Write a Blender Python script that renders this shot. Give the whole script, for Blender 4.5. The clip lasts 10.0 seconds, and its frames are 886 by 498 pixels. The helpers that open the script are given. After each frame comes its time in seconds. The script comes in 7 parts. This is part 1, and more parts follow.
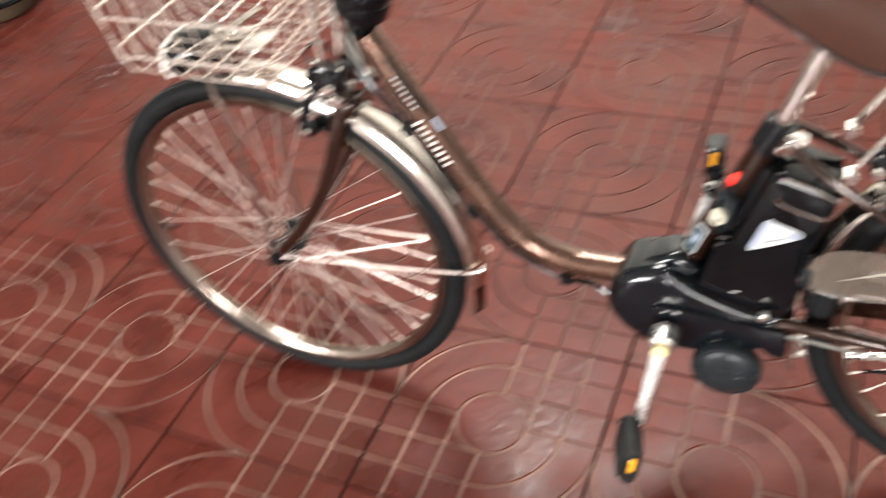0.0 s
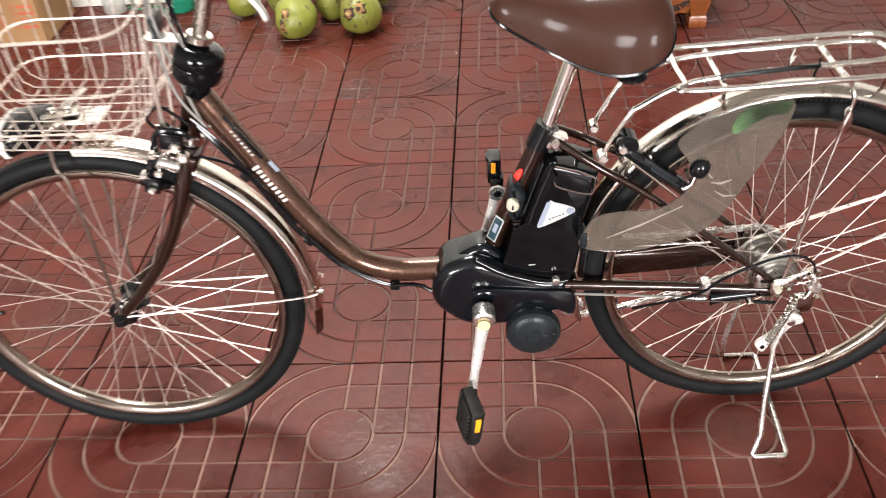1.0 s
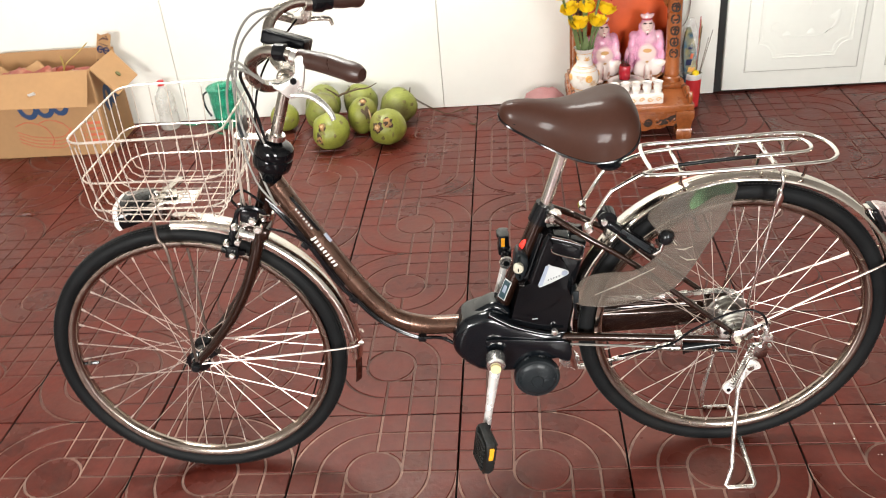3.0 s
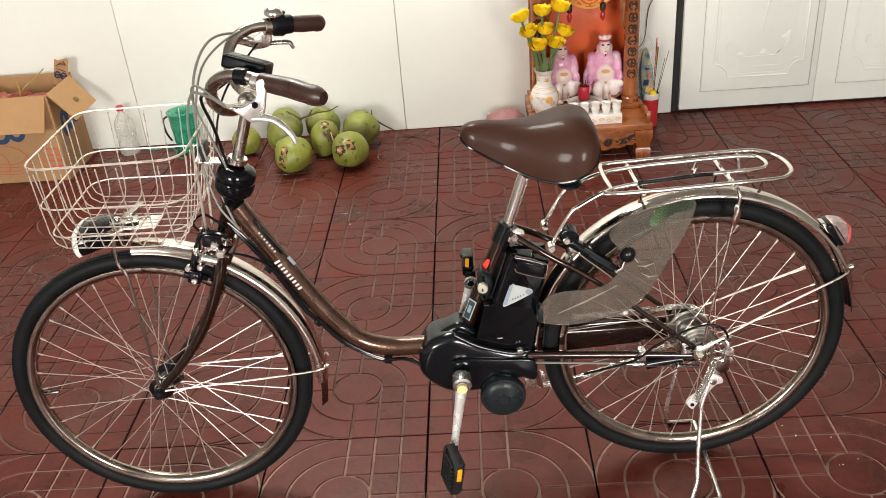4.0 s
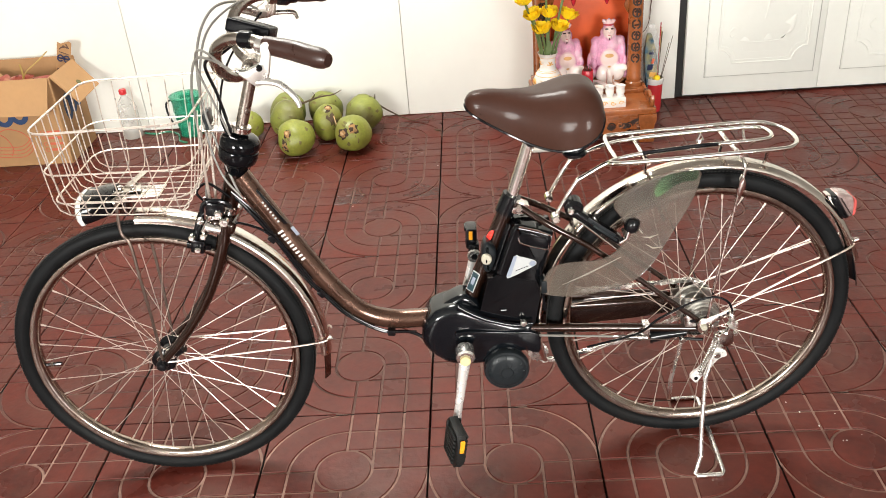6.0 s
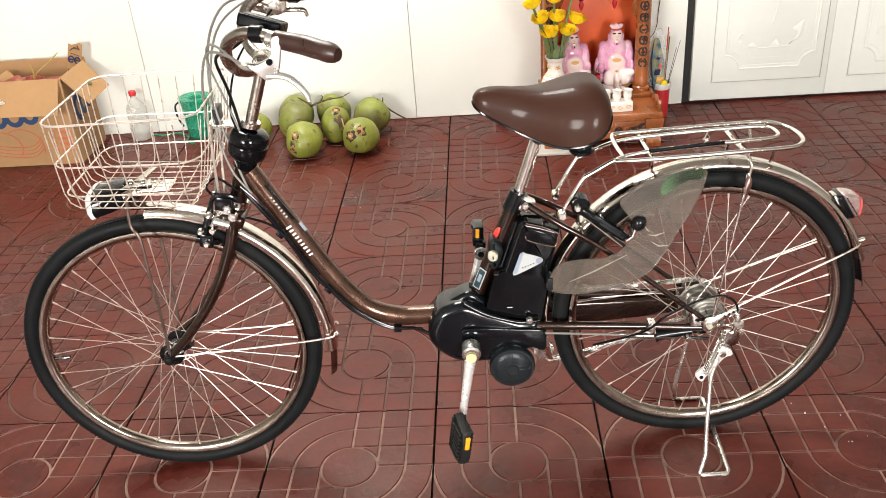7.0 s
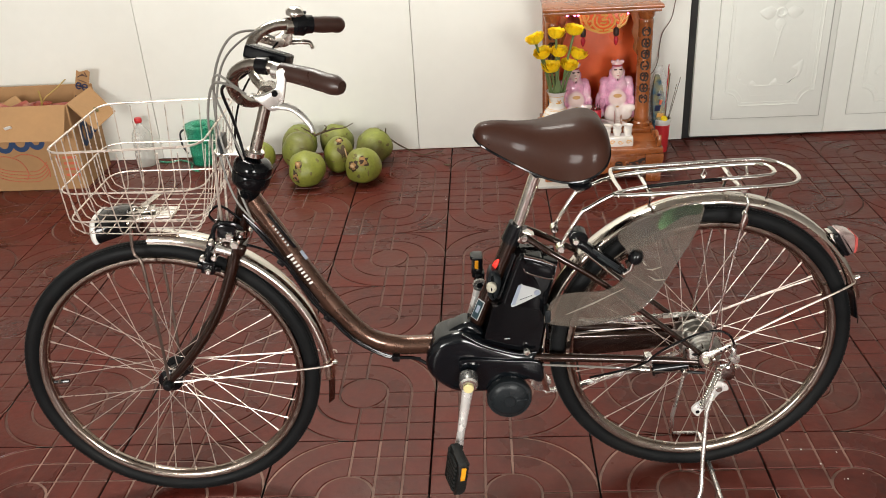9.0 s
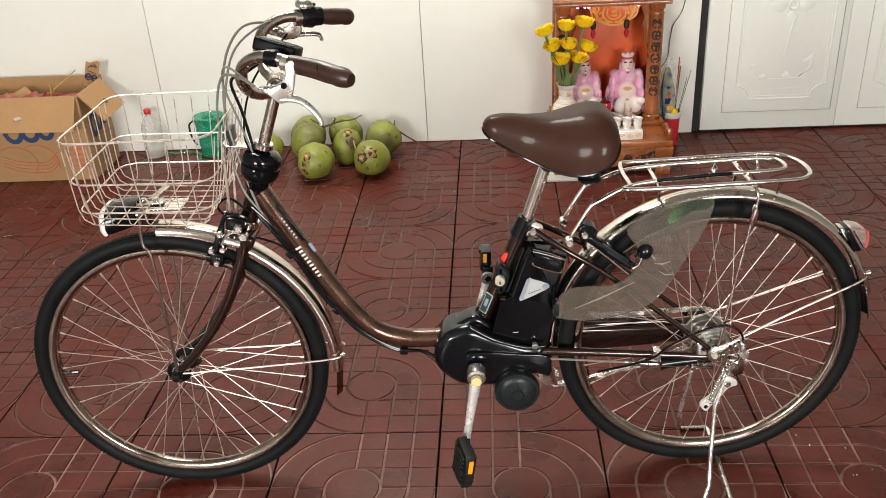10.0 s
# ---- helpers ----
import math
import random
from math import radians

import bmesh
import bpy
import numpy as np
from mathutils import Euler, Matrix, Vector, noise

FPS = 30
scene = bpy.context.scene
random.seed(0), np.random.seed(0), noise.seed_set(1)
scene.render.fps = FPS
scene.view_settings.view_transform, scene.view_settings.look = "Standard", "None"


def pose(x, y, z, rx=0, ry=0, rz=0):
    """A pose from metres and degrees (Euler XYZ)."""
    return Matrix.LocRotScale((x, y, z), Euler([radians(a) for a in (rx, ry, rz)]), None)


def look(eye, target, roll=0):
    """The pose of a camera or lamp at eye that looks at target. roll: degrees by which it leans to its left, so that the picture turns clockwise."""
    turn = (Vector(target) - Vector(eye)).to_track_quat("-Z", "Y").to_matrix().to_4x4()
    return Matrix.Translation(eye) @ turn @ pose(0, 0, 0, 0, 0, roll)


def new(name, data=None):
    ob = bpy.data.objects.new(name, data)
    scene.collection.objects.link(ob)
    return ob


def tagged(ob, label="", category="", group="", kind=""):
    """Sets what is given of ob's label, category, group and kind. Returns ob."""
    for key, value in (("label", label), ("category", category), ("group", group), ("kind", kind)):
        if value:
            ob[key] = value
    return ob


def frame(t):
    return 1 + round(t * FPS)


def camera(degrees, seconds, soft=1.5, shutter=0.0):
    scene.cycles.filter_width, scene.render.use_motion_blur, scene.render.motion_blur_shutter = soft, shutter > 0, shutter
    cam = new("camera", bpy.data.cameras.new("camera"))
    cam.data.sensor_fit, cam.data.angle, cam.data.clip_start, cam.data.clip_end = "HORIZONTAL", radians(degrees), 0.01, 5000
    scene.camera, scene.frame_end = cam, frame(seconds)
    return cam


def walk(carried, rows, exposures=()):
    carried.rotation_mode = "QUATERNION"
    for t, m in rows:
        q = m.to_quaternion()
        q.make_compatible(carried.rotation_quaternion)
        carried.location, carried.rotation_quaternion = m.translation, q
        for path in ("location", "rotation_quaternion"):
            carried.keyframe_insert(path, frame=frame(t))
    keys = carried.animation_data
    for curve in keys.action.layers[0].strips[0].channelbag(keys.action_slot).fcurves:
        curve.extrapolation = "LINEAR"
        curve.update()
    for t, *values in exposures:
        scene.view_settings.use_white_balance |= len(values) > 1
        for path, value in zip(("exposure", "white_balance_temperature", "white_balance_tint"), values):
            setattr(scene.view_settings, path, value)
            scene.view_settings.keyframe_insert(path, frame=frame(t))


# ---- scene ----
cam = camera(53.8, 10.0, 0.9, 0.7)
PATH = [
    (0, (0.271, -1.05, 1.307), (-0.484, 0.236, -0.026), -11.3),
    (0.2, (0.252, -1.07, 1.303), (-0.322, 0.344, 0.011), -8.4),
    (0.4, (0.221, -1.116, 1.321), (-0.132, 0.38, 0.041), -6.8),
    (0.5, (0.214, -1.149, 1.317), (-0.061, 0.38, 0.057), -6.7),
    (0.7, (0.189, -1.234, 1.313), (0.011, 0.337, 0.088), -6.5),
    (1, (0.154, -1.34, 1.388), (0.003, 0.217, 0.142), -5.1),
    (1.5, (0.218, -1.497, 1.439), (-0.024, 0.122, 0.29), -4.4),
    (2, (0.256, -1.606, 1.463), (0.011, 0.053, 0.373), -3.9),
    (3.3, (0.153, -1.701, 1.508), (0.011, 0.022, 0.502), -5.4),
    (3.5, (0.153, -1.703, 1.507), (0.033, 0.028, 0.511), -5.2),
    (4, (0.168, -1.699, 1.507), (0.076, 0.038, 0.519), -4.8),
    (4.5, (0.175, -1.697, 1.506), (0.077, 0.03, 0.503), -4.7),
    (5, (0.17, -1.704, 1.496), (0.075, 0.017, 0.481), -4.7),
    (6.5, (0.159, -1.732, 1.444), (0.06, 0.008, 0.463), -4.6),
    (7, (0.158, -1.743, 1.441), (0.049, -0.001, 0.466), -4.4),
    (7.5, (0.156, -1.75, 1.448), (0.052, 0.004, 0.491), -4.9),
    (8, (0.164, -1.745, 1.453), (0.077, 0.028, 0.53), -4.7),
    (8.5, (0.16, -1.751, 1.454), (0.071, 0.029, 0.547), -3.7),
    (9, (0.162, -1.759, 1.45), (0.054, 0.017, 0.536), -3.4),
    (9.5, (0.159, -1.761, 1.451), (0.039, 0.007, 0.526), -3.4),
    (10, (0.161, -1.755, 1.451), (0.034, 0.011, 0.522), -3.4),
]
walk(cam, [(t, look(eye, target, roll)) for t, eye, target, roll in PATH],
     exposures=[(0, 1.03, 6280, 11.0), (0.5, 0.90, 6280, 12.4), (1.0, 0.82, 6240, 11.8), (1.5, 0.80, 6230, 10.6), (2.0, 0.79, 6230, 9.9), (3.5, 0.42, 6370, 8.4), (3.8, 0.25, 6420, 8.4), (4.2, 0.28, 6420, 8.4),
                (5.0, 0.50, 6370, 8.4), (6.5, 0.65, 6370, 8.4), (7.0, 0.62, 6370, 8.4), (7.5, 0.36, 6420, 8.4), (8.0, -0.06, 6440, 8.4), (8.6, 0.04, 6420, 8.4), (10.0, 0.09, 6420, 8.4)])

# ---- light: front area lamps stand in for daylight, plus an added overhead fill ----
world = bpy.data.worlds.new("sky")
scene.world = world
world.use_nodes = True
wn = world.node_tree.nodes
sky = wn.new("ShaderNodeTexSky")
sky.sky_type, sky.sun_disc, sky.sun_elevation, sky.sun_rotation = "NISHITA", False, radians(50), radians(200)
wn["Background"].inputs["Strength"].default_value = 0.06
world.node_tree.links.new(sky.outputs[0], wn["Background"].inputs[0])


def area_lamp(name, eye, target, sx, sy, power, colour, label):
    data = bpy.data.lights.new(name, "AREA")
    data.shape, data.size, data.size_y, data.energy, data.color = "RECTANGLE", sx, sy, power, colour
    ob = new(name, data)
    ob.matrix_world = look(eye, target)
    return tagged(ob, label, "lamp", kind="structure")


# these lamps stand before the opaque panes and replace daylight
for wx, power in ((-2.1, 205), (1.75, 188)):
    area_lamp("front_daylight", (wx, -5.13, 1.55), (0.0, 2.0, 0.6), 1.38, 1.45, power, (1.0, 0.97, 0.92), "area lamp standing in for daylight from the front")
# added fill over the back floor, evens out wall and floor brightness
area_lamp("ceiling_lamp", (-0.50, 1.15, 2.94), (-0.50, 1.15, 0), 0.80, 0.80, 62, (1.0, 0.96, 0.88), "added overhead fill lamp")


# ---- materials ----
def surface(name, colour, rough=0.5, metal=0.0, var=0.12, scale=8.0, bump=0.0, bscale=120.0, dirt=None, dirt_amount=0.0,
            coat=0.0, shade=0.0, rough_var=0.1, spec=0.5, dirt_from=0.5):
    """A painted, worn or natural surface: colour varied at two scales, stains, fine relief; shade varies whole pieces."""
    m = bpy.data.materials.new(name)
    m.use_nodes = True
    nt = m.node_tree
    n, link = nt.nodes, nt.links.new
    b = n["Principled BSDF"]
    b.inputs["Metallic"].default_value = metal
    b.inputs["Coat Weight"].default_value = coat
    b.inputs["Coat Roughness"].default_value = 0.12
    b.inputs["Specular IOR Level"].default_value = spec
    tc, info = n.new("ShaderNodeTexCoord"), n.new("ShaderNodeObjectInfo")
    shift = n.new("ShaderNodeVectorMath")
    shift.operation = "MULTIPLY_ADD"
    comb = n.new("ShaderNodeCombineXYZ")
    for k in range(3):
        link(info.outputs["Random"], comb.inputs[k])
    link(comb.outputs[0], shift.inputs[0])
    shift.inputs[1].default_value = (17.0, 29.0, 11.0)
    link(tc.outputs["Object"], shift.inputs[2])
    big, small = n.new("ShaderNodeTexNoise"), n.new("ShaderNodeTexNoise")
    for t, s, d in ((big, scale, 4.0), (small, scale * 9.0, 3.0)):
        t.inputs["Scale"].default_value, t.inputs["Detail"].default_value = s, d
        link(shift.outputs[0], t.inputs["Vector"])
    mixn = n.new("ShaderNodeMath")
    mixn.operation = "MULTIPLY_ADD"
    link(small.outputs[0], mixn.inputs[0])
    mixn.inputs[1].default_value = 0.45
    link(big.outputs[0], mixn.inputs[2])
    ramp = n.new("ShaderNodeMapRange")
    link(mixn.outputs[0], ramp.inputs["Value"])
    ramp.inputs["From Min"].default_value, ramp.inputs["From Max"].default_value = 0.42, 1.02
    ramp.inputs["To Min"].default_value, ramp.inputs["To Max"].default_value = 1.0 - var, 1.0 + var
    val = n.new("ShaderNodeMath")
    val.operation = "MULTIPLY_ADD"
    link(info.outputs["Random"], val.inputs[0])
    val.inputs[1].default_value = shade
    link(ramp.outputs[0], val.inputs[2])
    hsv = n.new("ShaderNodeHueSaturation")
    hsv.inputs["Color"].default_value = (*colour, 1)
    link(val.outputs[0], hsv.inputs["Value"])
    out = hsv.outputs[0]
    if dirt:
        stain = n.new("ShaderNodeTexNoise")
        stain.inputs["Scale"].default_value, stain.inputs["Detail"].default_value = scale * 0.6, 7.0
        link(shift.outputs[0], stain.inputs["Vector"])
        cut = n.new("ShaderNodeMapRange")
        link(stain.outputs[0], cut.inputs["Value"])
        cut.inputs["From Min"].default_value, cut.inputs["From Max"].default_value = dirt_from, dirt_from + 0.25
        cut.inputs["To Max"].default_value = dirt_amount
        mx = n.new("ShaderNodeMix")
        mx.data_type = "RGBA"
        link(cut.outputs[0], mx.inputs["Factor"])
        link(out, mx.inputs["A"])
        mx.inputs["B"].default_value = (*dirt, 1)
        out = mx.outputs["Result"]
    link(out, b.inputs["Base Color"])
    rr = n.new("ShaderNodeMapRange")
    link(big.outputs[0], rr.inputs["Value"])
    rr.inputs["From Min"].default_value, rr.inputs["From Max"].default_value = 0.3, 0.7
    rr.inputs["To Min"].default_value = max(0.03, rough - rough_var)
    rr.inputs["To Max"].default_value = min(1.0, rough + rough_var)
    link(rr.outputs[0], b.inputs["Roughness"])
    if bump:
        fine = n.new("ShaderNodeTexNoise")
        fine.inputs["Scale"].default_value, fine.inputs["Detail"].default_value = bscale, 5.0
        link(shift.outputs[0], fine.inputs["Vector"])
        bp = n.new("ShaderNodeBump")
        bp.inputs["Strength"].default_value, bp.inputs["Distance"].default_value = bump, 0.002
        link(fine.outputs[0], bp.inputs["Height"])
        link(bp.outputs[0], b.inputs["Normal"])
    return m


def clear(name, colour, alpha, rough=0.25):
    """A thin see-through plastic sheet or shell."""
    m = surface(name, colour, rough, var=0.08)
    m.node_tree.nodes["Principled BSDF"].inputs["Alpha"].default_value = alpha
    return m


TILE = surface("red_cement_tile", (0.086, 0.0158, 0.0102), 0.37, var=0.50, scale=6.0, bump=0.60, bscale=55, dirt=(0.124, 0.049, 0.036),
               dirt_amount=0.55, shade=0.14, rough_var=0.18, spec=0.24)
GROOVE = surface("dusty_groove", (0.27, 0.165, 0.130), 0.85, var=0.50, scale=5.0, dirt=(0.075, 0.026, 0.020), dirt_amount=0.8, dirt_from=0.47)
# far grooves: less dust colour, with the recess shade put into it
SHADED_GROOVE = surface("swept_groove", (0.15, 0.082, 0.064), 0.85, var=0.45, scale=5.0, dirt=(0.038, 0.0125, 0.0095), dirt_amount=0.92, dirt_from=0.45)
JOINT = surface("dark_joint", (0.014, 0.010, 0.009), 0.9, var=0.3)
WALL = surface("white_wall_panel", (0.80, 0.79, 0.73), 0.45, var=0.03, scale=2.0, bump=0.05, bscale=60)
# walls and ceiling out of view, greyed to keep bounced light low
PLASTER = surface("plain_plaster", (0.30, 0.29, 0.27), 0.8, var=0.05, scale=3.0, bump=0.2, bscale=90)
PANE = surface("frosted_pane", (0.62, 0.64, 0.63), 0.7, var=0.05, scale=4.0, bump=0.1, bscale=200)
DOORW = surface("white_enamel_door", (0.82, 0.83, 0.77), 0.5, var=0.03, scale=3.0, bump=0.06, bscale=50)
DARKGAP = surface("black_rubber_gap", (0.012, 0.011, 0.010), 0.7)
BROWN = surface("metallic_brown_paint", (0.026, 0.0105, 0.006), 0.18, metal=0.6, var=0.12, scale=30, coat=0.8, bump=0.03, bscale=900)
BRONZE = surface("bronze_paint", (0.112, 0.058, 0.039), 0.25, metal=0.75, var=0.10, scale=30, coat=0.5)
CHROME = surface("chrome_steel", (0.78, 0.75, 0.71), 0.14, metal=1.0, var=0.1, scale=25, rough_var=0.07)
STEEL = surface("stainless_fender", (0.70, 0.65, 0.59), 0.15, metal=1.0, var=0.12, scale=12, rough_var=0.08)
ALLOY = surface("brushed_alloy", (0.84, 0.82, 0.78), 0.24, metal=0.92, var=0.12, scale=40)
RIMM = surface("polished_rim", (0.34, 0.285, 0.245), 0.18, metal=1.0, var=0.2, scale=22, dirt=(0.26, 0.19, 0.14), dirt_amount=0.6, rough_var=0.05)
SATIN = surface("satin_nickel", (0.47, 0.43, 0.38), 0.26, metal=1.0, var=0.1, scale=40, rough_var=0.05)
GALV = surface("greasy_plated_steel", (0.52, 0.50, 0.47), 0.20, metal=1.0, var=0.35, scale=45, dirt=(0.08, 0.06, 0.05), dirt_amount=0.8)
POLISH = surface("polished_crank", (0.90, 0.88, 0.85), 0.27, metal=0.5, var=0.1, scale=40)
WIRE = surface("coated_wire", (0.66, 0.575, 0.505), 0.30, metal=0.55, var=0.12, scale=40)
SPOKE = surface("bright_spoke", (0.58, 0.49, 0.44), 0.34, metal=0.68, var=0.1, scale=40)
CAST = surface("cast_alloy_lever", (0.66, 0.64, 0.60), 0.30, metal=0.8, var=0.1, scale=40)
RUBBER = surface("tyre_rubber", (0.007, 0.0075, 0.008), 0.55, var=0.25, scale=20, bump=0.2, bscale=200, dirt=(0.016, 0.014, 0.012), dirt_amount=0.3, spec=0.12)
# black motor plastic, with a sky-blue reflection tinted into its colour
MOTORB = surface("glossy_blue_black_plastic", (0.0038, 0.0050, 0.0066), 0.13, var=0.25, scale=14, spec=0.45, rough_var=0.05)
HUBM = surface("dull_greasy_hub", (0.40, 0.385, 0.36), 0.33, metal=1.0, var=0.35, scale=45, dirt=(0.06, 0.045, 0.035), dirt_amount=0.85, dirt_from=0.46)
DUSTR = surface("dusty_tread", (0.026, 0.024, 0.022), 0.8, var=0.4, scale=40)
BLACK = surface("black_plastic", (0.0045, 0.005, 0.006), 0.15, var=0.2, scale=30, spec=0.33, rough_var=0.05)
MATTB = surface("matt_black_plastic", (0.004, 0.004, 0.005), 0.30, var=0.2, scale=30, spec=0.08)
GLOSSB = surface("glossy_black_plastic", (0.003, 0.0034, 0.0042), 0.08, var=0.15, scale=30, rough_var=0.04, spec=0.30)
GREYP = surface("dark_grey_plastic", (0.012, 0.015, 0.017), 0.34, var=0.12, scale=30, bump=0.06, bscale=400, spec=0.28)
LEATHER = surface("brown_vinyl", (0.045, 0.0182, 0.0120), 0.48, var=0.12, scale=18, bump=0.03, bscale=350, rough_var=0.05, spec=0.10, coat=0.14)
LEATHER.node_tree.nodes["Principled BSDF"].inputs["Coat Roughness"].default_value = 0.12
GRIPM = surface("brown_rubber_grip", (0.037, 0.0165, 0.0120), 0.36, var=0.12, scale=40, bump=0.15, bscale=400)
PEDALR = surface("scuffed_pedal_rubber", (0.010, 0.0105, 0.010), 0.55, var=0.5, scale=60, bump=0.5, bscale=260, spec=0.25, dirt=(0.032, 0.028, 0.024), dirt_amount=0.5)
WHITEP = surface("white_plastic", (0.75, 0.74, 0.70), 0.35, var=0.04)
CREAM = surface("yellowed_cap", (0.72, 0.62, 0.30), 0.4, var=0.08, scale=60)
STKB = surface("dark_blue_sticker", (0.02, 0.045, 0.055), 0.3, var=0.3, scale=60)
KEYM = surface("pale_metal_key_face", (0.58, 0.55, 0.44), 0.35, metal=0.3, var=0.08, scale=60)
REDREF = surface("red_reflector", (0.90, 0.045, 0.03), 0.2, var=0.1, scale=80)
AMBER = surface("amber_reflector", (0.85, 0.36, 0.02), 0.22, var=0.15, scale=120)
LABELW = surface("pale_label", (0.44, 0.45, 0.45), 0.35, var=0.04)
LABELG = surface("grey_blue_label", (0.26, 0.29, 0.36), 0.35, var=0.05)
CABLEG = surface("grey_cable_sheath", (0.20, 0.19, 0.17), 0.4, var=0.1, scale=60)
DARKST = surface("dark_steel_wire", (0.16, 0.12, 0.10), 0.4, metal=0.8, var=0.15, scale=40)
LAMPR = surface("faintly_red_clear_lens", (0.48, 0.36, 0.34), 0.14, metal=0.6, var=0.5, scale=60, bump=0.5, bscale=160, coat=0.6)
LAMPE = surface("red_lens_edge", (0.50, 0.09, 0.08), 0.15, var=0.2, coat=0.5)
SHEET = surface("smoky_clear_sheet", (0.102, 0.083, 0.066), 0.14, var=0.5, scale=7, bump=0.35, bscale=9, rough_var=0.05, spec=0.7)
SHEET.node_tree.nodes["Principled BSDF"].inputs["Alpha"].default_value = 0.54
# pale gloss for the glints along the sheet's folds
CREASE_GLINT = surface("glossy_clear_crease", (0.30, 0.27, 0.23), 0.10, var=0.1, spec=1.0, coat=0.5)
STICK = surface("green_camouflage_sticker", (0.035, 0.060, 0.030), 0.18, var=0.8, scale=16, dirt=(0.24, 0.48, 0.20), dirt_amount=1.0, dirt_from=0.47)
STICK.node_tree.nodes["Principled BSDF"].inputs["Alpha"].default_value = 0.42
BOXM = surface("brown_cardboard", (0.40, 0.225, 0.10), 0.8, var=0.10, scale=5, bump=0.15, bscale=160, dirt=(0.30, 0.18, 0.09), dirt_amount=0.35)
BLUEP = surface("blue_print", (0.02, 0.05, 0.13), 0.7, var=0.15, scale=30)
NAVY = surface("navy_print", (0.010, 0.016, 0.06), 0.6, var=0.15, scale=30)
PRINTG = surface("dull_green_print", (0.12, 0.11, 0.035), 0.7, var=0.3, scale=80)
REDP = surface("red_print", (0.55, 0.12, 0.06), 0.7, var=0.15, scale=30)
COCO = surface("green_coconut_husk", (0.200, 0.215, 0.034), 0.42, var=0.40, scale=13, bump=0.3, bscale=45, dirt=(0.150, 0.105, 0.030), dirt_amount=0.6, shade=0.15, dirt_from=0.52)
COCOB = surface("browned_coconut_husk", (0.185, 0.205, 0.040), 0.5, var=0.45, scale=14, bump=0.35, bscale=45, dirt=(0.110, 0.080, 0.034), dirt_amount=0.8, shade=0.2, dirt_from=0.45)
SCUFF = surface("brown_green_scuff", (0.150, 0.125, 0.040), 0.7, var=0.4, scale=40)
SCAR = surface("dark_scar_edge", (0.040, 0.022, 0.012), 0.85, var=0.4, scale=60)
TAN = surface("tan_dry_husk", (0.30, 0.165, 0.062), 0.85, var=0.5, scale=90, bump=0.4, bscale=300)
STEMM = surface("brown_husk_stem", (0.085, 0.055, 0.028), 0.8, var=0.3, scale=40)
PALE = surface("pale_cut_husk", (0.50, 0.33, 0.17), 0.8, var=0.3, scale=60)
GREENP = clear("green_clear_plastic", (0.03, 0.40, 0.23), 0.46, 0.15)
BOTTLE = clear("cloudy_bottle", (0.66, 0.65, 0.60), 0.36, 0.25)
REDPL = surface("red_plastic", (0.55, 0.03, 0.035), 0.3, var=0.08)
WOOD = surface("orange_varnished_wood", (0.29, 0.088, 0.024), 0.28, var=0.42, scale=9, bump=0.05, bscale=200, coat=0.3)
WOODD = surface("dark_carved_wood", (0.085, 0.030, 0.013), 0.45, var=0.3, scale=20)
CARVED = surface("deep_dark_carving", (0.024, 0.010, 0.006), 0.55, var=0.3, scale=20)
GILT = surface("gilded_carving", (0.70, 0.37, 0.09), 0.4, var=0.2, scale=30)
REDBACK = surface("red_lacquer_board", (0.78, 0.13, 0.035), 0.35, var=0.12, scale=4)
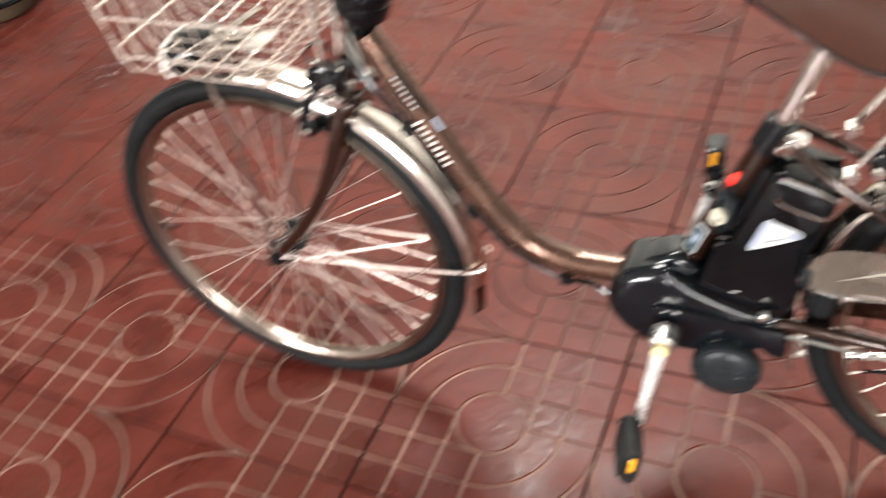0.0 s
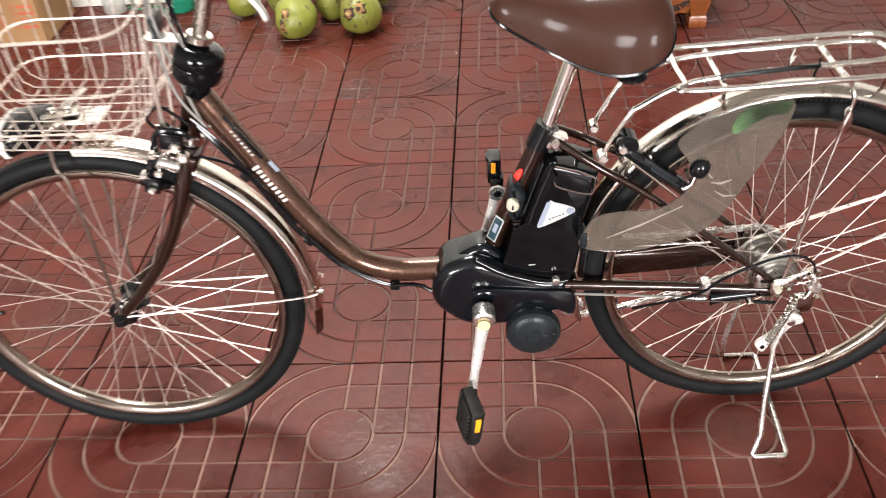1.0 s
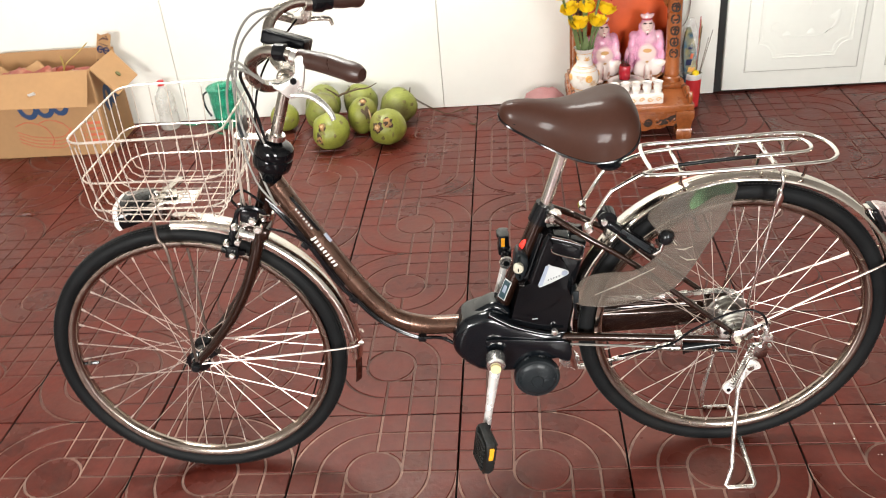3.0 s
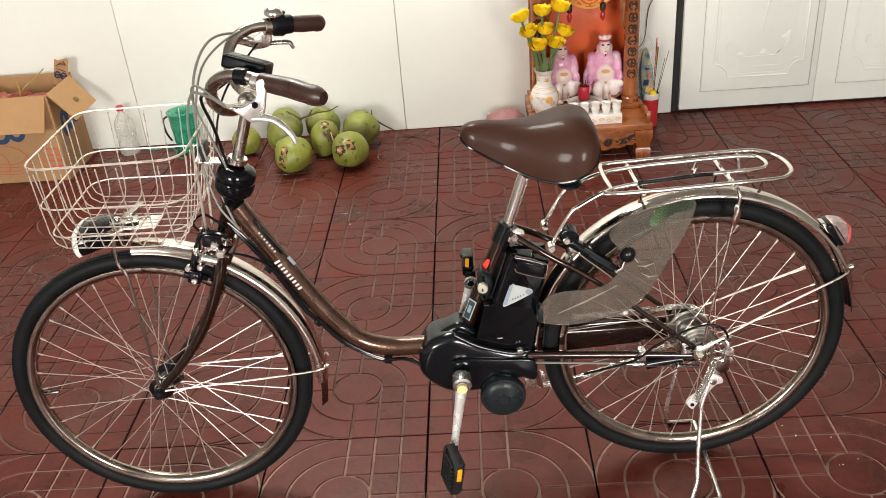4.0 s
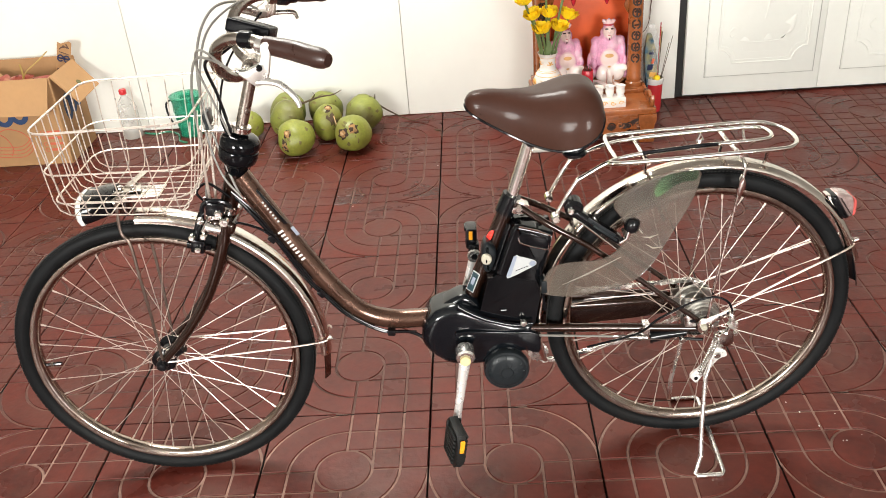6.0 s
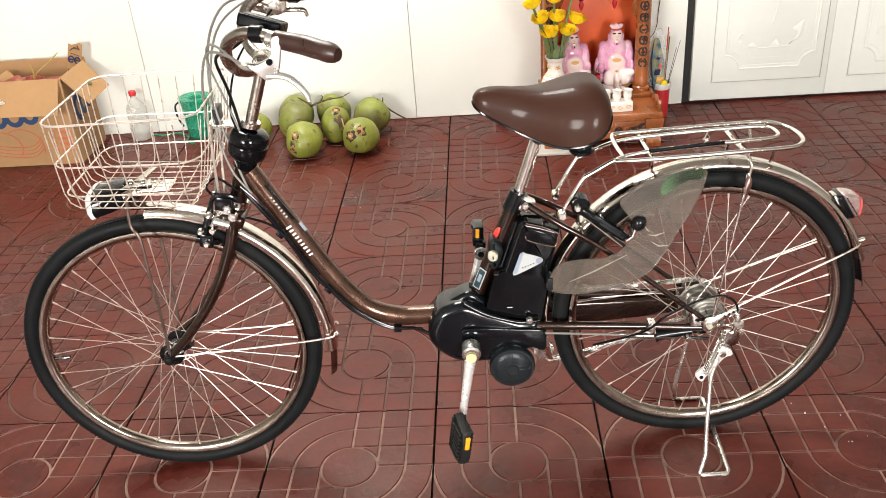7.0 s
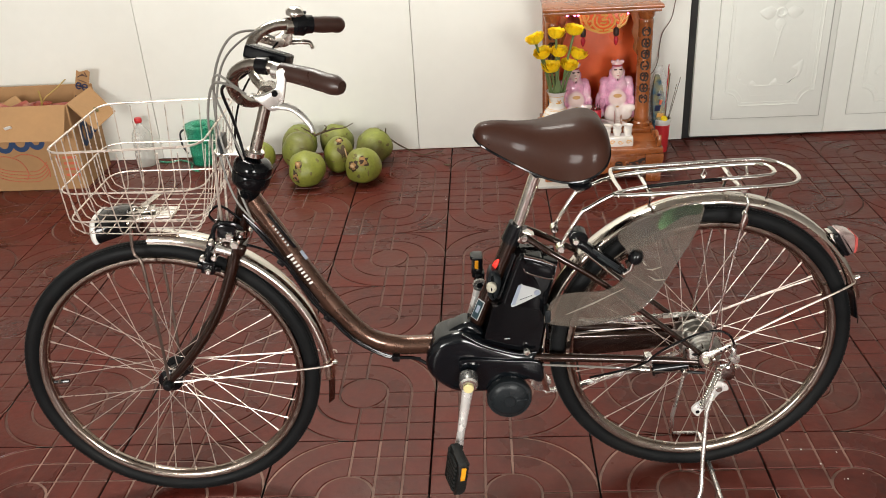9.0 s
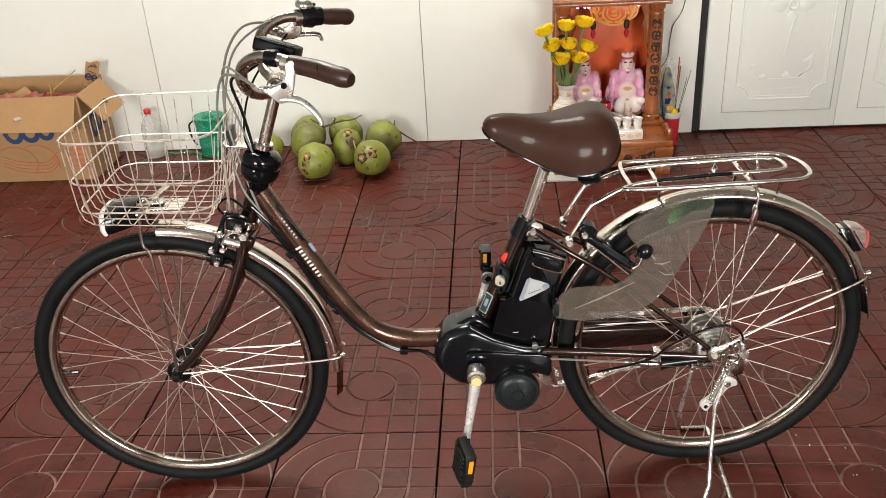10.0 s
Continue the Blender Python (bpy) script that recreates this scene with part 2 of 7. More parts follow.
def figurine_glaze():
    """Pink glaze with a white belly, feet and face, split by place on the figure."""
    m = surface("pink_white_porcelain", (0.69, 0.33, 0.48), 0.16, var=0.35, scale=22, dirt=(0.80, 0.66, 0.66), dirt_amount=0.9, coat=0.4)
    nt = m.node_tree
    n, link = nt.nodes, nt.links.new
    b = n["Principled BSDF"]
    old = b.inputs["Base Color"].links[0].from_socket
    tc = n.new("ShaderNodeTexCoord")
    out = old
    for centre, radius, colour in (((0, -0.06, 0.120), (0.040, 0.05, 0.040), (0.80, 0.62, 0.58)), ((0.0, -0.07, 0.046), (0.078, 0.045, 0.056), (0.80, 0.70, 0.66)), ((0.0, -0.075, 0.082), (0.014, 0.03, 0.010), (0.55, 0.30, 0.10)), ((-0.012, -0.075, 0.040), (0.004, 0.04, 0.034), (0.60, 0.36, 0.34)), ((0.016, -0.075, 0.030), (0.005, 0.04, 0.022), (0.56, 0.34, 0.26)),
                                   ((0, -0.024, 0.222), (0.026, 0.03, 0.026), (0.84, 0.66, 0.60)), ((0.0, -0.056, 0.130), (0.020, 0.03, 0.008), (0.60, 0.34, 0.14)),
                                   ((0.050, -0.06, 0.078), (0.028, 0.03, 0.018), (0.82, 0.74, 0.68)), ((0, 0.0, 0.262), (0.034, 0.04, 0.013), (0.80, 0.55, 0.55)), ((0, -0.02, 0.252), (0.032, 0.04, 0.004), (0.45, 0.08, 0.10)),
                                   ((0.0, -0.036, 0.196), (0.003, 0.02, 0.006), (0.06, 0.03, 0.03)), ((-0.0115, -0.036, 0.2385), (0.0085, 0.012, 0.0028), (0.06, 0.03, 0.03)), ((0.0115, -0.036, 0.2385), (0.0085, 0.012, 0.0028), (0.06, 0.03, 0.03)), ((0.0, -0.04, 0.212), (0.008, 0.012, 0.0025), (0.45, 0.10, 0.12)), ((-0.050, -0.03, 0.020), (0.030, 0.05, 0.016), (0.42, 0.20, 0.10)), ((0.050, -0.03, 0.018), (0.030, 0.05, 0.012), (0.42, 0.20, 0.10))):
        off = n.new("ShaderNodeVectorMath")
        off.operation = "SUBTRACT"
        off.inputs[1].default_value = centre
        link(tc.outputs["Object"], off.inputs[0])
        div = n.new("ShaderNodeVectorMath")
        div.operation = "DIVIDE"
        div.inputs[1].default_value = radius
        link(off.outputs[0], div.inputs[0])
        ln = n.new("ShaderNodeVectorMath")
        ln.operation = "LENGTH"
        link(div.outputs[0], ln.inputs[0])
        mr = n.new("ShaderNodeMapRange")
        mr.inputs["From Min"].default_value, mr.inputs["From Max"].default_value = 1.1, 0.85
        link(ln.outputs["Value"], mr.inputs["Value"])
        mx = n.new("ShaderNodeMix")
        mx.data_type = "RGBA"
        link(mr.outputs[0], mx.inputs["Factor"])
        link(out, mx.inputs["A"])
        mx.inputs["B"].default_value = (*colour, 1)
        out = mx.outputs["Result"]
    link(out, b.inputs["Base Color"])
    return m


PINK = figurine_glaze()
LEDP = bpy.data.materials.new("pink_led_glow")
LEDP.use_nodes = True
LEDP.node_tree.nodes["Principled BSDF"].inputs["Emission Color"].default_value = (1.0, 0.12, 0.5, 1)
LEDP.node_tree.nodes["Principled BSDF"].inputs["Emission Strength"].default_value = 14.0
# grey that stands for the shadow line round the door panels
SEAM_SHADE = surface("grey_seam", (0.42, 0.41, 0.38), 0.6, var=0.2)
VASEP = surface("gilded_porcelain", (0.82, 0.78, 0.72), 0.15, var=0.05, dirt=(0.50, 0.27, 0.08), dirt_amount=1.0, scale=55, coat=0.4, dirt_from=0.52)
PORC = surface("white_porcelain", (0.80, 0.76, 0.72), 0.15, var=0.05, dirt=(0.60, 0.42, 0.20), dirt_amount=0.5, scale=22, coat=0.4)
YELLOW = surface("yellow_petal", (0.97, 0.70, 0.010), 0.6, var=0.15, scale=60)
GREENL = surface("green_flower_stalk", (0.13, 0.18, 0.06), 0.5, var=0.2, scale=40)
REDGL = surface("red_glass", (0.45, 0.015, 0.03), 0.12, var=0.15, scale=40, coat=0.5)
SLAB = surface("grey_stone_slab", (0.52, 0.50, 0.46), 0.5, var=0.1, scale=8)
PACK = surface("printed_packet", (0.05, 0.12, 0.18), 0.3, var=0.5, scale=26, dirt=(0.55, 0.42, 0.10), dirt_amount=1.0, dirt_from=0.46)
BAG = surface("dusky_pink_cloth", (0.36, 0.17, 0.17), 0.7, var=0.15, scale=14, bump=0.3, bscale=40)
YSTRAP = surface("yellow_strap", (0.42, 0.30, 0.09), 0.5, var=0.1)
REDPK = surface("red_packet", (0.30, 0.065, 0.045), 0.4, var=0.35, scale=25, dirt=(0.62, 0.36, 0.20), dirt_amount=0.9)


# ---- mesh tools ----
def part(name, bm, material, parent=None, label="", flat=False, matrix=None):
    me = bpy.data.meshes.new(name)
    bmesh.ops.recalc_face_normals(bm, faces=bm.faces[:])
    bm.to_mesh(me)
    bm.free()
    for m in (material if isinstance(material, (list, tuple)) else [material]):
        me.materials.append(m)
    if not flat:
        me.shade_smooth()
        me.set_sharp_from_angle(angle=radians(40))
    ob = new(name, me)
    ob.parent = parent
    if matrix is not None:
        ob.matrix_basis = matrix
    return tagged(ob, label)


def again(ob, matrix, parent=None):
    """The same mesh once more, as an object of its own."""
    o = new(ob.name.split(".")[0], ob.data)
    o.parent, o.matrix_basis = parent or ob.parent, matrix
    return o


def thing(name, label, category, group="", matrix=None):
    ob = new(name)
    ob.empty_display_size = 0.1
    if matrix is not None:
        ob.matrix_basis = matrix
    return tagged(ob, label, category, group)


def V(*a):
    return Vector(a)


def smooth(pts, n=6, closed=False):
    """A curve through the points."""
    pts = [Vector(p) for p in pts]
    out, k = [], len(pts)
    for i in range(k if closed else k - 1):
        if closed:
            a, b, c, d = (pts[(i + j) % k] for j in (-1, 0, 1, 2))
        else:
            b, c = pts[i], pts[i + 1]
            a, d = (pts[i - 1] if i else b * 2 - c), (pts[i + 2] if i + 2 < k else c * 2 - b)
        for s in range(n):
            t = s / n
            out.append(0.5 * (2 * b + (c - a) * t + (2 * a - 5 * b + 4 * c - d) * t * t + (3 * b - a - 3 * c + d) * t ** 3))
    if not closed:
        out.append(pts[-1])
    return out


def tube(bm, pts, r, seg=10, closed=False, cap=True, squash=1.0):
    """A round bar along the points; r is one radius or one for each end or point."""
    pts = [Vector(p) for p in pts]
    k = len(pts)
    rs = [r] * k if isinstance(r, (int, float)) else ([r[0] + (r[-1] - r[0]) * i / (k - 1) for i in range(k)] if len(r) == 2 else list(r))
    normal, rings = None, []
    for i, p in enumerate(pts):
        t = (pts[(i + 1) % k] - pts[i - 1]) if closed else (pts[min(i + 1, k - 1)] - pts[max(i - 1, 0)])
        t.normalize()
        if normal is None:
            normal = t.orthogonal().normalized()
        normal = (normal - t * normal.dot(t)).normalized()
        side = t.cross(normal)
        rings.append([bm.verts.new(p + (normal * math.cos(a) + side * math.sin(a) * squash) * rs[i])
                      for a in (2 * math.pi * j / seg for j in range(seg))])
    for i in range(k if closed else k - 1):
        a, b = rings[i], rings[(i + 1) % k]
        off = 0
        if closed and i == k - 1:
            off = min(range(seg), key=lambda o: sum((a[j].co - b[(j + o) % seg].co).length for j in range(seg)))
        for j in range(seg):
            bm.faces.new((a[j], a[(j + 1) % seg], b[(j + 1 + off) % seg], b[(j + off) % seg]))
    if cap and not closed:
        bm.faces.new(rings[0][::-1])
        bm.faces.new(rings[-1])
    return bm


def bar(pts, r, seg=10, closed=False, n=0, squash=1.0):
    bm = bmesh.new()
    return tube(bm, smooth(pts, n, closed) if n else pts, r, seg, closed, squash=squash)


def lathe(bm, profile, matrix=None, seg=24, squash=(1, 1)):
    """Turns (radius, height) about z."""
    matrix = matrix or Matrix()
    rings = []
    for r, z in profile:
        if r < 1e-5:
            rings.append([bm.verts.new(matrix @ V(0, 0, z))])
        else:
            rings.append([bm.verts.new(matrix @ V(r * squash[0] * math.cos(a), r * squash[1] * math.sin(a), z))
                          for a in (2 * math.pi * j / seg for j in range(seg))])
    for a, b in zip(rings, rings[1:]):
        for j in range(seg):
            f = [a[j % len(a)], a[(j + 1) % len(a)], b[(j + 1) % len(b)], b[j % len(b)]]
            f = [v for i, v in enumerate(f) if v not in f[:i]]
            if len(f) > 2:
                bm.faces.new(f)
    return bm


def along(a, b):
    """The pose at a whose z axis points to b."""
    a, b = Vector(a), Vector(b)
    return Matrix.Translation(a) @ (b - a).to_track_quat("Z", "Y").to_matrix().to_4x4()


def disc(a, b, r, chamfer=0.002, seg=24):
    """A round piece from a to b with softened edges."""
    h = (Vector(b) - Vector(a)).length
    c = min(chamfer, h * 0.4, r * 0.5)
    return lathe(bmesh.new(), [(0, 0), (r - c, 0), (r, c), (r, h - c), (r - c, h), (0, h)], along(a, b), seg)


def block(size, matrix=None, bevel=0.004, segs=2, bm=None):
    bm2 = bmesh.new()
    bmesh.ops.create_cube(bm2, size=1.0)
    bmesh.ops.scale(bm2, vec=size, verts=bm2.verts)
    if bevel:
        bmesh.ops.bevel(bm2, geom=bm2.edges[:], offset=bevel, segments=segs, affect="EDGES", profile=0.6)
    if matrix is not None:
        bmesh.ops.transform(bm2, matrix=matrix, verts=bm2.verts)
    if bm is None:
        return bm2
    me = bpy.data.meshes.new("joined")
    bm2.to_mesh(me)
    bm2.free()
    bm.from_mesh(me)
    bpy.data.meshes.remove(me)
    return bm


def plate(poly, w0, w1, bevel=0.002, segs=2, axis="y"):
    """A flat shape, its outline in (x, z), with thickness from y = w0 to w1 and softened edges."""
    bm = bmesh.new()
    put = (lambda u, v, w: (u, w, v)) if axis == "y" else (lambda u, v, w: (u, v, w))
    a = [bm.verts.new(put(u, v, w0)) for u, v in poly]
    b = [bm.verts.new(put(u, v, w1)) for u, v in poly]
    k = len(poly)
    bm.faces.new(a)
    bm.faces.new(b[::-1])
    for i in range(k):
        bm.faces.new((a[i], b[i], b[(i + 1) % k], a[(i + 1) % k]))
    if bevel:
        bmesh.ops.recalc_face_normals(bm, faces=bm.faces[:])
        edges = [e for e in bm.edges if abs(e.verts[0].co[1 if axis == "y" else 2] - e.verts[1].co[1 if axis == "y" else 2]) < 1e-6]
        bmesh.ops.bevel(bm, geom=edges, offset=bevel, segments=segs, affect="EDGES", profile=0.5)
    return bm


def loft(rings, cap=True):
    bm = bmesh.new()
    vs = [[bm.verts.new(p) for p in r] for r in rings]
    for a, b in zip(vs, vs[1:]):
        k = len(a)
        for j in range(k):
            bm.faces.new((a[j], a[(j + 1) % k], b[(j + 1) % k], b[j]))
    if cap:
        bm.faces.new(vs[0][::-1])
        bm.faces.new(vs[-1])
    return bm


def curve2(pts, n=5, closed=True):
    return [(p.x, p.y) for p in smooth([(u, v, 0) for u, v in pts], n, closed)]


# ---- the room ----
WALL_Y = 2.087
ROOM_L, ROOM_R, FRONT, HIGH = -3.2, 3.2, -5.2, 3.0


def slab(name, lo, hi, material, label, category="wall"):
    c = [(a + b) / 2 for a, b in zip(lo, hi)]
    bm = block([b - a for a, b in zip(lo, hi)], pose(*c), bevel=0)
    return tagged(part(name, bm, material, flat=True), label, category, kind="structure")


floor = slab("floor", (ROOM_L, FRONT, -0.2), (ROOM_R, WALL_Y + 0.3, -0.0225), JOINT, "floor of embossed dark red cement tiles", "floor")
wall_north = slab("wall_north", (ROOM_L, WALL_Y + 0.02, 0), (ROOM_R, WALL_Y + 0.2, HIGH), DARKGAP, "back wall clad in smooth white panels")
slab("wall_west", (ROOM_L - 0.15, FRONT, -0.02), (ROOM_L, WALL_Y + 0.2, HIGH), PLASTER, "plain grey plaster side wall, darkened to cut bounced light")
slab("wall_east", (ROOM_R, FRONT, -0.02), (ROOM_R + 0.15, WALL_Y + 0.2, HIGH), PLASTER, "plain grey plaster side wall, darkened to cut bounced light")
# the unseen front wall has two added windows; opaque panes shut the sky out
front = bmesh.new()
SILL, LINTEL = 0.80, 2.30
for x0, x1, z0, z1 in ((ROOM_L - 0.15, ROOM_R + 0.15, -0.02, SILL), (ROOM_L - 0.15, ROOM_R + 0.15, LINTEL, HIGH), (ROOM_L - 0.15, -2.86, SILL, LINTEL), (-1.34, 0.99, SILL, LINTEL), (2.51, ROOM_R + 0.15, SILL, LINTEL)):
    block((x1 - x0, 0.15, z1 - z0), pose((x0 + x1) / 2, FRONT - 0.075, (z0 + z1) / 2), 0, bm=front)
tagged(part("wall_south", front, PLASTER, flat=True), "plain unseen front wall with two added windows", "wall", kind="structure")
for name, x0, x1 in (("window_1", -2.86, -1.34), ("window_2", 0.99, 2.51)):
    tagged(part(name, block((x1 - x0, 0.012, LINTEL - SILL), pose((x0 + x1) / 2, FRONT - 0.125, (SILL + LINTEL) / 2), 0), PANE, flat=True), "wide added window with an opaque pane", "window", kind="structure")
slab("ceiling", (ROOM_L - 0.15, FRONT, HIGH), (ROOM_R + 0.15, WALL_Y + 0.2, HIGH + 0.15), PLASTER, "plain grey ceiling, darkened to cut bounced light", "ceiling")

for x0, x1 in ((-3.2, -2.595), (-2.595, -1.375), (-1.375, -0.155), (-0.155, 1.058)):
    part("panel", block((x1 - x0 - 0.0016, 0.02, HIGH - 0.004), pose((x0 + x1) / 2, WALL_Y + 0.01, HIGH / 2), bevel=0.0012, segs=1), WALL, wall_north)


# ---- the bicycle: its own axes are x to the rear, y away, z up, from the front tyre's foot ----
YAW, AWAY = 2.79, -1.5
bicycle = thing("bicycle", "brown electric-assist city bicycle with wire basket on its rear stand", "bicycle",
                matrix=pose(-0.5601, -0.1588, 0, 0, 0, YAW) @ pose(0, 0, 0, AWAY))
R = 0.3298
FH, RH = V(0, 0, R), V(1.183, -0.004, 0.3385)


def ring_at(centre, profile, seg=96):
    """Turns (radius, sideways) about the wheel's axle."""
    bm = bmesh.new()
    k = len(profile)
    vs = [[bm.verts.new(centre + V(r * math.cos(a), w, r * math.sin(a))) for r, w in profile]
          for a in (2 * math.pi * i / seg for i in range(seg))]
    for i in range(seg):
        a, b = vs[i], vs[(i + 1) % seg]
        for j in range(k):
            bm.faces.new((a[j], a[(j + 1) % k], b[(j + 1) % k], b[j]))
    return bm


def wheel(name, c, flange, half, hub_profile, hub_material, turn, R):
    big = R / 0.3298
    rim_profile = [(0.2950, -0.0130), (0.2950, -0.0105), (0.290, -0.0085), (0.287, 0.0), (0.290, 0.0085), (0.2950, 0.0105), (0.2950, 0.0130),
                   (0.2880, 0.0134), (0.2815, 0.0112), (0.2775, 0.0060), (0.2762, 0.0), (0.2775, -0.0060), (0.2815, -0.0112), (0.2880, -0.0134)]
    rim = part(name, ring_at(c, [(r * big, w) for r, w in rim_profile]), RIMM, bicycle, "bright alloy rim with dusty inner face")
    sec = 0.0182
    prof = []
    for i in range(16):
        a = 2 * math.pi * i / 16
        r = R - sec + sec * math.cos(a)
        prof.append((max(r, 0.2915 * big), sec * math.sin(a) * (1 if r > 0.30 else 0.85)))
    part("tyre", ring_at(c, prof, 144), RUBBER, rim, "black rubber tyre with fine tread")
    # tread blocks along the crown's two shoulders
    bm = bmesh.new()
    for i in range(190):
        a = 2 * math.pi * i / 190
        for w, rr in ((-0.0105, 0.0135), (0.0, 0.0166), (0.0105, 0.0135)):
            q = c + V((R - sec + rr) * math.cos(a), w, (R - sec + rr) * math.sin(a))
            m = Matrix.Translation(q) @ Matrix.Rotation(-a, 4, "Y")
            vs = [bm.verts.new(m @ V(x, y, z)) for x in (-0.001, 0.0012) for y in (-0.0022, 0.0022) for z in (-0.0042, 0.0042)]
            for f in ((0, 1, 3, 2), (4, 6, 7, 5), (0, 4, 5, 1), (2, 3, 7, 6), (0, 2, 6, 4), (1, 5, 7, 3)):
                bm.faces.new([vs[k] for k in f])
    part("tread", bm, RUBBER, rim, flat=True)
    # short dusty ribs beside the crown
    bm = bmesh.new()
    for i in range(260):
        a = 2 * math.pi * i / 260
        for w in (-0.0062, 0.0062):
            q = c + V((R - sec + 0.01715) * math.cos(a), w, (R - sec + 0.01715) * math.sin(a))
            m = Matrix.Translation(q) @ Matrix.Rotation(-a, 4, "Y") @ Matrix.Rotation(0.5 if w < 0 else -0.5, 4, "X")
            vs = [bm.verts.new(m @ V(x, y, z)) for x in (-0.0012, 0.0006) for y in (-0.0010, 0.0010) for z in (-0.0022, 0.0022)]
            for f in ((0, 1, 3, 2), (4, 6, 7, 5), (0, 4, 5, 1), (2, 3, 7, 6), (0, 2, 6, 4), (1, 5, 7, 3)):
                bm.faces.new([vs[k] for k in f])
    part("tread_rib", bm, DUSTR, rim, "dusty fine tread ribs", flat=True)
    m = Matrix.Translation(c) @ Matrix.Rotation(radians(-90), 4, "X")
    part("hub", lathe(bmesh.new(), hub_profile, m, 28), hub_material, rim, "greasy metal hub")
    rr, reach = 0.2785 * big, radians(68)
    kinds = []
    for side in (-1, 1):
        for lead in (-1, 1):
            a = lead * reach
            p0 = V(flange * math.cos(a), side * half, flange * math.sin(a))
            p1 = V(rr, side * 0.003, 0)
            bm = bar([p0, p1], 0.0010, 5)
            tube(bm, [p1 + (p0 - p1).normalized() * 0.012, p1], 0.0021, 5)
            kinds.append(bm)
    for j, bm in enumerate(kinds):
        first = None
        for i in range(9):
            a = turn + 40 * i + (-10, 10, 20, 0)[j]
            mt = Matrix.Translation(c) @ Matrix.Rotation(radians(a), 4, "Y")
            if first is None:
                first = part("spoke", bm, SPOKE, rim, matrix=mt)
            else:
                again(first, mt)
    # valve
    at = radians(182 if turn == 0 else 110)
    d = V(math.cos(at), 0, math.sin(at))
    part("valve", bar([c + d * 0.276, c + d * 0.256, c + d * 0.255, c + d * 0.242], [0.0035, 0.0035, 0.0045, 0.004], 8), BLACK, rim)
    part("valve_nut", bar([c + d * 0.266, c + d * 0.261], 0.0052, 6), DARKST, rim)
    return rim


front_hub = [(0.0, -0.046), (0.008, -0.046), (0.009, -0.041), (0.013, -0.039), (0.016, -0.036), (0.027, -0.033), (0.027, -0.028), (0.016, -0.025),
             (0.0145, 0.02), (0.025, 0.028), (0.025, 0.033), (0.016, 0.036), (0.012, 0.040), (0.0, 0.042)]
rear_hub = [(0.0, -0.06), (0.012, -0.06), (0.014, -0.05), (0.030, -0.046), (0.034, -0.040), (0.043, -0.033), (0.043, -0.028), (0.028, -0.025), (0.024, -0.022), (0.0235, -0.004), (0.026, 0.0), (0.0235, 0.004), (0.024, 0.016),
            (0.033, 0.016), (0.033, 0.022), (0.044, 0.022), (0.044, 0.031), (0.02, 0.031), (0.016, 0.05), (0.0, 0.06)]
wheel("front_wheel", FH, 0.024, 0.030, front_hub, BLACK, 0, R)
wheel("rear_wheel", RH, 0.042, 0.030, rear_hub, HUBM, 7.2, 0.3345)


# frame tubes
def fr(name, pts, r, material=BROWN, n=0, label="", seg=16, parent=None):
    return part(name, bar(pts, r, seg, n=n), material, parent or bicycle, label)


HEAD = (V(0.252, 0, 0.825) - V(0.196, 0, 0.660)).normalized()
fr("head_tube", [(0.200, 0, 0.669), (0.252, 0, 0.825)], 0.0185)
for z in (0.672, 0.815):
    a = V(0.2, 0, 0.669) + HEAD * (z - 0.669) * 1.05
    part("bearing_cup", disc(a - HEAD * 0.009, a + HEAD * 0.009, 0.0225), CHROME, bicycle)
down = fr("down_tube", [(0.236, 0, 0.742), (0.271, 0, 0.674), (0.315, 0, 0.592), (0.371, 0, 0.492), (0.424, 0, 0.418), (0.461, 0, 0.388),
                        (0.511, 0, 0.372), (0.556, 0, 0.369), (0.606, 0, 0.369)], 0.0215, BRONZE, 6, "thick bronze-brown low step tube", 22)
fr("seat_tube", [(0.677, 0, 0.395), (0.778, 0, 0.638)], 0.0175)
fr("seat_sleeve", [(0.766, 0, 0.612), (0.784, 0, 0.651)], 0.0205, BLACK)
fr("seat_post", [(0.782, 0, 0.645), (0.826, 0, 0.775)], 0.0128, CHROME, label="polished seat post")
part("seat_clamp", block((0.03, 0.028, 0.03), pose(0.797, -0.012, 0.628, 0, 25, 0), 0.006), CHROME, bicycle)
part("clamp_bolt", disc((0.793, -0.036, 0.632), (0.793, -0.02, 0.632), 0.008), CHROME, bicycle)
for s in (-1, 1):
    fr("chain_stay", [(0.80, s * 0.040, 0.347), (1.0, s * 0.050, 0.336), (1.175, s * 0.062, 0.326)], [0.0105, 0.0085], BROWN, 5)
    fr("seat_stay", [(0.787, s * 0.020, 0.638), (0.86, s * 0.044, 0.592), (0.96, s * 0.052, 0.524), (1.18, s * 0.062, 0.338)], [0.0074, 0.0060], BROWN, 5)
    part("dropout", plate(curve2([(1.140, 0.362), (1.158, 0.360), (1.170, 0.348), (1.196, 0.352), (1.203, 0.332), (1.190, 0.312), (1.150, 0.313), (1.142, 0.335)], 3),
                          s * 0.062 - 0.004, s * 0.062 + 0.004), GALV if s < 0 else CHROME, bicycle, "worn plated axle plate")
    part("axle_nut", disc((1.178, s * 0.066, 0.3395), (1.178, s * 0.086, 0.3395), 0.0070, seg=6), KEYM if s < 0 else CHROME, bicycle, "brassy axle nut")

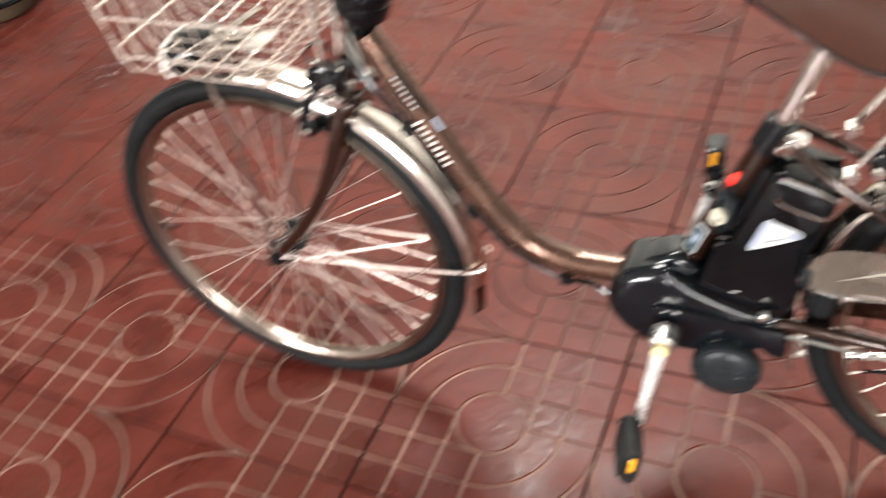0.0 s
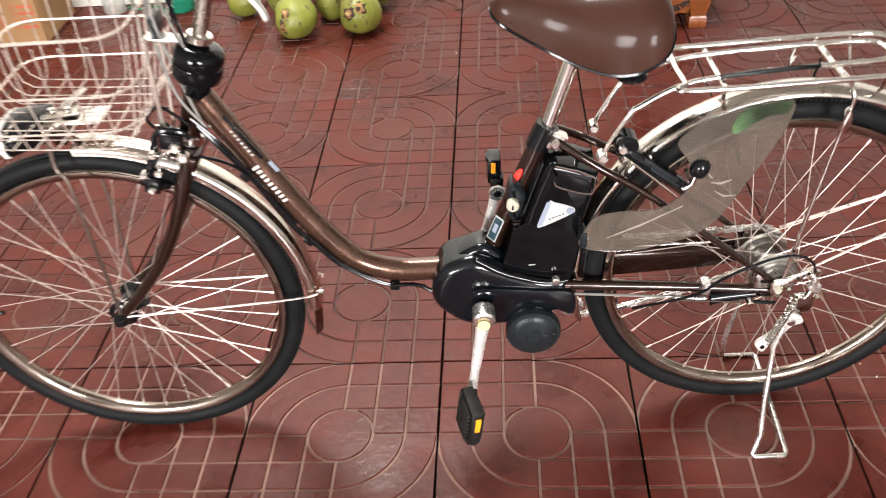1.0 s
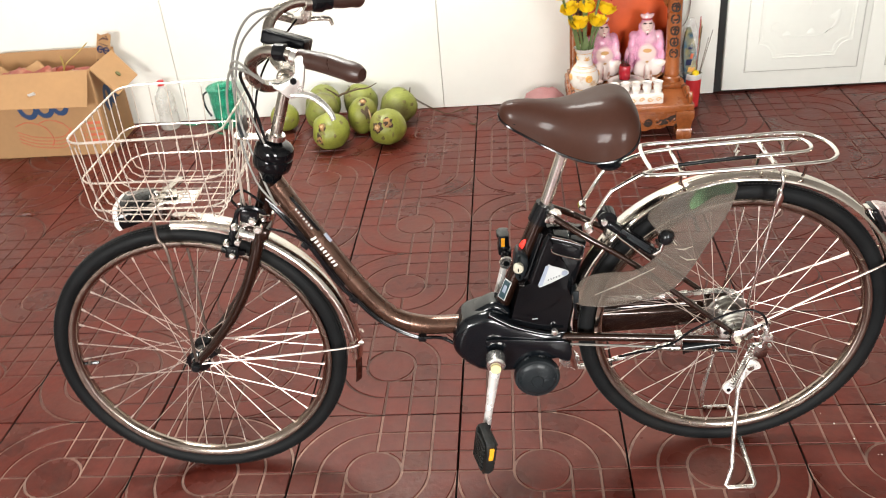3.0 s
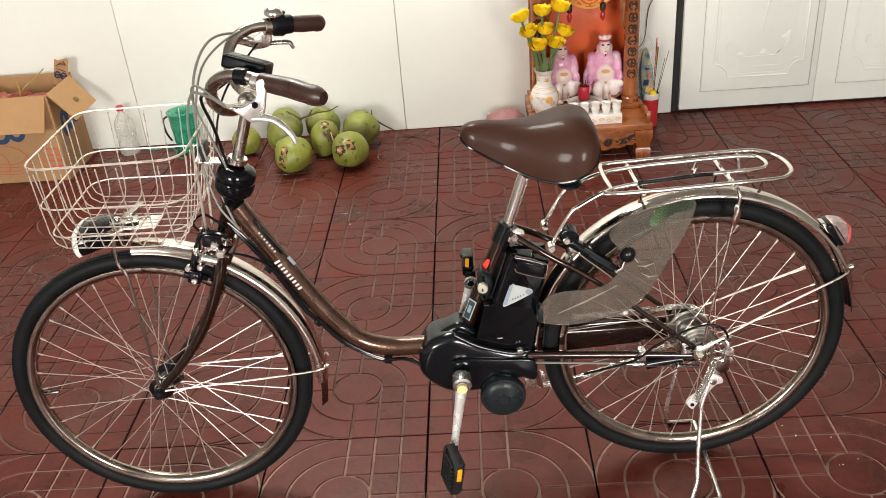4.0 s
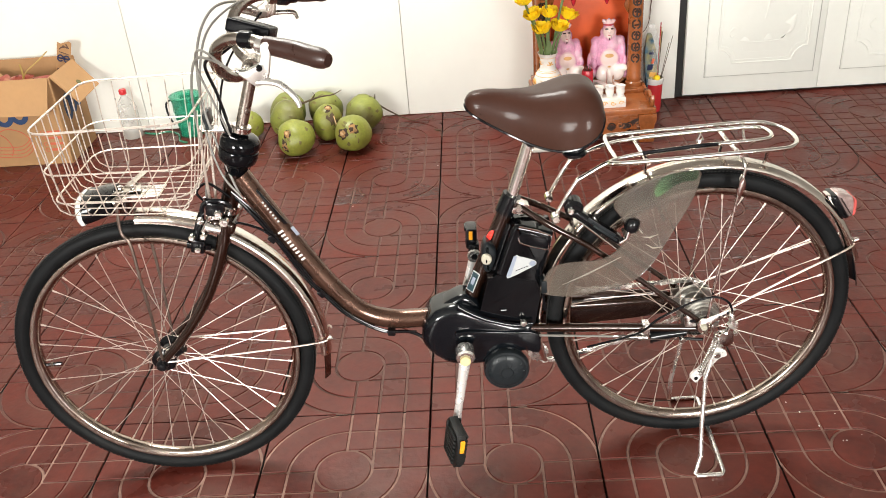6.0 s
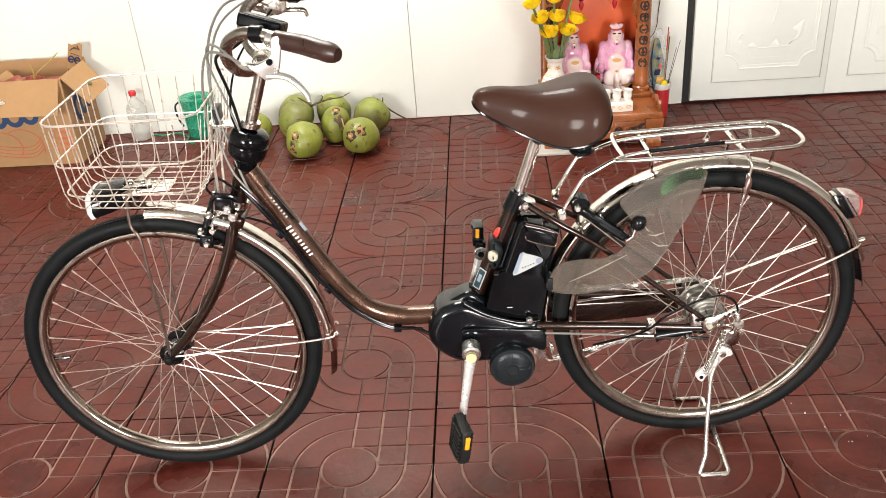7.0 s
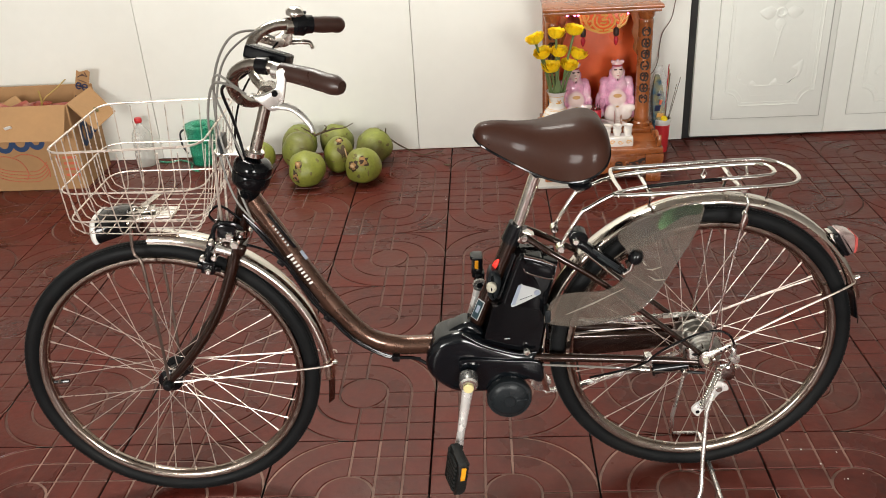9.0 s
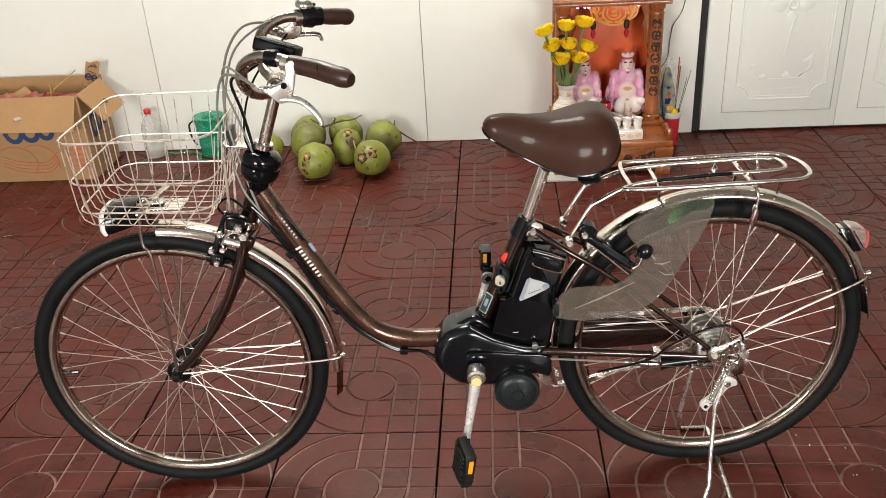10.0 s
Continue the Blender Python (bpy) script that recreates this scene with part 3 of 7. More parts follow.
# white lettering on the low step tube stands as plain bars
axis = V(0.371, 0, 0.492) - V(0.295, 0, 0.628)
side = V(axis.z, 0, -axis.x).normalized()
axis.normalize()
for i in range(9):
    c = V(0.302, 0, 0.617) + axis * (0.0095 * i) + V(0, -0.0214, 0) - side * 0.0
    part("lettering_bar", block((0.0045, 0.001, 0.013 if i == 0 else 0.009), Matrix.Translation(c) @ Matrix.Rotation(math.atan2(-axis.z, axis.x), 4, "Y"), 0), WHITEP, down)
for i in range(7):
    c = V(0.268, 0, 0.681) + axis * (0.0085 * i) - side * 0.009 + V(0, -0.0193, 0)
    part("small_lettering_bar", block((0.0040, 0.001, 0.0045), Matrix.Translation(c) @ Matrix.Rotation(math.atan2(-axis.z, axis.x), 4, "Y"), 0), LABELW, down)
part("name_decal", plate([(0.2655, 0.712), (0.2705, 0.714), (0.318, 0.634), (0.313, 0.632)], -0.0130, -0.0182, 0.0005), BLACK, down)
part("decal_emblem", block((0.022, 0.002, 0.007), Matrix.Translation((0.331, -0.0165, 0.615)) @ Matrix.Rotation(math.atan2(-axis.z, axis.x), 4, "Y"), 0.0005), LABELG, down)

# fork
fork = part("fork", block((0.05, 0.10, 0.028), pose(0.193, 0, 0.650, 0, 20, 0), 0.010, 3), BROWN, bicycle, "brown painted fork")
for s in (-1, 1):
    pts = [(0.196, 0.038, 0.655), (0.186, 0.046, 0.612), (0.152, 0.048, 0.531), (0.108, 0.046, 0.456), (0.053, 0.044, 0.387), (0.010, 0.043, 0.342), (0.0, 0.043, 0.328)]
    part("fork_blade", bar([(u, s * w, v) for u, w, v in pts], [0.0145, 0.008], 14, n=5), BROWN, fork)
    part("axle_cap", lathe(bmesh.new(), [(0, 0), (0.012, 0), (0.0135, 0.003), (0.0125, 0.014), (0.008, 0.019), (0, 0.02)],
                           along((0, s * 0.043, R), (0, s * 0.08, R)), 16), BLACK, fork, "black axle nut cap")
    part("washer", disc((0, s * 0.036, R + 0.004), (0, s * 0.041, R + 0.004), 0.014), CHROME, fork)
bm = bar([(0.02, -0.03, 0.348), (0.045, -0.028, 0.362)], 0.016, 12)
part("hub_generator", bm, BLACK, fork)
part("hub_generator_cap", disc((0.02, -0.044, 0.35), (0.02, -0.03, 0.35), 0.013), ALLOY, fork)

# headset cover, stem, handlebar
H0 = V(0.228, 0, 0.748)
cover = lathe(bmesh.new(), [(0.0195, 0), (0.0225, 0.004), (0.0245, 0.018), (0.031, 0.024), (0.0375, 0.030), (0.0395, 0.038), (0.0400, 0.050), (0.0392, 0.0535),
                            (0.0372, 0.055), (0.0390, 0.057), (0.0400, 0.064), (0.0385, 0.074), (0.034, 0.080), (0.026, 0.084), (0.0, 0.085)], along(H0, H0 + HEAD), 28)
part("headset_cover", cover, GLOSSB, bicycle, "glossy black steering lock cover")
S0, S1 = V(0.255, 0, 0.835), V(0.302, 0, 0.962)
stem = fr("stem", [S0, S1], 0.0118, SATIN)
part("lock_nut", disc(S0 - HEAD * 0.002, S0 + HEAD * 0.012, 0.020, seg=12), CHROME, stem)
part("stem_clamp", disc((0.302, -0.022, 0.962), (0.302, 0.022, 0.962), 0.0185), SATIN, stem)
def half_bar(s, drop):
    """One side of the handlebar from the stem to its end, the end lowered by drop."""
    pts = [(0.302, 0, 0.962), (0.290, 0.045, 0.959), (0.267, 0.088, 0.973), (0.256, 0.118, 1.004), (0.268, 0.142, 1.038), (0.304, 0.164, 1.056),
           (0.350, 0.182, 1.054), (0.400, 0.208, 1.045), (0.436, 0.234, 1.037)]
    return [(u, s * w, v - drop * min(1, max(0, (u - 0.312) / 0.045)) * (w > 0.15)) for u, w, v in pts]


DROP = 0.007
bars = part("handlebar", bar(half_bar(-1, DROP)[::-1] + half_bar(1, 0)[1:], 0.0113, 14, n=5), SATIN, bicycle, "swept-back satin steel handlebar",
            matrix=Matrix.Translation((0.302, 0, 0)) @ Matrix.Rotation(radians(3.6), 4, "Z") @ Matrix.Translation((-0.302, 0, 0)))
for s in (-1, 1):
    d = DROP if s < 0 else 0
    ends = ((0.354, 0.184), (0.459, 0.251)) if s < 0 else ((0.368, 0.190), (0.446, 0.241))
    grip = smooth([(ends[0][0], s * ends[0][1], 1.0525 - d), (0.400, s * 0.208, 1.045 - d), (0.425, s * 0.226, 1.040 - d), (ends[1][0], s * ends[1][1], 1.034 - d)], 5)
    rs = [0.0148 + 0.0022 * math.sin(math.pi * i / 15) + (0.0012 if i > 11 else 0) for i in range(13)] + [0.0170, 0.0155, 0.0110]
    bm = bmesh.new()
    tube(bm, grip, rs, 16, squash=1.06)
    part("grip", bm, GRIPM, bars, "brown rubber grip")
    # brake lever with its bracket
    back, up = (0.0, -0.004) if s < 0 else (0.028, 0.016)
    br = plate(curve2([(0.364, 1.050), (0.348, 1.050), (0.343, 1.026 + up), (0.318, 1.014 + up), (0.297, 1.016 + up), (0.316, 0.998 + up), (0.332, 0.985 + up),
                       (0.350, 0.994 + up), (0.358, 1.015 + up)], 3), s * 0.196 - 0.009, s * 0.196 + 0.009, 0.003)
    if s > 0:
        br = plate(curve2([(0.350, 1.054), (0.334, 1.054), (0.328, 1.038), (0.308, 1.032), (0.278, 1.031), (0.276, 1.023), (0.298, 1.014), (0.324, 1.006), (0.346, 1.012), (0.352, 1.030)], 3), 0.186, 0.204, 0.004)
        back = 0.010
    bmesh.ops.translate(br, vec=(-back, 0, 0), verts=br.verts)
    lever = part("brake_lever", br, CAST if s < 0 else SATIN, bars, "cast alloy brake lever")
    blade = ([(0.328, -0.198, 0.990), (0.348, -0.202, 0.989), (0.368, -0.206, 0.984), (0.386, -0.212, 0.969), (0.396, -0.216, 0.954), (0.399, -0.217, 0.943)] if s < 0 else
             [(0.300, 0.197, 1.010), (0.322, 0.200, 1.014), (0.345, 0.206, 1.013), (0.366, 0.211, 1.010), (0.376, 0.213, 1.006), (0.380, 0.214, 0.994)])
    part("lever_blade", bar(blade, [0.0078, 0.0046], 12, n=4, squash=0.7), CAST if s < 0 else SATIN, lever)
    part("lever_pivot", disc((0.341 - back, s * 0.209 - 0.004, 1.018 + up), (0.341 - back, s * 0.209 + 0.004, 1.018 + up), 0.0055), BLACK, lever)
    part("lever_clamp", disc((0.340 - back, s * (0.180 - back * 0.3), 1.0530 - d * 0.8), (0.356 - back, s * (0.187 - back * 0.3), 1.051 - d), 0.0140 if s < 0 else 0.0172), ALLOY if s < 0 else SATIN, lever)
sw = part("gear_shifter", lathe(bmesh.new(), [(0, 0), (0.017, 0), (0.023, 0.006), (0.024, 0.024), (0.020, 0.030), (0.019, 0.044), (0, 0.044)],
                                along((0.344, 0.181, 1.0545), (0.390, 0.201, 1.048)), 20), BLACK, bars, "black twist gear shifter")
part("shifter_window", block((0.026, 0.02, 0.006), pose(0.362, 0.189, 1.077, 0, 6, 22), 0.002), GREYP, sw)
part("bell", lathe(bmesh.new(), [(0.020, -0.006), (0.021, 0.0), (0.019, 0.005), (0.013, 0.010), (0.0, 0.012)], pose(0.354, 0.190, 1.0775, 5, 14, 0), 18), CHROME, bars, "small chrome bell")
disp = part("display_unit", block((0.078, 0.050, 0.023), pose(0.328, -0.118, 1.0585, -12, 16, -16), 0.005, 3), MATTB, bars, "black assist control panel")
part("display_top", block((0.066, 0.038, 0.003), pose(0.330, -0.118, 1.0695, -12, 16, -16), 0.001), MATTB, disp)
part("display_clamp", disc((0.312, -0.168, 1.0550), (0.333, -0.176, 1.0535), 0.0150), BLACK, disp)
part("display_arm", block((0.022, 0.050, 0.012), pose(0.325, -0.148, 1.056, 0, 5, -20), 0.003), BLACK, disp)

# cables
def cable(pts, r=0.0026, material=CABLEG, name="cable"):
    part(name, bar(pts, r, 7, n=6), material, bicycle)


cable([(0.302, -0.196, 1.013), (0.262, -0.15, 1.020), (0.215, -0.075, 1.000), (0.186, -0.035, 0.930), (0.178, -0.020, 0.840), (0.172, -0.02, 0.74), (0.160, -0.02, 0.685)])
cable([(0.300, 0.196, 1.020), (0.262, 0.15, 1.052), (0.225, 0.08, 1.055), (0.197, 0.03, 1.000), (0.190, 0.005, 0.90), (0.215, -0.015, 0.78), (0.236, -0.022, 0.70)])
cable([(0.312, 0.190, 1.048), (0.268, 0.13, 1.055), (0.224, 0.03, 1.030), (0.200, 0.0, 0.96), (0.186, 0.0, 0.86), (0.205, -0.02, 0.76), (0.240, -0.026, 0.70)], 0.0023)
cable([(0.322, -0.12, 1.050), (0.270, -0.10, 1.015), (0.225, -0.05, 0.985), (0.232, -0.03, 0.92), (0.243, -0.028, 0.842)], 0.0032, BLACK)
cable([(0.302, -0.196, 1.013), (0.240, -0.12, 1.03), (0.212, -0.06, 0.985), (0.225, -0.035, 0.90), (0.240, -0.03, 0.838)], 0.0022)
cable([(0.30, 0.19, 1.02), (0.25, 0.10, 0.97), (0.232, 0.03, 0.93), (0.222, 0.0, 0.87), (0.232, -0.02, 0.835)], 0.0022, BLACK)
cable([(0.225, -0.024, 0.705), (0.252, -0.026, 0.665), (0.290, -0.020, 0.598), (0.338, -0.018, 0.500), (0.374, -0.018, 0.452), (0.416, -0.018, 0.400),
       (0.486, -0.016, 0.352), (0.545, -0.014, 0.343), (0.590, -0.03, 0.325)], 0.0040, BLACK)
cable([(0.220, -0.03, 0.72), (0.258, -0.03, 0.672), (0.296, -0.026, 0.602), (0.343, -0.024, 0.506), (0.380, -0.022, 0.455), (0.423, -0.022, 0.402),
       (0.492, -0.020, 0.356), (0.560, -0.02, 0.346)], 0.0026, BLACK)
cable([(0.190, -0.03, 0.655), (0.235, -0.034, 0.648), (0.275, -0.028, 0.622), (0.310, -0.022, 0.570), (0.350, -0.02, 0.50)], 0.0028, BLACK)
for u, v in ((0.283, 0.603), (0.366, 0.463), (0.505, 0.350)):
    part("cable_clip", block((0.018, 0.022, 0.014), pose(u, -0.016, v, 0, 50 if u < 0.5 else 5, 0), 0.003), BLACK, bicycle)


# fenders
def fender(name, c, a0, a1, r, width, label, flank, spread=0.0):
    rings, near = [], r
    steps = 56
    for i in range(steps + 1):
        a = radians(a0 + (a1 - a0) * i / steps)
        r = near + spread * i / steps
        ring = []
        prof = [(-1, -flank), (-0.985, -0.5 * flank), (-0.92, -0.12), (-0.6, 0.36), (0, 0.55), (0.6, 0.36), (0.92, -0.12), (0.985, -0.5 * flank), (1, -flank)]
        for q, h in prof:
            rr = r + h * 0.012
            ring.append(c + V(rr * math.cos(a), q * width, rr * math.sin(a)))
        for q, h in prof[::-1]:
            rr = r + h * 0.012 - 0.0012
            ring.append(c + V(rr * math.cos(a), q * (width - 0.0012), rr * math.sin(a)))
        rings.append(ring)
    return part(name, loft(rings), STEEL, bicycle, label)


ff = fender("front_fender", FH + V(0.0, 0, 0.0), 88, -4, 0.347, 0.0265, "polished stainless front fender", 1.15, 0.0125)
rf = fender("rear_fender", RH + V(-0.004, 0, 0.003), 196, 17, 0.3535, 0.027, "polished stainless rear fender", 0.6)
for c, a0, a1, r, f in ((FH, -3, -15, 0.3585, ff), (RH + V(-0.004, 0, 0.003), 18, 6, 0.3505, rf)):
    rings = []
    for i in range(9):
        a = radians(a0 + (a1 - a0) * i / 8)
        rr = r + 0.004 * (i / 8) ** 2
        w = 0.0255 * (1 - 0.25 * i / 8)
        rings.append([c + V((rr + h) * math.cos(a), q * w, (rr + h) * math.sin(a)) for q, h in ((-1, -0.006), (0, 0.004), (1, -0.006), (1, -0.008), (0, 0.001), (-1, -0.008))])
    part("mud_flap", loft(rings), BROWN if f == ff else BLACK, f, "dark plastic mud flap")
# stays
for s in (-1, 1):
    part("fender_stay", bar([(0.006, s * 0.047, 0.334), (0.20, s * 0.042, 0.340), (0.348, s * 0.034, 0.346), (0.3690, s * 0.016, 0.351)], 0.0021, 8, n=4), SPOKE, ff)
    part("fender_stay", bar([(1.222, s * 0.066, 0.366), (1.36, s * 0.050, 0.428), (1.485, s * 0.034, 0.478), (1.506, s * 0.016, 0.486)], 0.0023, 8, n=4), SPOKE, rf)
part("stay_nut", disc((0.363, -0.026, 0.349), (0.375, -0.026, 0.349), 0.005), CHROME, ff)
part("stay_nut", disc((1.503, -0.020, 0.490), (1.514, -0.020, 0.494), 0.005), CHROME, rf)
part("fender_rivet", disc((0.232, -0.010, 0.586), (0.236, -0.0105, 0.596), 0.004), CHROME, ff)
part("fender_rivet", disc((0.247, -0.010, 0.573), (0.252, -0.0105, 0.583), 0.004), CHROME, ff)

# front brake caliper
cal = part("front_brake", bar([(0.165, -0.002, 0.690), (0.150, -0.028, 0.672), (0.135, -0.036, 0.635), (0.128, -0.034, 0.605)], [0.008, 0.006], 10, n=4), BLACK, bicycle, "black caliper brake")
part("brake_arm", bar([(0.165, 0.002, 0.690), (0.152, 0.028, 0.672), (0.137, 0.036, 0.635), (0.130, 0.034, 0.605)], [0.008, 0.006], 10, n=4), BLACK, cal)
part("brake_arm", bar([(0.172, -0.03, 0.70), (0.170, -0.038, 0.672), (0.150, -0.036, 0.640)], [0.005, 0.007], 10, n=4), CHROME, cal)
part("brake_pad", block((0.05, 0.012, 0.012), pose(0.130, -0.021, 0.600, 0, 14, 0), 0.003), BLACK, cal)
part("brake_bolt", disc((0.150, -0.05, 0.632), (0.150, -0.036, 0.632), 0.007), CHROME, cal)
part("brake_bolt", disc((0.182, -0.045, 0.668), (0.182, -0.03, 0.668), 0.010), CHROME, cal)
part("brake_bolt", disc((0.128, -0.045, 0.612), (0.128, -0.030, 0.612), 0.008), CHROME, cal)
part("adjuster", bar([(0.166, -0.03, 0.712), (0.160, -0.03, 0.665)], [0.004, 0.0055], 8), CHROME, cal)
part("brake_mount", block((0.04, 0.05, 0.022), pose(0.175, 0, 0.668, 0, 20, 0), 0.005), BLACK, cal)
part("brake_spring", bar([(0.150, -0.034, 0.655), (0.172, -0.040, 0.660), (0.186, -0.040, 0.648), (0.178, -0.038, 0.636)], 0.003, 6, n=3), CHROME, cal)
part("brake_cable_loop", bar([(0.166, -0.03, 0.70), (0.150, -0.025, 0.722), (0.172, -0.02, 0.738), (0.198, -0.025, 0.722), (0.215, -0.026, 0.705)], 0.0028, 8, n=5), BLACK, cal)

for u, v, r in ((0.192, 0.683, 0.0085), (0.200, 0.664, 0.0095), (0.129, 0.636, 0.0065), (0.136, 0.607, 0.007), (0.152, 0.671, 0.006)):
    part("brake_bolt", disc((u, -0.060, v), (u, -0.044, v), r, 0.0025, 14), CHROME, cal)
part("barrel_adjuster", bar([(0.160, -0.050, 0.656), (0.190, -0.050, 0.646)], [0.008, 0.010], 12), ALLOY, cal)
part("pad_holder", block((0.028, 0.016, 0.030), pose(0.134, -0.040, 0.610, 0, 14, 0), 0.005), BLACK, cal)
part("brake_noodle", bar([(0.159, -0.050, 0.692), (0.166, -0.050, 0.706), (0.182, -0.050, 0.712), (0.204, -0.048, 0.707), (0.217, -0.044, 0.693)], 0.0048, 8, n=4), BLACK, cal)
part("brake_block", block((0.036, 0.020, 0.030), pose(0.186, -0.044, 0.692, 0, 12, 0), 0.005), BLACK, cal)

# wire basket
def rect_ring(u0, u1, w, v, rad=0.035, slope=0.0):
    pts = []
    for cu, cw, a0 in ((u1 - rad, w - rad, 0), (u0 + rad, w - rad, 90), (u0 + rad, -w + rad, 180), (u1 - rad, -w + rad, 270)):
        for i in range(6):
            a = radians(a0 + 18 * i)
            pts.append((cu + rad * math.cos(a), cw + rad * math.sin(a), v + slope * (cu - u0)))
    return pts


basket = part("basket", bar(rect_ring(-0.092, 0.196, 0.160, 0.914, 0.04, -0.006), 0.0022, 8, True), WIRE, bicycle, "pale coated wire carrier basket")
for u0, u1, w, v in ((-0.092, 0.182, 0.148, 0.830), (-0.090, 0.170, 0.138, 0.768)):
    part("hoop_wire", bar(rect_ring(u0, u1, w, v, 0.04, -0.03), 0.0017, 8, True), WIRE, basket)


def frac(i, n):
    return i / (n - 1)


first = None
for i in range(7):
    q = -0.068 + 0.222 * frac(i, 7)
    lo = -0.060 + 0.205 * frac(i, 7)
    pts = [(q, -0.160, 0.910), (q * 0.96, -0.150, 0.83), (lo, -0.139, 0.768), (lo, -0.132, 0.744), (lo, -0.118, 0.733), (lo, 0, 0.730),
           (lo, 0.118, 0.733), (lo, 0.132, 0.744), (lo, 0.139, 0.768), (q * 0.96, 0.150, 0.83), (q, 0.160, 0.910)]
    part("cross_wire", bar([(a, b, c - 0.03 * (a + 0.092)) for a, b, c in pts], 0.00125, 6), WIRE, basket)
for i in range(9):
    w = -0.118 + 0.236 * frac(i, 9)
    pts = [(-0.094, w * 1.05, 0.912), (-0.093, w * 1.02, 0.83), (-0.091, w, 0.768), (-0.084, w, 0.747), (-0.068, w, 0.736), (0.05, w, 0.731), (0.142, w, 0.730),
           (0.158, w, 0.742), (0.168, w, 0.768), (0.183, w * 1.02, 0.83), (0.197, w * 1.05, 0.912)]
    part("long_wire", bar([(a, b, c - 0.03 * (a + 0.092)) for a, b, c in pts], 0.00125, 6), WIRE, basket)
for s in (-1, 1):
    part("basket_stay", bar([(0.002, s * 0.047, 0.336), (0.005, s * 0.052, 0.45), (0.005, s * 0.056, 0.55), (0.003, s * 0.054, 0.632), (-0.010, s * 0.050, 0.655), (-0.009, s * 0.046, 0.70), (-0.004, s * 0.042, 0.728)], 0.0034, 8, n=4), DARKST, basket)
    part("basket_stay", bar([(0.172, s * 0.018, 0.67), (0.176, s * 0.03, 0.74), (0.186, s * 0.04, 0.86)], 0.0028, 8, n=3), WIRE, basket)
part("basket_bracket", block((0.075, 0.03, 0.004), pose(0.212, 0, 0.842, 0, 8, 0), 0.001), CHROME, basket)
part("basket_bracket", block((0.085, 0.06, 0.003), pose(0.035, 0, 0.722, 0, 2, 0), 0.001), CHROME, basket)
part("basket_reflector", block((0.012, 0.045, 0.03), pose(0.19, 0.02, 0.86), 0.004), GREYP, basket)

# headlight under the basket
SECT = curve2([(-0.040, -0.020), (0.040, -0.020), (0.036, 0.022), (-0.036, 0.022)], 3)


def lamp_rings(rows):
    return loft([[V(u, w * k, v * h + z) for w, v in SECT] for u, k, h, z in rows])


light = part("headlight", lamp_rings(((-0.014, 0.40, 0.55, 0.714), (-0.020, 0.80, 0.92, 0.712), (-0.044, 0.98, 1.05, 0.708), (-0.070, 1.06, 1.10, 0.702), (-0.080, 1.06, 1.10, 0.700))),
             GLOSSB, bicycle, "black headlight with a pale lens rim")
part("lens", lamp_rings(((-0.0795, 1.08, 1.16, 0.700), (-0.086, 1.10, 1.18, 0.699), (-0.092, 0.98, 1.05, 0.698), (-0.096, 0.55, 0.6, 0.697))), WHITEP, light, "white lens ring")
brk = part("lamp_bracket", block((0.058, 0.034, 0.004), pose(0.004, 0, 0.7295, 0, 0, 14), 0.0015), SATIN, light, "pressed metal bracket")
part("bracket_strap", block((0.016, 0.066, 0.003), pose(0.014, 0.036, 0.7345, 4, 0, -16), 0.001), SATIN, brk)
for u in (-0.008, 0.018):
    part("bracket_bolt", disc((u, 0.0, 0.731), (u, 0.0, 0.738), 0.0065, 0.0015, 12), CHROME, brk)
part("bracket_tube", bar([(-0.018, -0.034, 0.716), (0.008, -0.022, 0.722)], 0.0095, 12), SATIN, brk)
part("bracket_leg", block((0.022, 0.024, 0.046), pose(-0.008, 0.006, 0.696, 0, 8, 0), 0.003), BROWN, brk)

# motor unit
MOT = curve2([(0.594, 0.398), (0.575, 0.362), (0.574, 0.326), (0.598, 0.292), (0.636, 0.267), (0.690, 0.262), (0.740, 0.268), (0.790, 0.286), (0.826, 0.292), (0.822, 0.336),
              (0.814, 0.366), (0.776, 0.368), (0.731, 0.386), (0.694, 0.402), (0.656, 0.418), (0.620, 0.412)], 4)
motor = part("motor_unit", plate(MOT, -0.054, 0.046, 0.022, 6), MOTORB, bicycle, "glossy black drive motor housing")
part("motor_wing", plate(curve2([(0.646, 0.360), (0.684, 0.361), (0.760, 0.352), (0.815, 0.346), (0.828, 0.330), (0.826, 0.294), (0.802, 0.300), (0.770, 0.326), (0.690, 0.336), (0.654, 0.338)], 4),
                         -0.061, -0.040, 0.0035, 2), MOTORB, motor)
part("motor_lip", bar([(0.655, -0.050, 0.420), (0.694, -0.057, 0.397), (0.730, -0.059, 0.382), (0.775, -0.060, 0.369), (0.814, -0.058, 0.370)], [0.007, 0.003], 10, n=4), MOTORB, motor)
part("motor_crest", plate(curve2([(0.600, 0.384), (0.612, 0.404), (0.642, 0.424), (0.672, 0.432), (0.705, 0.408), (0.690, 0.392), (0.62, 0.375)], 4), -0.030, 0.030, 0.012, 4), MOTORB, motor)
part("motor_band", disc((0.592, 0, 0.370), (0.612, 0, 0.371), 0.0265), GLOSSB, motor)
disc_c = V(0.752, -0.048, 0.259)
rc = part("round_cover", lathe(bmesh.new(), [(0.048, 0), (0.0505, 0.006), (0.0505, 0.018), (0.048, 0.024), (0.043, 0.0245), (0.042, 0.026), (0.030, 0.030), (0.014, 0.032), (0.012, 0.0345), (0.0, 0.035)],
                               along(disc_c, disc_c + V(0, -1, 0)), 36), GREYP, motor, "dark grey domed round cover")
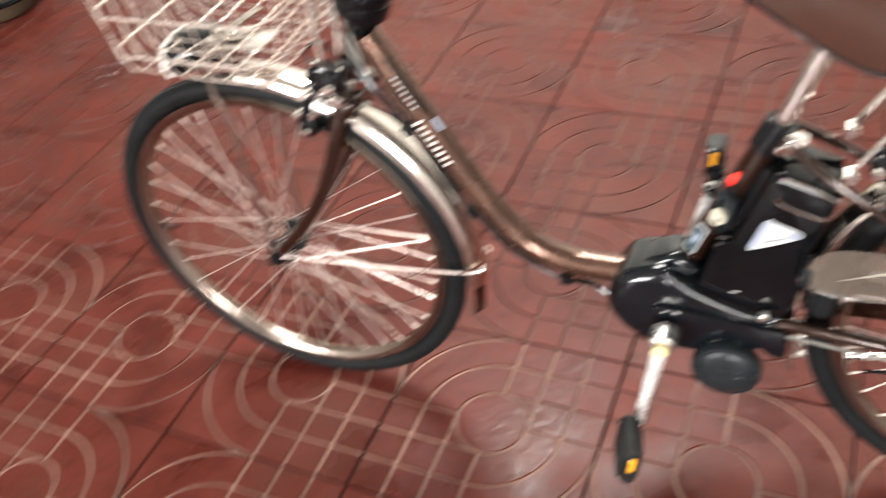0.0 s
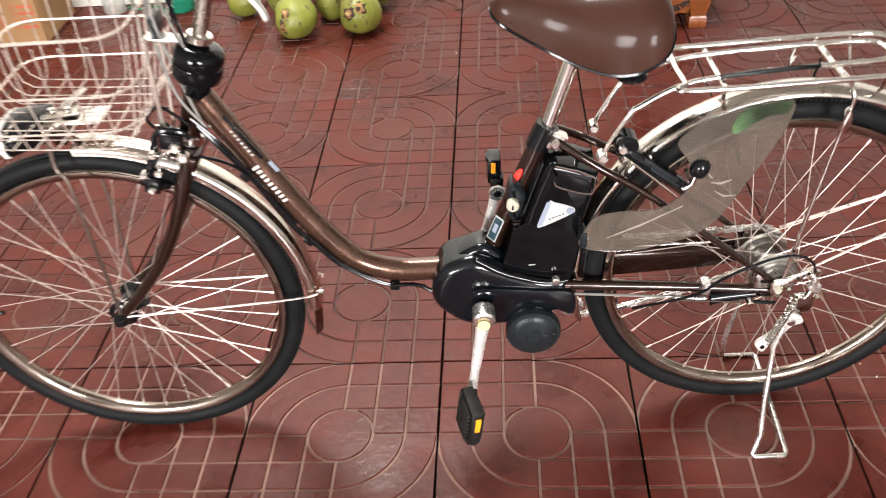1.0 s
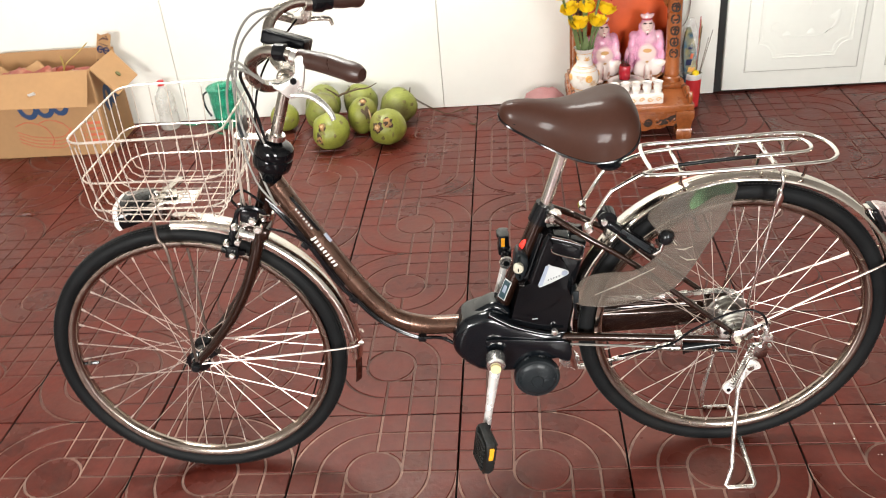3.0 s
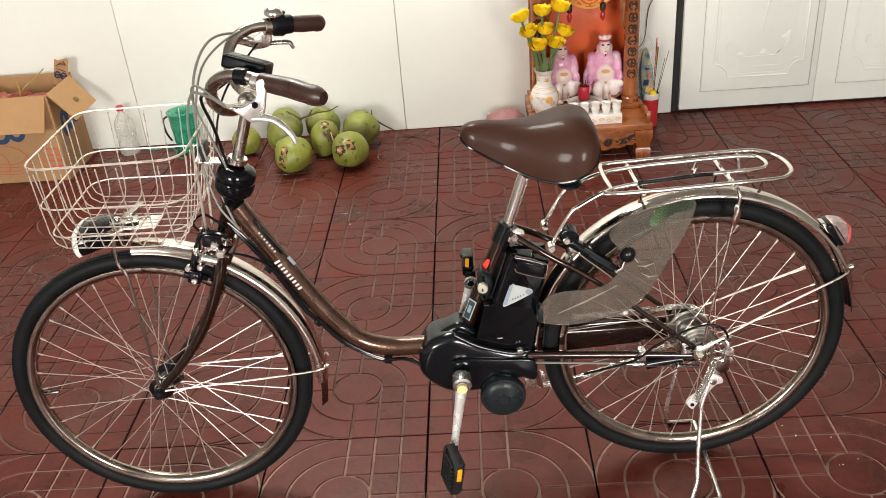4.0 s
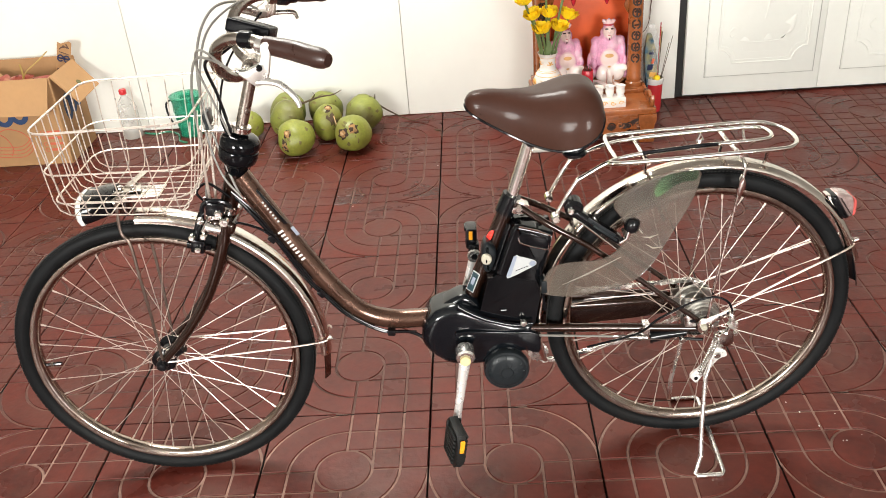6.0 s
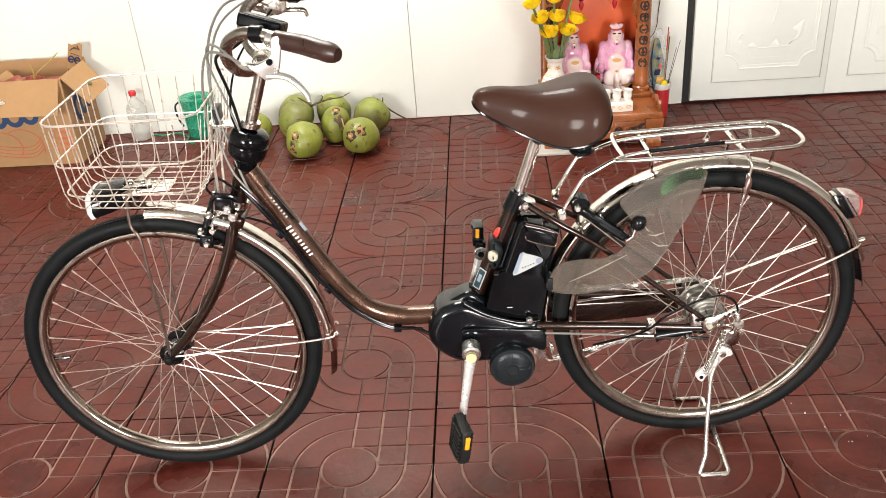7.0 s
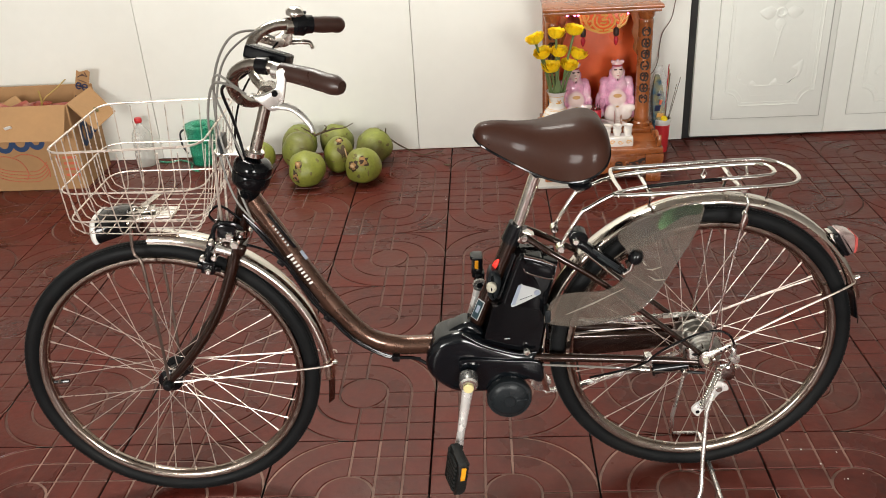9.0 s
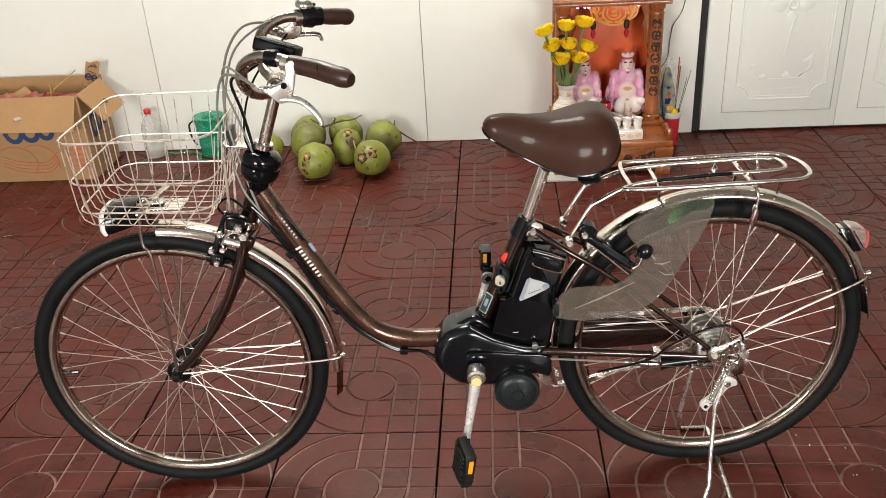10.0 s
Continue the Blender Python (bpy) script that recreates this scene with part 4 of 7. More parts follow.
for i in range(12):
    a = 2 * math.pi * i / 12
    part("cover_rib", bar([disc_c + V(0.016 * math.cos(a), -0.0315, 0.016 * math.sin(a)), disc_c + V(0.038 * math.cos(a), -0.0268, 0.038 * math.sin(a))], 0.0012, 5), GREYP, rc)
part("motor_bolt", disc((0.793, -0.066, 0.372), (0.793, -0.052, 0.374), 0.007), ALLOY, motor)
# cranks and pedals
for s, tip in ((-1, V(0.631, -0.104, 0.144)), (1, V(0.701, 0.104, 0.464))):
    root = V(0.663, s * 0.090, 0.320)
    arm = part("crank_arm", bar([root + V(0, 0, 0), root * 0.7 + tip * 0.3, root * 0.3 + tip * 0.7, tip], [0.0150, 0.0122, 0.0098, 0.0112], 14, squash=0.85), POLISH, bicycle, "polished alloy crank arm")
    part("crank_boss", disc((0.663, s * 0.066, 0.324), (0.663, s * 0.102, 0.320), 0.0205, 0.004), ALLOY, arm)
    part("crank_cap", disc((0.662, s * 0.104, 0.3165), (0.662, s * 0.108, 0.3165), 0.0115), CREAM, arm, "yellowed plastic cap")
    if s > 0:
        # the far pedal stands on edge, its short end to the bicycle
        part("crank_eye", disc((0.701, 0.090, 0.462), (0.701, 0.096, 0.462), 0.0165, 0.003), ALLOY, arm)
        part("axle_recess", disc((0.7015, 0.0885, 0.462), (0.7015, 0.092, 0.462), 0.0075, 0.0008), BLACK, arm)
        ped = part("pedal", block((0.025, 0.046, 0.050), pose(0.698, 0.138, 0.493, 0, 3, 0), 0.005, 2), BLACK, bicycle, "black block pedal with an amber reflector")
        part("pedal_foot", block((0.024, 0.030, 0.026), pose(0.702, 0.124, 0.470, 0, 6, 0), 0.005, 2), BLACK, ped)
        part("tread_block", block((0.028, 0.030, 0.010), pose(0.698, 0.138, 0.480, 0, 3, 0), 0.002, 1), BLACK, ped)
        part("tread_block", block((0.028, 0.030, 0.008), pose(0.697, 0.138, 0.514, 0, 3, 0), 0.002, 1), BLACK, ped)
        part("reflector", block((0.0085, 0.004, 0.021), pose(0.6965, 0.1145, 0.503, 0, 3, 0), 0.001), AMBER, ped, "amber reflector")
        continue
    c = tip + V(-0.004, s * 0.054, 0.0)
    m = Matrix.Translation(c) @ Euler((radians(4), radians(10), radians(-18))).to_matrix().to_4x4()
    outline = [(-0.041, -0.030), (-0.030, -0.048), (0.030, -0.048), (0.041, -0.030), (0.041, 0.030), (0.030, 0.048), (-0.030, 0.048), (-0.041, 0.030)]
    slab_m = m @ Matrix.Rotation(radians(123), 4, "Z")
    ped = part("pedal", plate(outline, -0.0105, 0.0105, 0.003, 2), PEDALR, bicycle, "scuffed black block pedal with amber reflectors", matrix=slab_m)
    for y in (-0.0135, 0.0135):
        for z in (-0.036, -0.024, -0.012, 0.0, 0.012, 0.024, 0.036):
            part("tread_lug", block((0.050, 0.006, 0.0065), pose(-0.006, y, z, 0, 9, 0), 0.0015, 1), PEDALR, ped)
        part("tread_rail", block((0.007, 0.0055, 0.088), pose(0.024, y, 0.0, 0, 0, 0), 0.0015, 1), PEDALR, ped)
    part("pedal_end", disc((-0.0400, 0, -0.031), (-0.034, 0, -0.031), 0.0085), GREYP, ped)
    part("reflector", block((0.005, 0.010, 0.034), pose(-0.0415, 0, 0.026), 0.001), AMBER, ped, "amber reflector")
    part("reflector", block((0.005, 0.010, 0.034), pose(0.0410, 0, -0.016), 0.001), AMBER, ped, "amber reflector")

# battery in its cradle behind the seat tube
bat = part("battery", plate(curve2([(0.768, 0.570), (0.781, 0.597), (0.793, 0.601), (0.853, 0.580), (0.861, 0.567), (0.837, 0.470), (0.815, 0.384), (0.722, 0.398), (0.735, 0.470)], 4),
                            -0.047, 0.047, 0.009, 3), GLOSSB, bicycle, "glossy black battery pack")
part("battery_cradle", plate([(0.700, 0.396), (0.714, 0.384), (0.820, 0.362), (0.834, 0.440), (0.826, 0.468), (0.742, 0.490), (0.722, 0.478)], -0.0473, 0.0473, 0.0006, 1), GLOSSB, bat)
grip_c = [(0.799, 0.588), (0.845, 0.570), (0.852, 0.555), (0.846, 0.545), (0.796, 0.560), (0.789, 0.575)]
part("battery_handle_recess", plate(grip_c, -0.0485, -0.040, 0.002, 2), BLACK, bat)
part("battery_handle", bar([(u, -0.049, v) for u, v in ((0.790, 0.572), (0.797, 0.560), (0.846, 0.543), (0.851, 0.553))], 0.0015, 6, n=4), CHROME, bat)
part("battery_top_edge", bar([(0.792, -0.046, 0.599), (0.83, -0.046, 0.587), (0.856, -0.046, 0.573)], 0.0018, 6), CHROME, bat)
lab = part("battery_label", plate(curve2([(0.7819, 0.5314), (0.7900, 0.5305), (0.8206, 0.5188), (0.8251, 0.5107), (0.8188, 0.5044), (0.7738, 0.4828), (0.7621, 0.4846)], 3), -0.0478, -0.046, 0.0003, 1), LABELW, bat, "pale label with charge lights")
part("label_stripe", plate([(0.7783, 0.5318), (0.7855, 0.5314), (0.7702, 0.4841), (0.7612, 0.4850)], -0.0484, -0.0465, 0), LABELG, lab)
part("label_button", disc((0.817, -0.0500, 0.5115), (0.817, -0.047, 0.5115), 0.0066), LABELG, lab)
for i in range(5):
    part("charge_light", disc((0.783 + i * 0.0056, -0.0488, 0.497 + i * 0.0021), (0.783 + i * 0.0056, -0.047, 0.497 + i * 0.0021), 0.0015, seg=8), BLACK, lab)
part("battery_mark", block((0.012, 0.001, 0.002), pose(0.752, -0.0515, 0.404), 0), LABELW, bat)
# key lock on the seat tube
lock = part("key_lock", plate(curve2([(0.7229, 0.5656), (0.7385, 0.5496), (0.7432, 0.5336), (0.7338, 0.5016), (0.7229, 0.4920), (0.7151, 0.5016), (0.7120, 0.5240), (0.7143, 0.5496)], 4), -0.044, 0.0, 0.010, 3), GREYP, bicycle, "dark battery lock housing")
part("lock_face", disc((0.721, -0.056, 0.531), (0.722, -0.042, 0.531), 0.0108), KEYM, lock, "pale metal key face")
part("key_slot", block((0.0025, 0.002, 0.007), pose(0.721, -0.0562, 0.530), 0), BLACK, lock)
on_tube = pose(0.7335, -0.0148, 0.568, 0, 22, 0) @ pose(0, 0, 0, 0, 0, -36)
part("red_reflector", plate(curve2([(0.003, 0.0135), (0.0058, 0.005), (0.004, -0.010), (-0.0035, -0.0135), (-0.0058, -0.007), (-0.0035, 0.008)], 4), -0.0035, 0.002, 0.001), REDREF, bicycle, "red reflective sticker", matrix=on_tube)
on_tube = pose(0.6920, -0.0140, 0.459, 0, 22, 0) @ pose(0, 0, 0, 0, 0, -40)
stk = part("frame_sticker", block((0.019, 0.0024, 0.048), pose(0, 0, 0), 0.0008), LABELW, bicycle, "small dark sticker with a pale border", matrix=on_tube)
part("sticker_field", block((0.0155, 0.002, 0.044), pose(0, -0.0008, 0), 0.0005), STKB, stk)
part("sticker_print", block((0.008, 0.002, 0.018), pose(0, -0.0012, 0.002), 0.0005), LABELG, stk)
part("cradle_rail", bar([(0.741, -0.012, 0.485), (0.778, -0.012, 0.590)], 0.012, 10), BLACK, bat)

# chain and chain guard
cog_c = RH + V(0, 0.046, 0)
path = [V(0.70, 0.052, 0.374), V(0.85, 0.051, 0.374), V(1.0, 0.049, 0.378), V(1.183, 0.046, 0.3845)]
path += [cog_c + V(0.044 * math.cos(a), 0, 0.044 * math.sin(a)) for a in (radians(90 - 18 * i) for i in range(1, 10))]
path += [V(1.165, 0.046, 0.288), V(1.065, 0.048, 0.243), V(0.908, 0.050, 0.199), V(0.850, 0.051, 0.190), V(0.815, 0.051, 0.225), V(0.80, 0.051, 0.262), V(0.72, 0.052, 0.250)]
bm = bmesh.new()
rng = random.Random(31)
acc, k = 0.0, 0
for a, b in zip(path, path[1:]):
    L = (b - a).length
    d = (b - a) / L
    while acc < L:
        c = a + d * acc
        m = Matrix.Translation(c) @ Matrix.Rotation(math.atan2(-d.z, d.x), 4, "Y")
        for yy in (-0.0035, 0.0035):
            off = yy * (1.15 if k % 2 else 0.75)
            block((0.0135, 0.0012, 0.0085), m @ pose(0, off, 0, rng.uniform(-14, 14), 0, rng.uniform(-9, 9)), 0, bm=bm)
        block((0.005, 0.006, 0.005), m, 0, bm=bm)
        acc += 0.0127
        k += 1
    acc -= L
part("chain", bm, ALLOY, bicycle, "bare steel roller chain", flat=True)
cg = part("chain_guard", plate(curve2([(0.850, 0.362), (0.92, 0.364), (1.06, 0.360), (1.135, 0.348), (1.165, 0.326), (1.160, 0.298), (1.10, 0.287), (1.02, 0.282), (0.90, 0.278), (0.845, 0.282)], 3), 0.061, 0.064, 0.001), BROWN, bicycle, "dark brown chain guard")
part("guard_lip", bar([(0.850, 0.060, 0.341), (0.99, 0.060, 0.346), (1.125, 0.060, 0.346)], 0.0030, 8), BROWN, cg)
part("guard_lip", bar([(0.850, 0.060, 0.319), (0.99, 0.060, 0.328), (1.130, 0.060, 0.334)], [0.0058, 0.0035], 10), BROWN, cg)
teeth = []
for i in range(60):
    a = 2 * math.pi * i / 60
    r = 0.046 if i % 3 else 0.041
    teeth.append((RH.x + r * math.cos(a), RH.z + r * math.sin(a)))
part("sprocket", plate(teeth, 0.0445, 0.0475, 0), DARKST, bicycle)
teeth = []
for i in range(48):
    a = 2 * math.pi * i / 48
    r = 0.024 if i % 3 else 0.020
    teeth.append((0.836 + r * math.cos(a), 0.216 + r * math.sin(a)))
ten = part("chain_tensioner", plate(teeth, 0.046, 0.053, 0.001), ALLOY, bicycle)
part("tensioner_arm", plate(curve2([(0.822, 0.212), (0.836, 0.200), (0.852, 0.212), (0.836, 0.262), (0.806, 0.292), (0.796, 0.280), (0.818, 0.250)], 3), 0.038, 0.043, 0.001), ALLOY, ten)

# roller brake, its arm and cable
drum = part("brake_drum", lathe(bmesh.new(), [(0, -0.060), (0.018, -0.060), (0.018, -0.056), (0.029, -0.056), (0.030, -0.055), (0.030, -0.050), (0.036, -0.050), (0.036, -0.044), (0.040, -0.044), (0.041, -0.043), (0.041, -0.037), (0.036, -0.037)],
                                Matrix.Translation(RH) @ Matrix.Rotation(radians(-90), 4, "X"), 32), HUBM, bicycle, "ribbed plated brake drum")
for k in range(10):
    a = 2 * math.pi * k / 10
    part("drum_rib", bar([RH + V(0.022 * math.cos(a), -0.0575, 0.022 * math.sin(a)), RH + V(0.034 * math.cos(a), -0.0565, 0.034 * math.sin(a))], 0.0018, 5), GALV, drum)
torque = part("torque_arm", plate(curve2([(1.168, 0.354), (1.186, 0.360), (1.207, 0.366), (1.232, 0.376), (1.237, 0.366), (1.214, 0.354), (1.200, 0.346), (1.194, 0.326), (1.178, 0.320), (1.166, 0.332)], 3), -0.078, -0.073, 0.001), CHROME, bicycle, "drilled plated torque arm")
for u, v in ((1.210, 0.361), (1.219, 0.365), (1.227, 0.370)):
    part("arm_hole", disc((u, -0.0788, v), (u, -0.0775, v), 0.0026, 0.0003, 10), BLACK, torque)
part("plate_slot", plate(curve2([(1.150, 0.348), (1.158, 0.352), (1.166, 0.348), (1.158, 0.344)], 3), -0.0668, -0.0655, 0), BLACK, torque)
lev = part("brake_lever_arm", plate(curve2([(1.226, 0.346), (1.231, 0.354), (1.229, 0.371), (1.238, 0.371), (1.240, 0.354), (1.248, 0.350), (1.247, 0.338), (1.234, 0.338)], 3), -0.092, -0.080, 0.002), ALLOY, bicycle, "bright cable end bracket")
part("arm_hook", bar([(1.195, -0.085, 0.343), (1.203, -0.086, 0.326), (1.214, -0.087, 0.319), (1.226, -0.087, 0.324), (1.233, -0.087, 0.340)], 0.0042, 8, n=3), CHROME, lev)
part("cable_end", bar([(1.234, -0.087, 0.368), (1.237, -0.087, 0.384)], [0.003, 0.0045], 8), GALV, lev)
part("pivot_bolt", disc((1.216, -0.092, 0.322), (1.216, -0.084, 0.322), 0.006, 0.001, 12), CHROME, lev)
part("pivot_bolt", disc((1.243, -0.097, 0.326), (1.243, -0.086, 0.326), 0.0045, 0.001, 12), CHROME, lev)
part("brake_plate", plate(curve2([(1.206, 0.326), (1.236, 0.326), (1.244, 0.302), (1.238, 0.290), (1.216, 0.286), (1.200, 0.300)], 3), -0.084, -0.078, 0.0015), GALV, bicycle, "plated stand bracket plate")
part("stay_band", block((0.017, 0.026, 0.026), pose(1.059, -0.052, 0.334), 0.006, 2), ALLOY, bicycle, "bright clip band")
part("cable_holder", bar([(1.070, -0.056, 0.309), (1.105, -0.058, 0.314), (1.146, -0.062, 0.319)], [0.0135, 0.0085], 12), BLACK, bicycle)
part("holder_tip", bar([(1.072, -0.058, 0.312), (1.073, -0.058, 0.294)], [0.005, 0.003], 8), BLACK, bicycle)
part("cable_tip", disc((1.134, -0.086, 0.311), (1.134, -0.070, 0.312), 0.0065, 0.0015), CHROME, bicycle)
part("cable_rod", bar([(1.138, -0.074, 0.310), (1.180, -0.074, 0.304)], 0.0035, 8), BLACK, bicycle)
part("gear_rod", bar([(1.00, -0.064, 0.314), (1.060, -0.068, 0.311), (1.128, -0.072, 0.308)], 0.0013, 6), DARKST, bicycle)
part("cable_adjuster", bar([(0.99, -0.056, 0.318), (1.035, -0.058, 0.312), (1.062, -0.058, 0.309)], [0.0028, 0.0062], 8), HUBM, bicycle)
part("adjuster_nut", disc((1.040, -0.058, 0.3115), (1.050, -0.058, 0.310), 0.0078, 0.001, 8), HUBM, bicycle)
cable([(0.82, -0.05, 0.332), (0.90, -0.054, 0.326), (1.0, -0.056, 0.316), (1.06, -0.056, 0.309)], 0.0026, CABLEG)
cable([(0.795, -0.02, 0.60), (0.83, -0.035, 0.54), (0.835, -0.05, 0.47), (0.84, -0.054, 0.40)], 0.003, BLACK)
cable([(0.93, -0.064, 0.300), (1.035, -0.072, 0.330), (1.079, -0.078, 0.368), (1.126, -0.080, 0.395), (1.162, -0.082, 0.411), (1.198, -0.084, 0.416), (1.224, -0.086, 0.402), (1.236, -0.087, 0.374)], 0.0026, BLACK)

# stand
stand = part("kickstand", bar([(1.214, -0.082, 0.318), (1.203, -0.086, 0.270), (1.186, -0.094, 0.215), (1.175, -0.128, 0.110), (1.170, -0.153, 0.045), (1.156, -0.167, 0.008),
                               (1.160, -0.169, 0.0012), (1.217, -0.169, 0.0012), (1.222, -0.162, 0.0018), (1.236, 0.090, 0.0070), (1.232, 0.097, 0.0075), (1.170, 0.098, 0.0075),
                               (1.166, 0.097, 0.014), (1.166, 0.094, 0.07), (1.186, 0.088, 0.20), (1.20, 0.082, 0.300)], 0.0052, 10), ALLOY, bicycle, "bent steel rod stand standing on the tiles")
part("stand_plate", plate(curve2([(1.199, 0.286), (1.208, 0.291), (1.225, 0.282), (1.230, 0.268), (1.214, 0.262), (1.199, 0.243), (1.178, 0.216), (1.167, 0.201), (1.153, 0.217), (1.157, 0.228), (1.173, 0.242), (1.189, 0.266)], 3), -0.092, -0.084, 0.0015), POLISH, stand)
part("plate_bolt", disc((1.207, -0.099, 0.274), (1.207, -0.090, 0.274), 0.0075, 0.002, 12), CHROME, stand)
part("plate_hole", disc((1.166, -0.0932, 0.214), (1.166, -0.091, 0.214), 0.0045, 0.0004, 10), BLACK, stand)
a, b = V(1.201, -0.100, 0.322), V(1.171, -0.100, 0.232)
coil = []
e1 = (b - a).normalized()
e2 = e1.orthogonal().normalized()
e3 = e1.cross(e2)
for i in range(16 * 8 + 1):
    t = i / (16 * 8)
    an = 2 * math.pi * 16 * t
    coil.append(a + (b - a) * t + (e2 * math.cos(an) + e3 * math.sin(an)) * 0.0062)
part("stand_spring", bar(coil, 0.0016, 5), CHROME, stand, "coil return spring")

# saddle
stations = [(0.698, 0.006, 0.858, 0.852), (0.702, 0.016, 0.868, 0.846), (0.715, 0.026, 0.8765, 0.836), (0.745, 0.034, 0.8785, 0.818), (0.785, 0.046, 0.874, 0.797),
            (0.825, 0.066, 0.873, 0.782), (0.865, 0.088, 0.880, 0.776), (0.900, 0.101, 0.887, 0.781), (0.926, 0.103, 0.886, 0.792), (0.946, 0.095, 0.877, 0.806),
            (0.957, 0.077, 0.862, 0.822), (0.961, 0.050, 0.848, 0.832)]
st = smooth([(a, b, 0) for a, b, _, _ in stations], 3)
st2 = smooth([(a, c, d) for a, _, c, d in stations], 3)
rings, skirt = [], []
for p, q in zip(st, st2):
    u, hw, top, low = p.x, p.y, q.y, q.z
    ring = []
    for i in range(21):
        a = math.pi * i / 20
        cx, sy = math.cos(a), math.sin(a)
        w = hw * math.copysign(abs(cx) ** 0.75, cx)
        v = low + (top - low) * abs(sy) ** 0.78
        if 0.80 < u:
            v -= 0.004 * math.exp(-(w / 0.02) ** 2) * min(1, (u - 0.80) / 0.05)
        ring.append(V(u, w, v))
    for i in range(1, 8):
        w = hw * (-1 + 2 * i / 8) * 0.94
        ring.append(V(u, w, low + 0.012 * (1 - (w / hw) ** 2)))
    rings.append(ring)
    skirt.append((u, hw, low))
saddle = part("saddle", loft(rings), LEATHER, bicycle, "smooth brown vinyl saddle")
edge = [V(u, -hw * 0.995, low - 0.001) for u, hw, low in skirt] + [V(u, hw * 0.995, low - 0.001) for u, hw, low in skirt[::-1]]
part("saddle_piping", bar(edge, 0.0028, 6, True), BLACK, saddle)
part("saddle_pan", plate(curve2([(0.72, 0.842), (0.80, 0.800), (0.87, 0.786), (0.94, 0.806), (0.93, 0.830), (0.80, 0.835)], 3), -0.03, 0.03, 0.004), BLACK, saddle)
part("saddle_rail", bar([(0.74, -0.02, 0.83), (0.80, -0.022, 0.792), (0.86, -0.022, 0.772), (0.90, -0.04, 0.765)], 0.0042, 8, n=3), CHROME, saddle)
part("saddle_rail", bar([(0.74, 0.02, 0.83), (0.80, 0.022, 0.792), (0.86, 0.022, 0.772), (0.90, 0.04, 0.765)], 0.0042, 8, n=3), CHROME, saddle)
part("post_clamp", disc((0.826, -0.024, 0.776), (0.826, 0.024, 0.776), 0.016), BLACK, saddle)
for s in (-1, 1):
    coil = [V(0.905 + 0.019 * math.cos(x), s * 0.048 + 0.019 * math.sin(x), 0.756 + 0.045 * i / 60) for i, x in ((i, 2 * math.pi * 5 * i / 60) for i in range(61))]
    part("saddle_spring", bar(coil, 0.0042, 7), BLACK, saddle, "black coil spring")
    part("spring_cup", disc((0.905, s * 0.048, 0.747), (0.905, s * 0.048, 0.759), 0.024, 0.004), BLACK, saddle)

# rear carrier
half_in = [(0.866, -0.050, 0.612), (0.872, -0.050, 0.630), (0.908, -0.050, 0.690), (0.920, -0.049, 0.699), (0.980, -0.043, 0.727), (1.05, -0.040, 0.737), (1.16, -0.038, 0.742), (1.270, -0.036, 0.744), (1.298, -0.026, 0.744)]
rack = part("rear_carrier", bar([(0.985, -0.052, 0.735), (0.972, -0.066, 0.735)] + [(0.980, -0.076, 0.735), (1.072, -0.077, 0.735), (1.182, -0.077, 0.737), (1.290, -0.076, 0.738), (1.325, -0.066, 0.737),
                                 (1.347, -0.036, 0.735), (1.353, 0, 0.735), (1.347, 0.036, 0.735), (1.325, 0.066, 0.737), (1.290, 0.076, 0.738), (1.182, 0.077, 0.737), (1.072, 0.077, 0.735),
                                 (0.998, 0.076, 0.734), (0.988, 0.066, 0.734), (0.985, 0.05, 0.734), (0.984, 0, 0.734)], 0.0046, 10, True, n=3), CHROME, bicycle, "chrome tube luggage carrier")
part("carrier_rail", bar(half_in + [(1.306, 0, 0.744)] + [(u, -w, v) for u, w, v in half_in[::-1]], 0.0043, 10, n=4), CHROME, rack)
# black worn marking on the inner rail, laid on as a thin bar
part("carrier_clip", bar([(1.04, -0.0415, 0.7375), (1.10, -0.0400, 0.7405), (1.16, -0.0392, 0.7430), (1.19, -0.0388, 0.7432)], 0.0040, 8), BLACK, rack)
for u in (1.045, 1.225):
    part("carrier_crossbar", bar([(u, -0.076, 0.730), (u, 0, 0.728), (u, 0.076, 0.730)], 0.0045, 8), CHROME, rack)
for u, w in ((1.040, -0.074), (1.276, -0.074), (1.276, 0.074)):
    part("carrier_leg", bar([(u, w, 0.735), (u + 0.002, w * 0.85, 0.712), (u + 0.002, w * 0.75, 0.704)], 0.0032, 8), CHROME, rack)
for s in (-1, 1):
    part("carrier_stay", bar([(1.226, s * 0.040, 0.731), (1.234, s * 0.066, 0.716), (1.236, s * 0.072, 0.695), (1.229, s * 0.073, 0.660), (1.205, s * 0.074, 0.500), (1.184, s * 0.074, 0.345)], 0.0035, 10, n=3), CHROME, rack)
    part("carrier_bolt", disc((0.866, s * 0.050 - 0.012, 0.615), (0.866, s * 0.050 + 0.012, 0.615), 0.009, seg=8), CHROME, rack)
part("stay_tab", plate(curve2([(1.224, 0.668), (1.232, 0.688), (1.240, 0.668), (1.233, 0.646), (1.225, 0.646)], 3), -0.078, -0.066, 0.003), CHROME, rack)
part("carrier_spring", bar([(1.17, 0.030, 0.725), (1.172, 0.034, 0.712), (1.182, 0.038, 0.725), (1.176, 0.036, 0.738)], 0.003, 6, True), CHROME, rack)

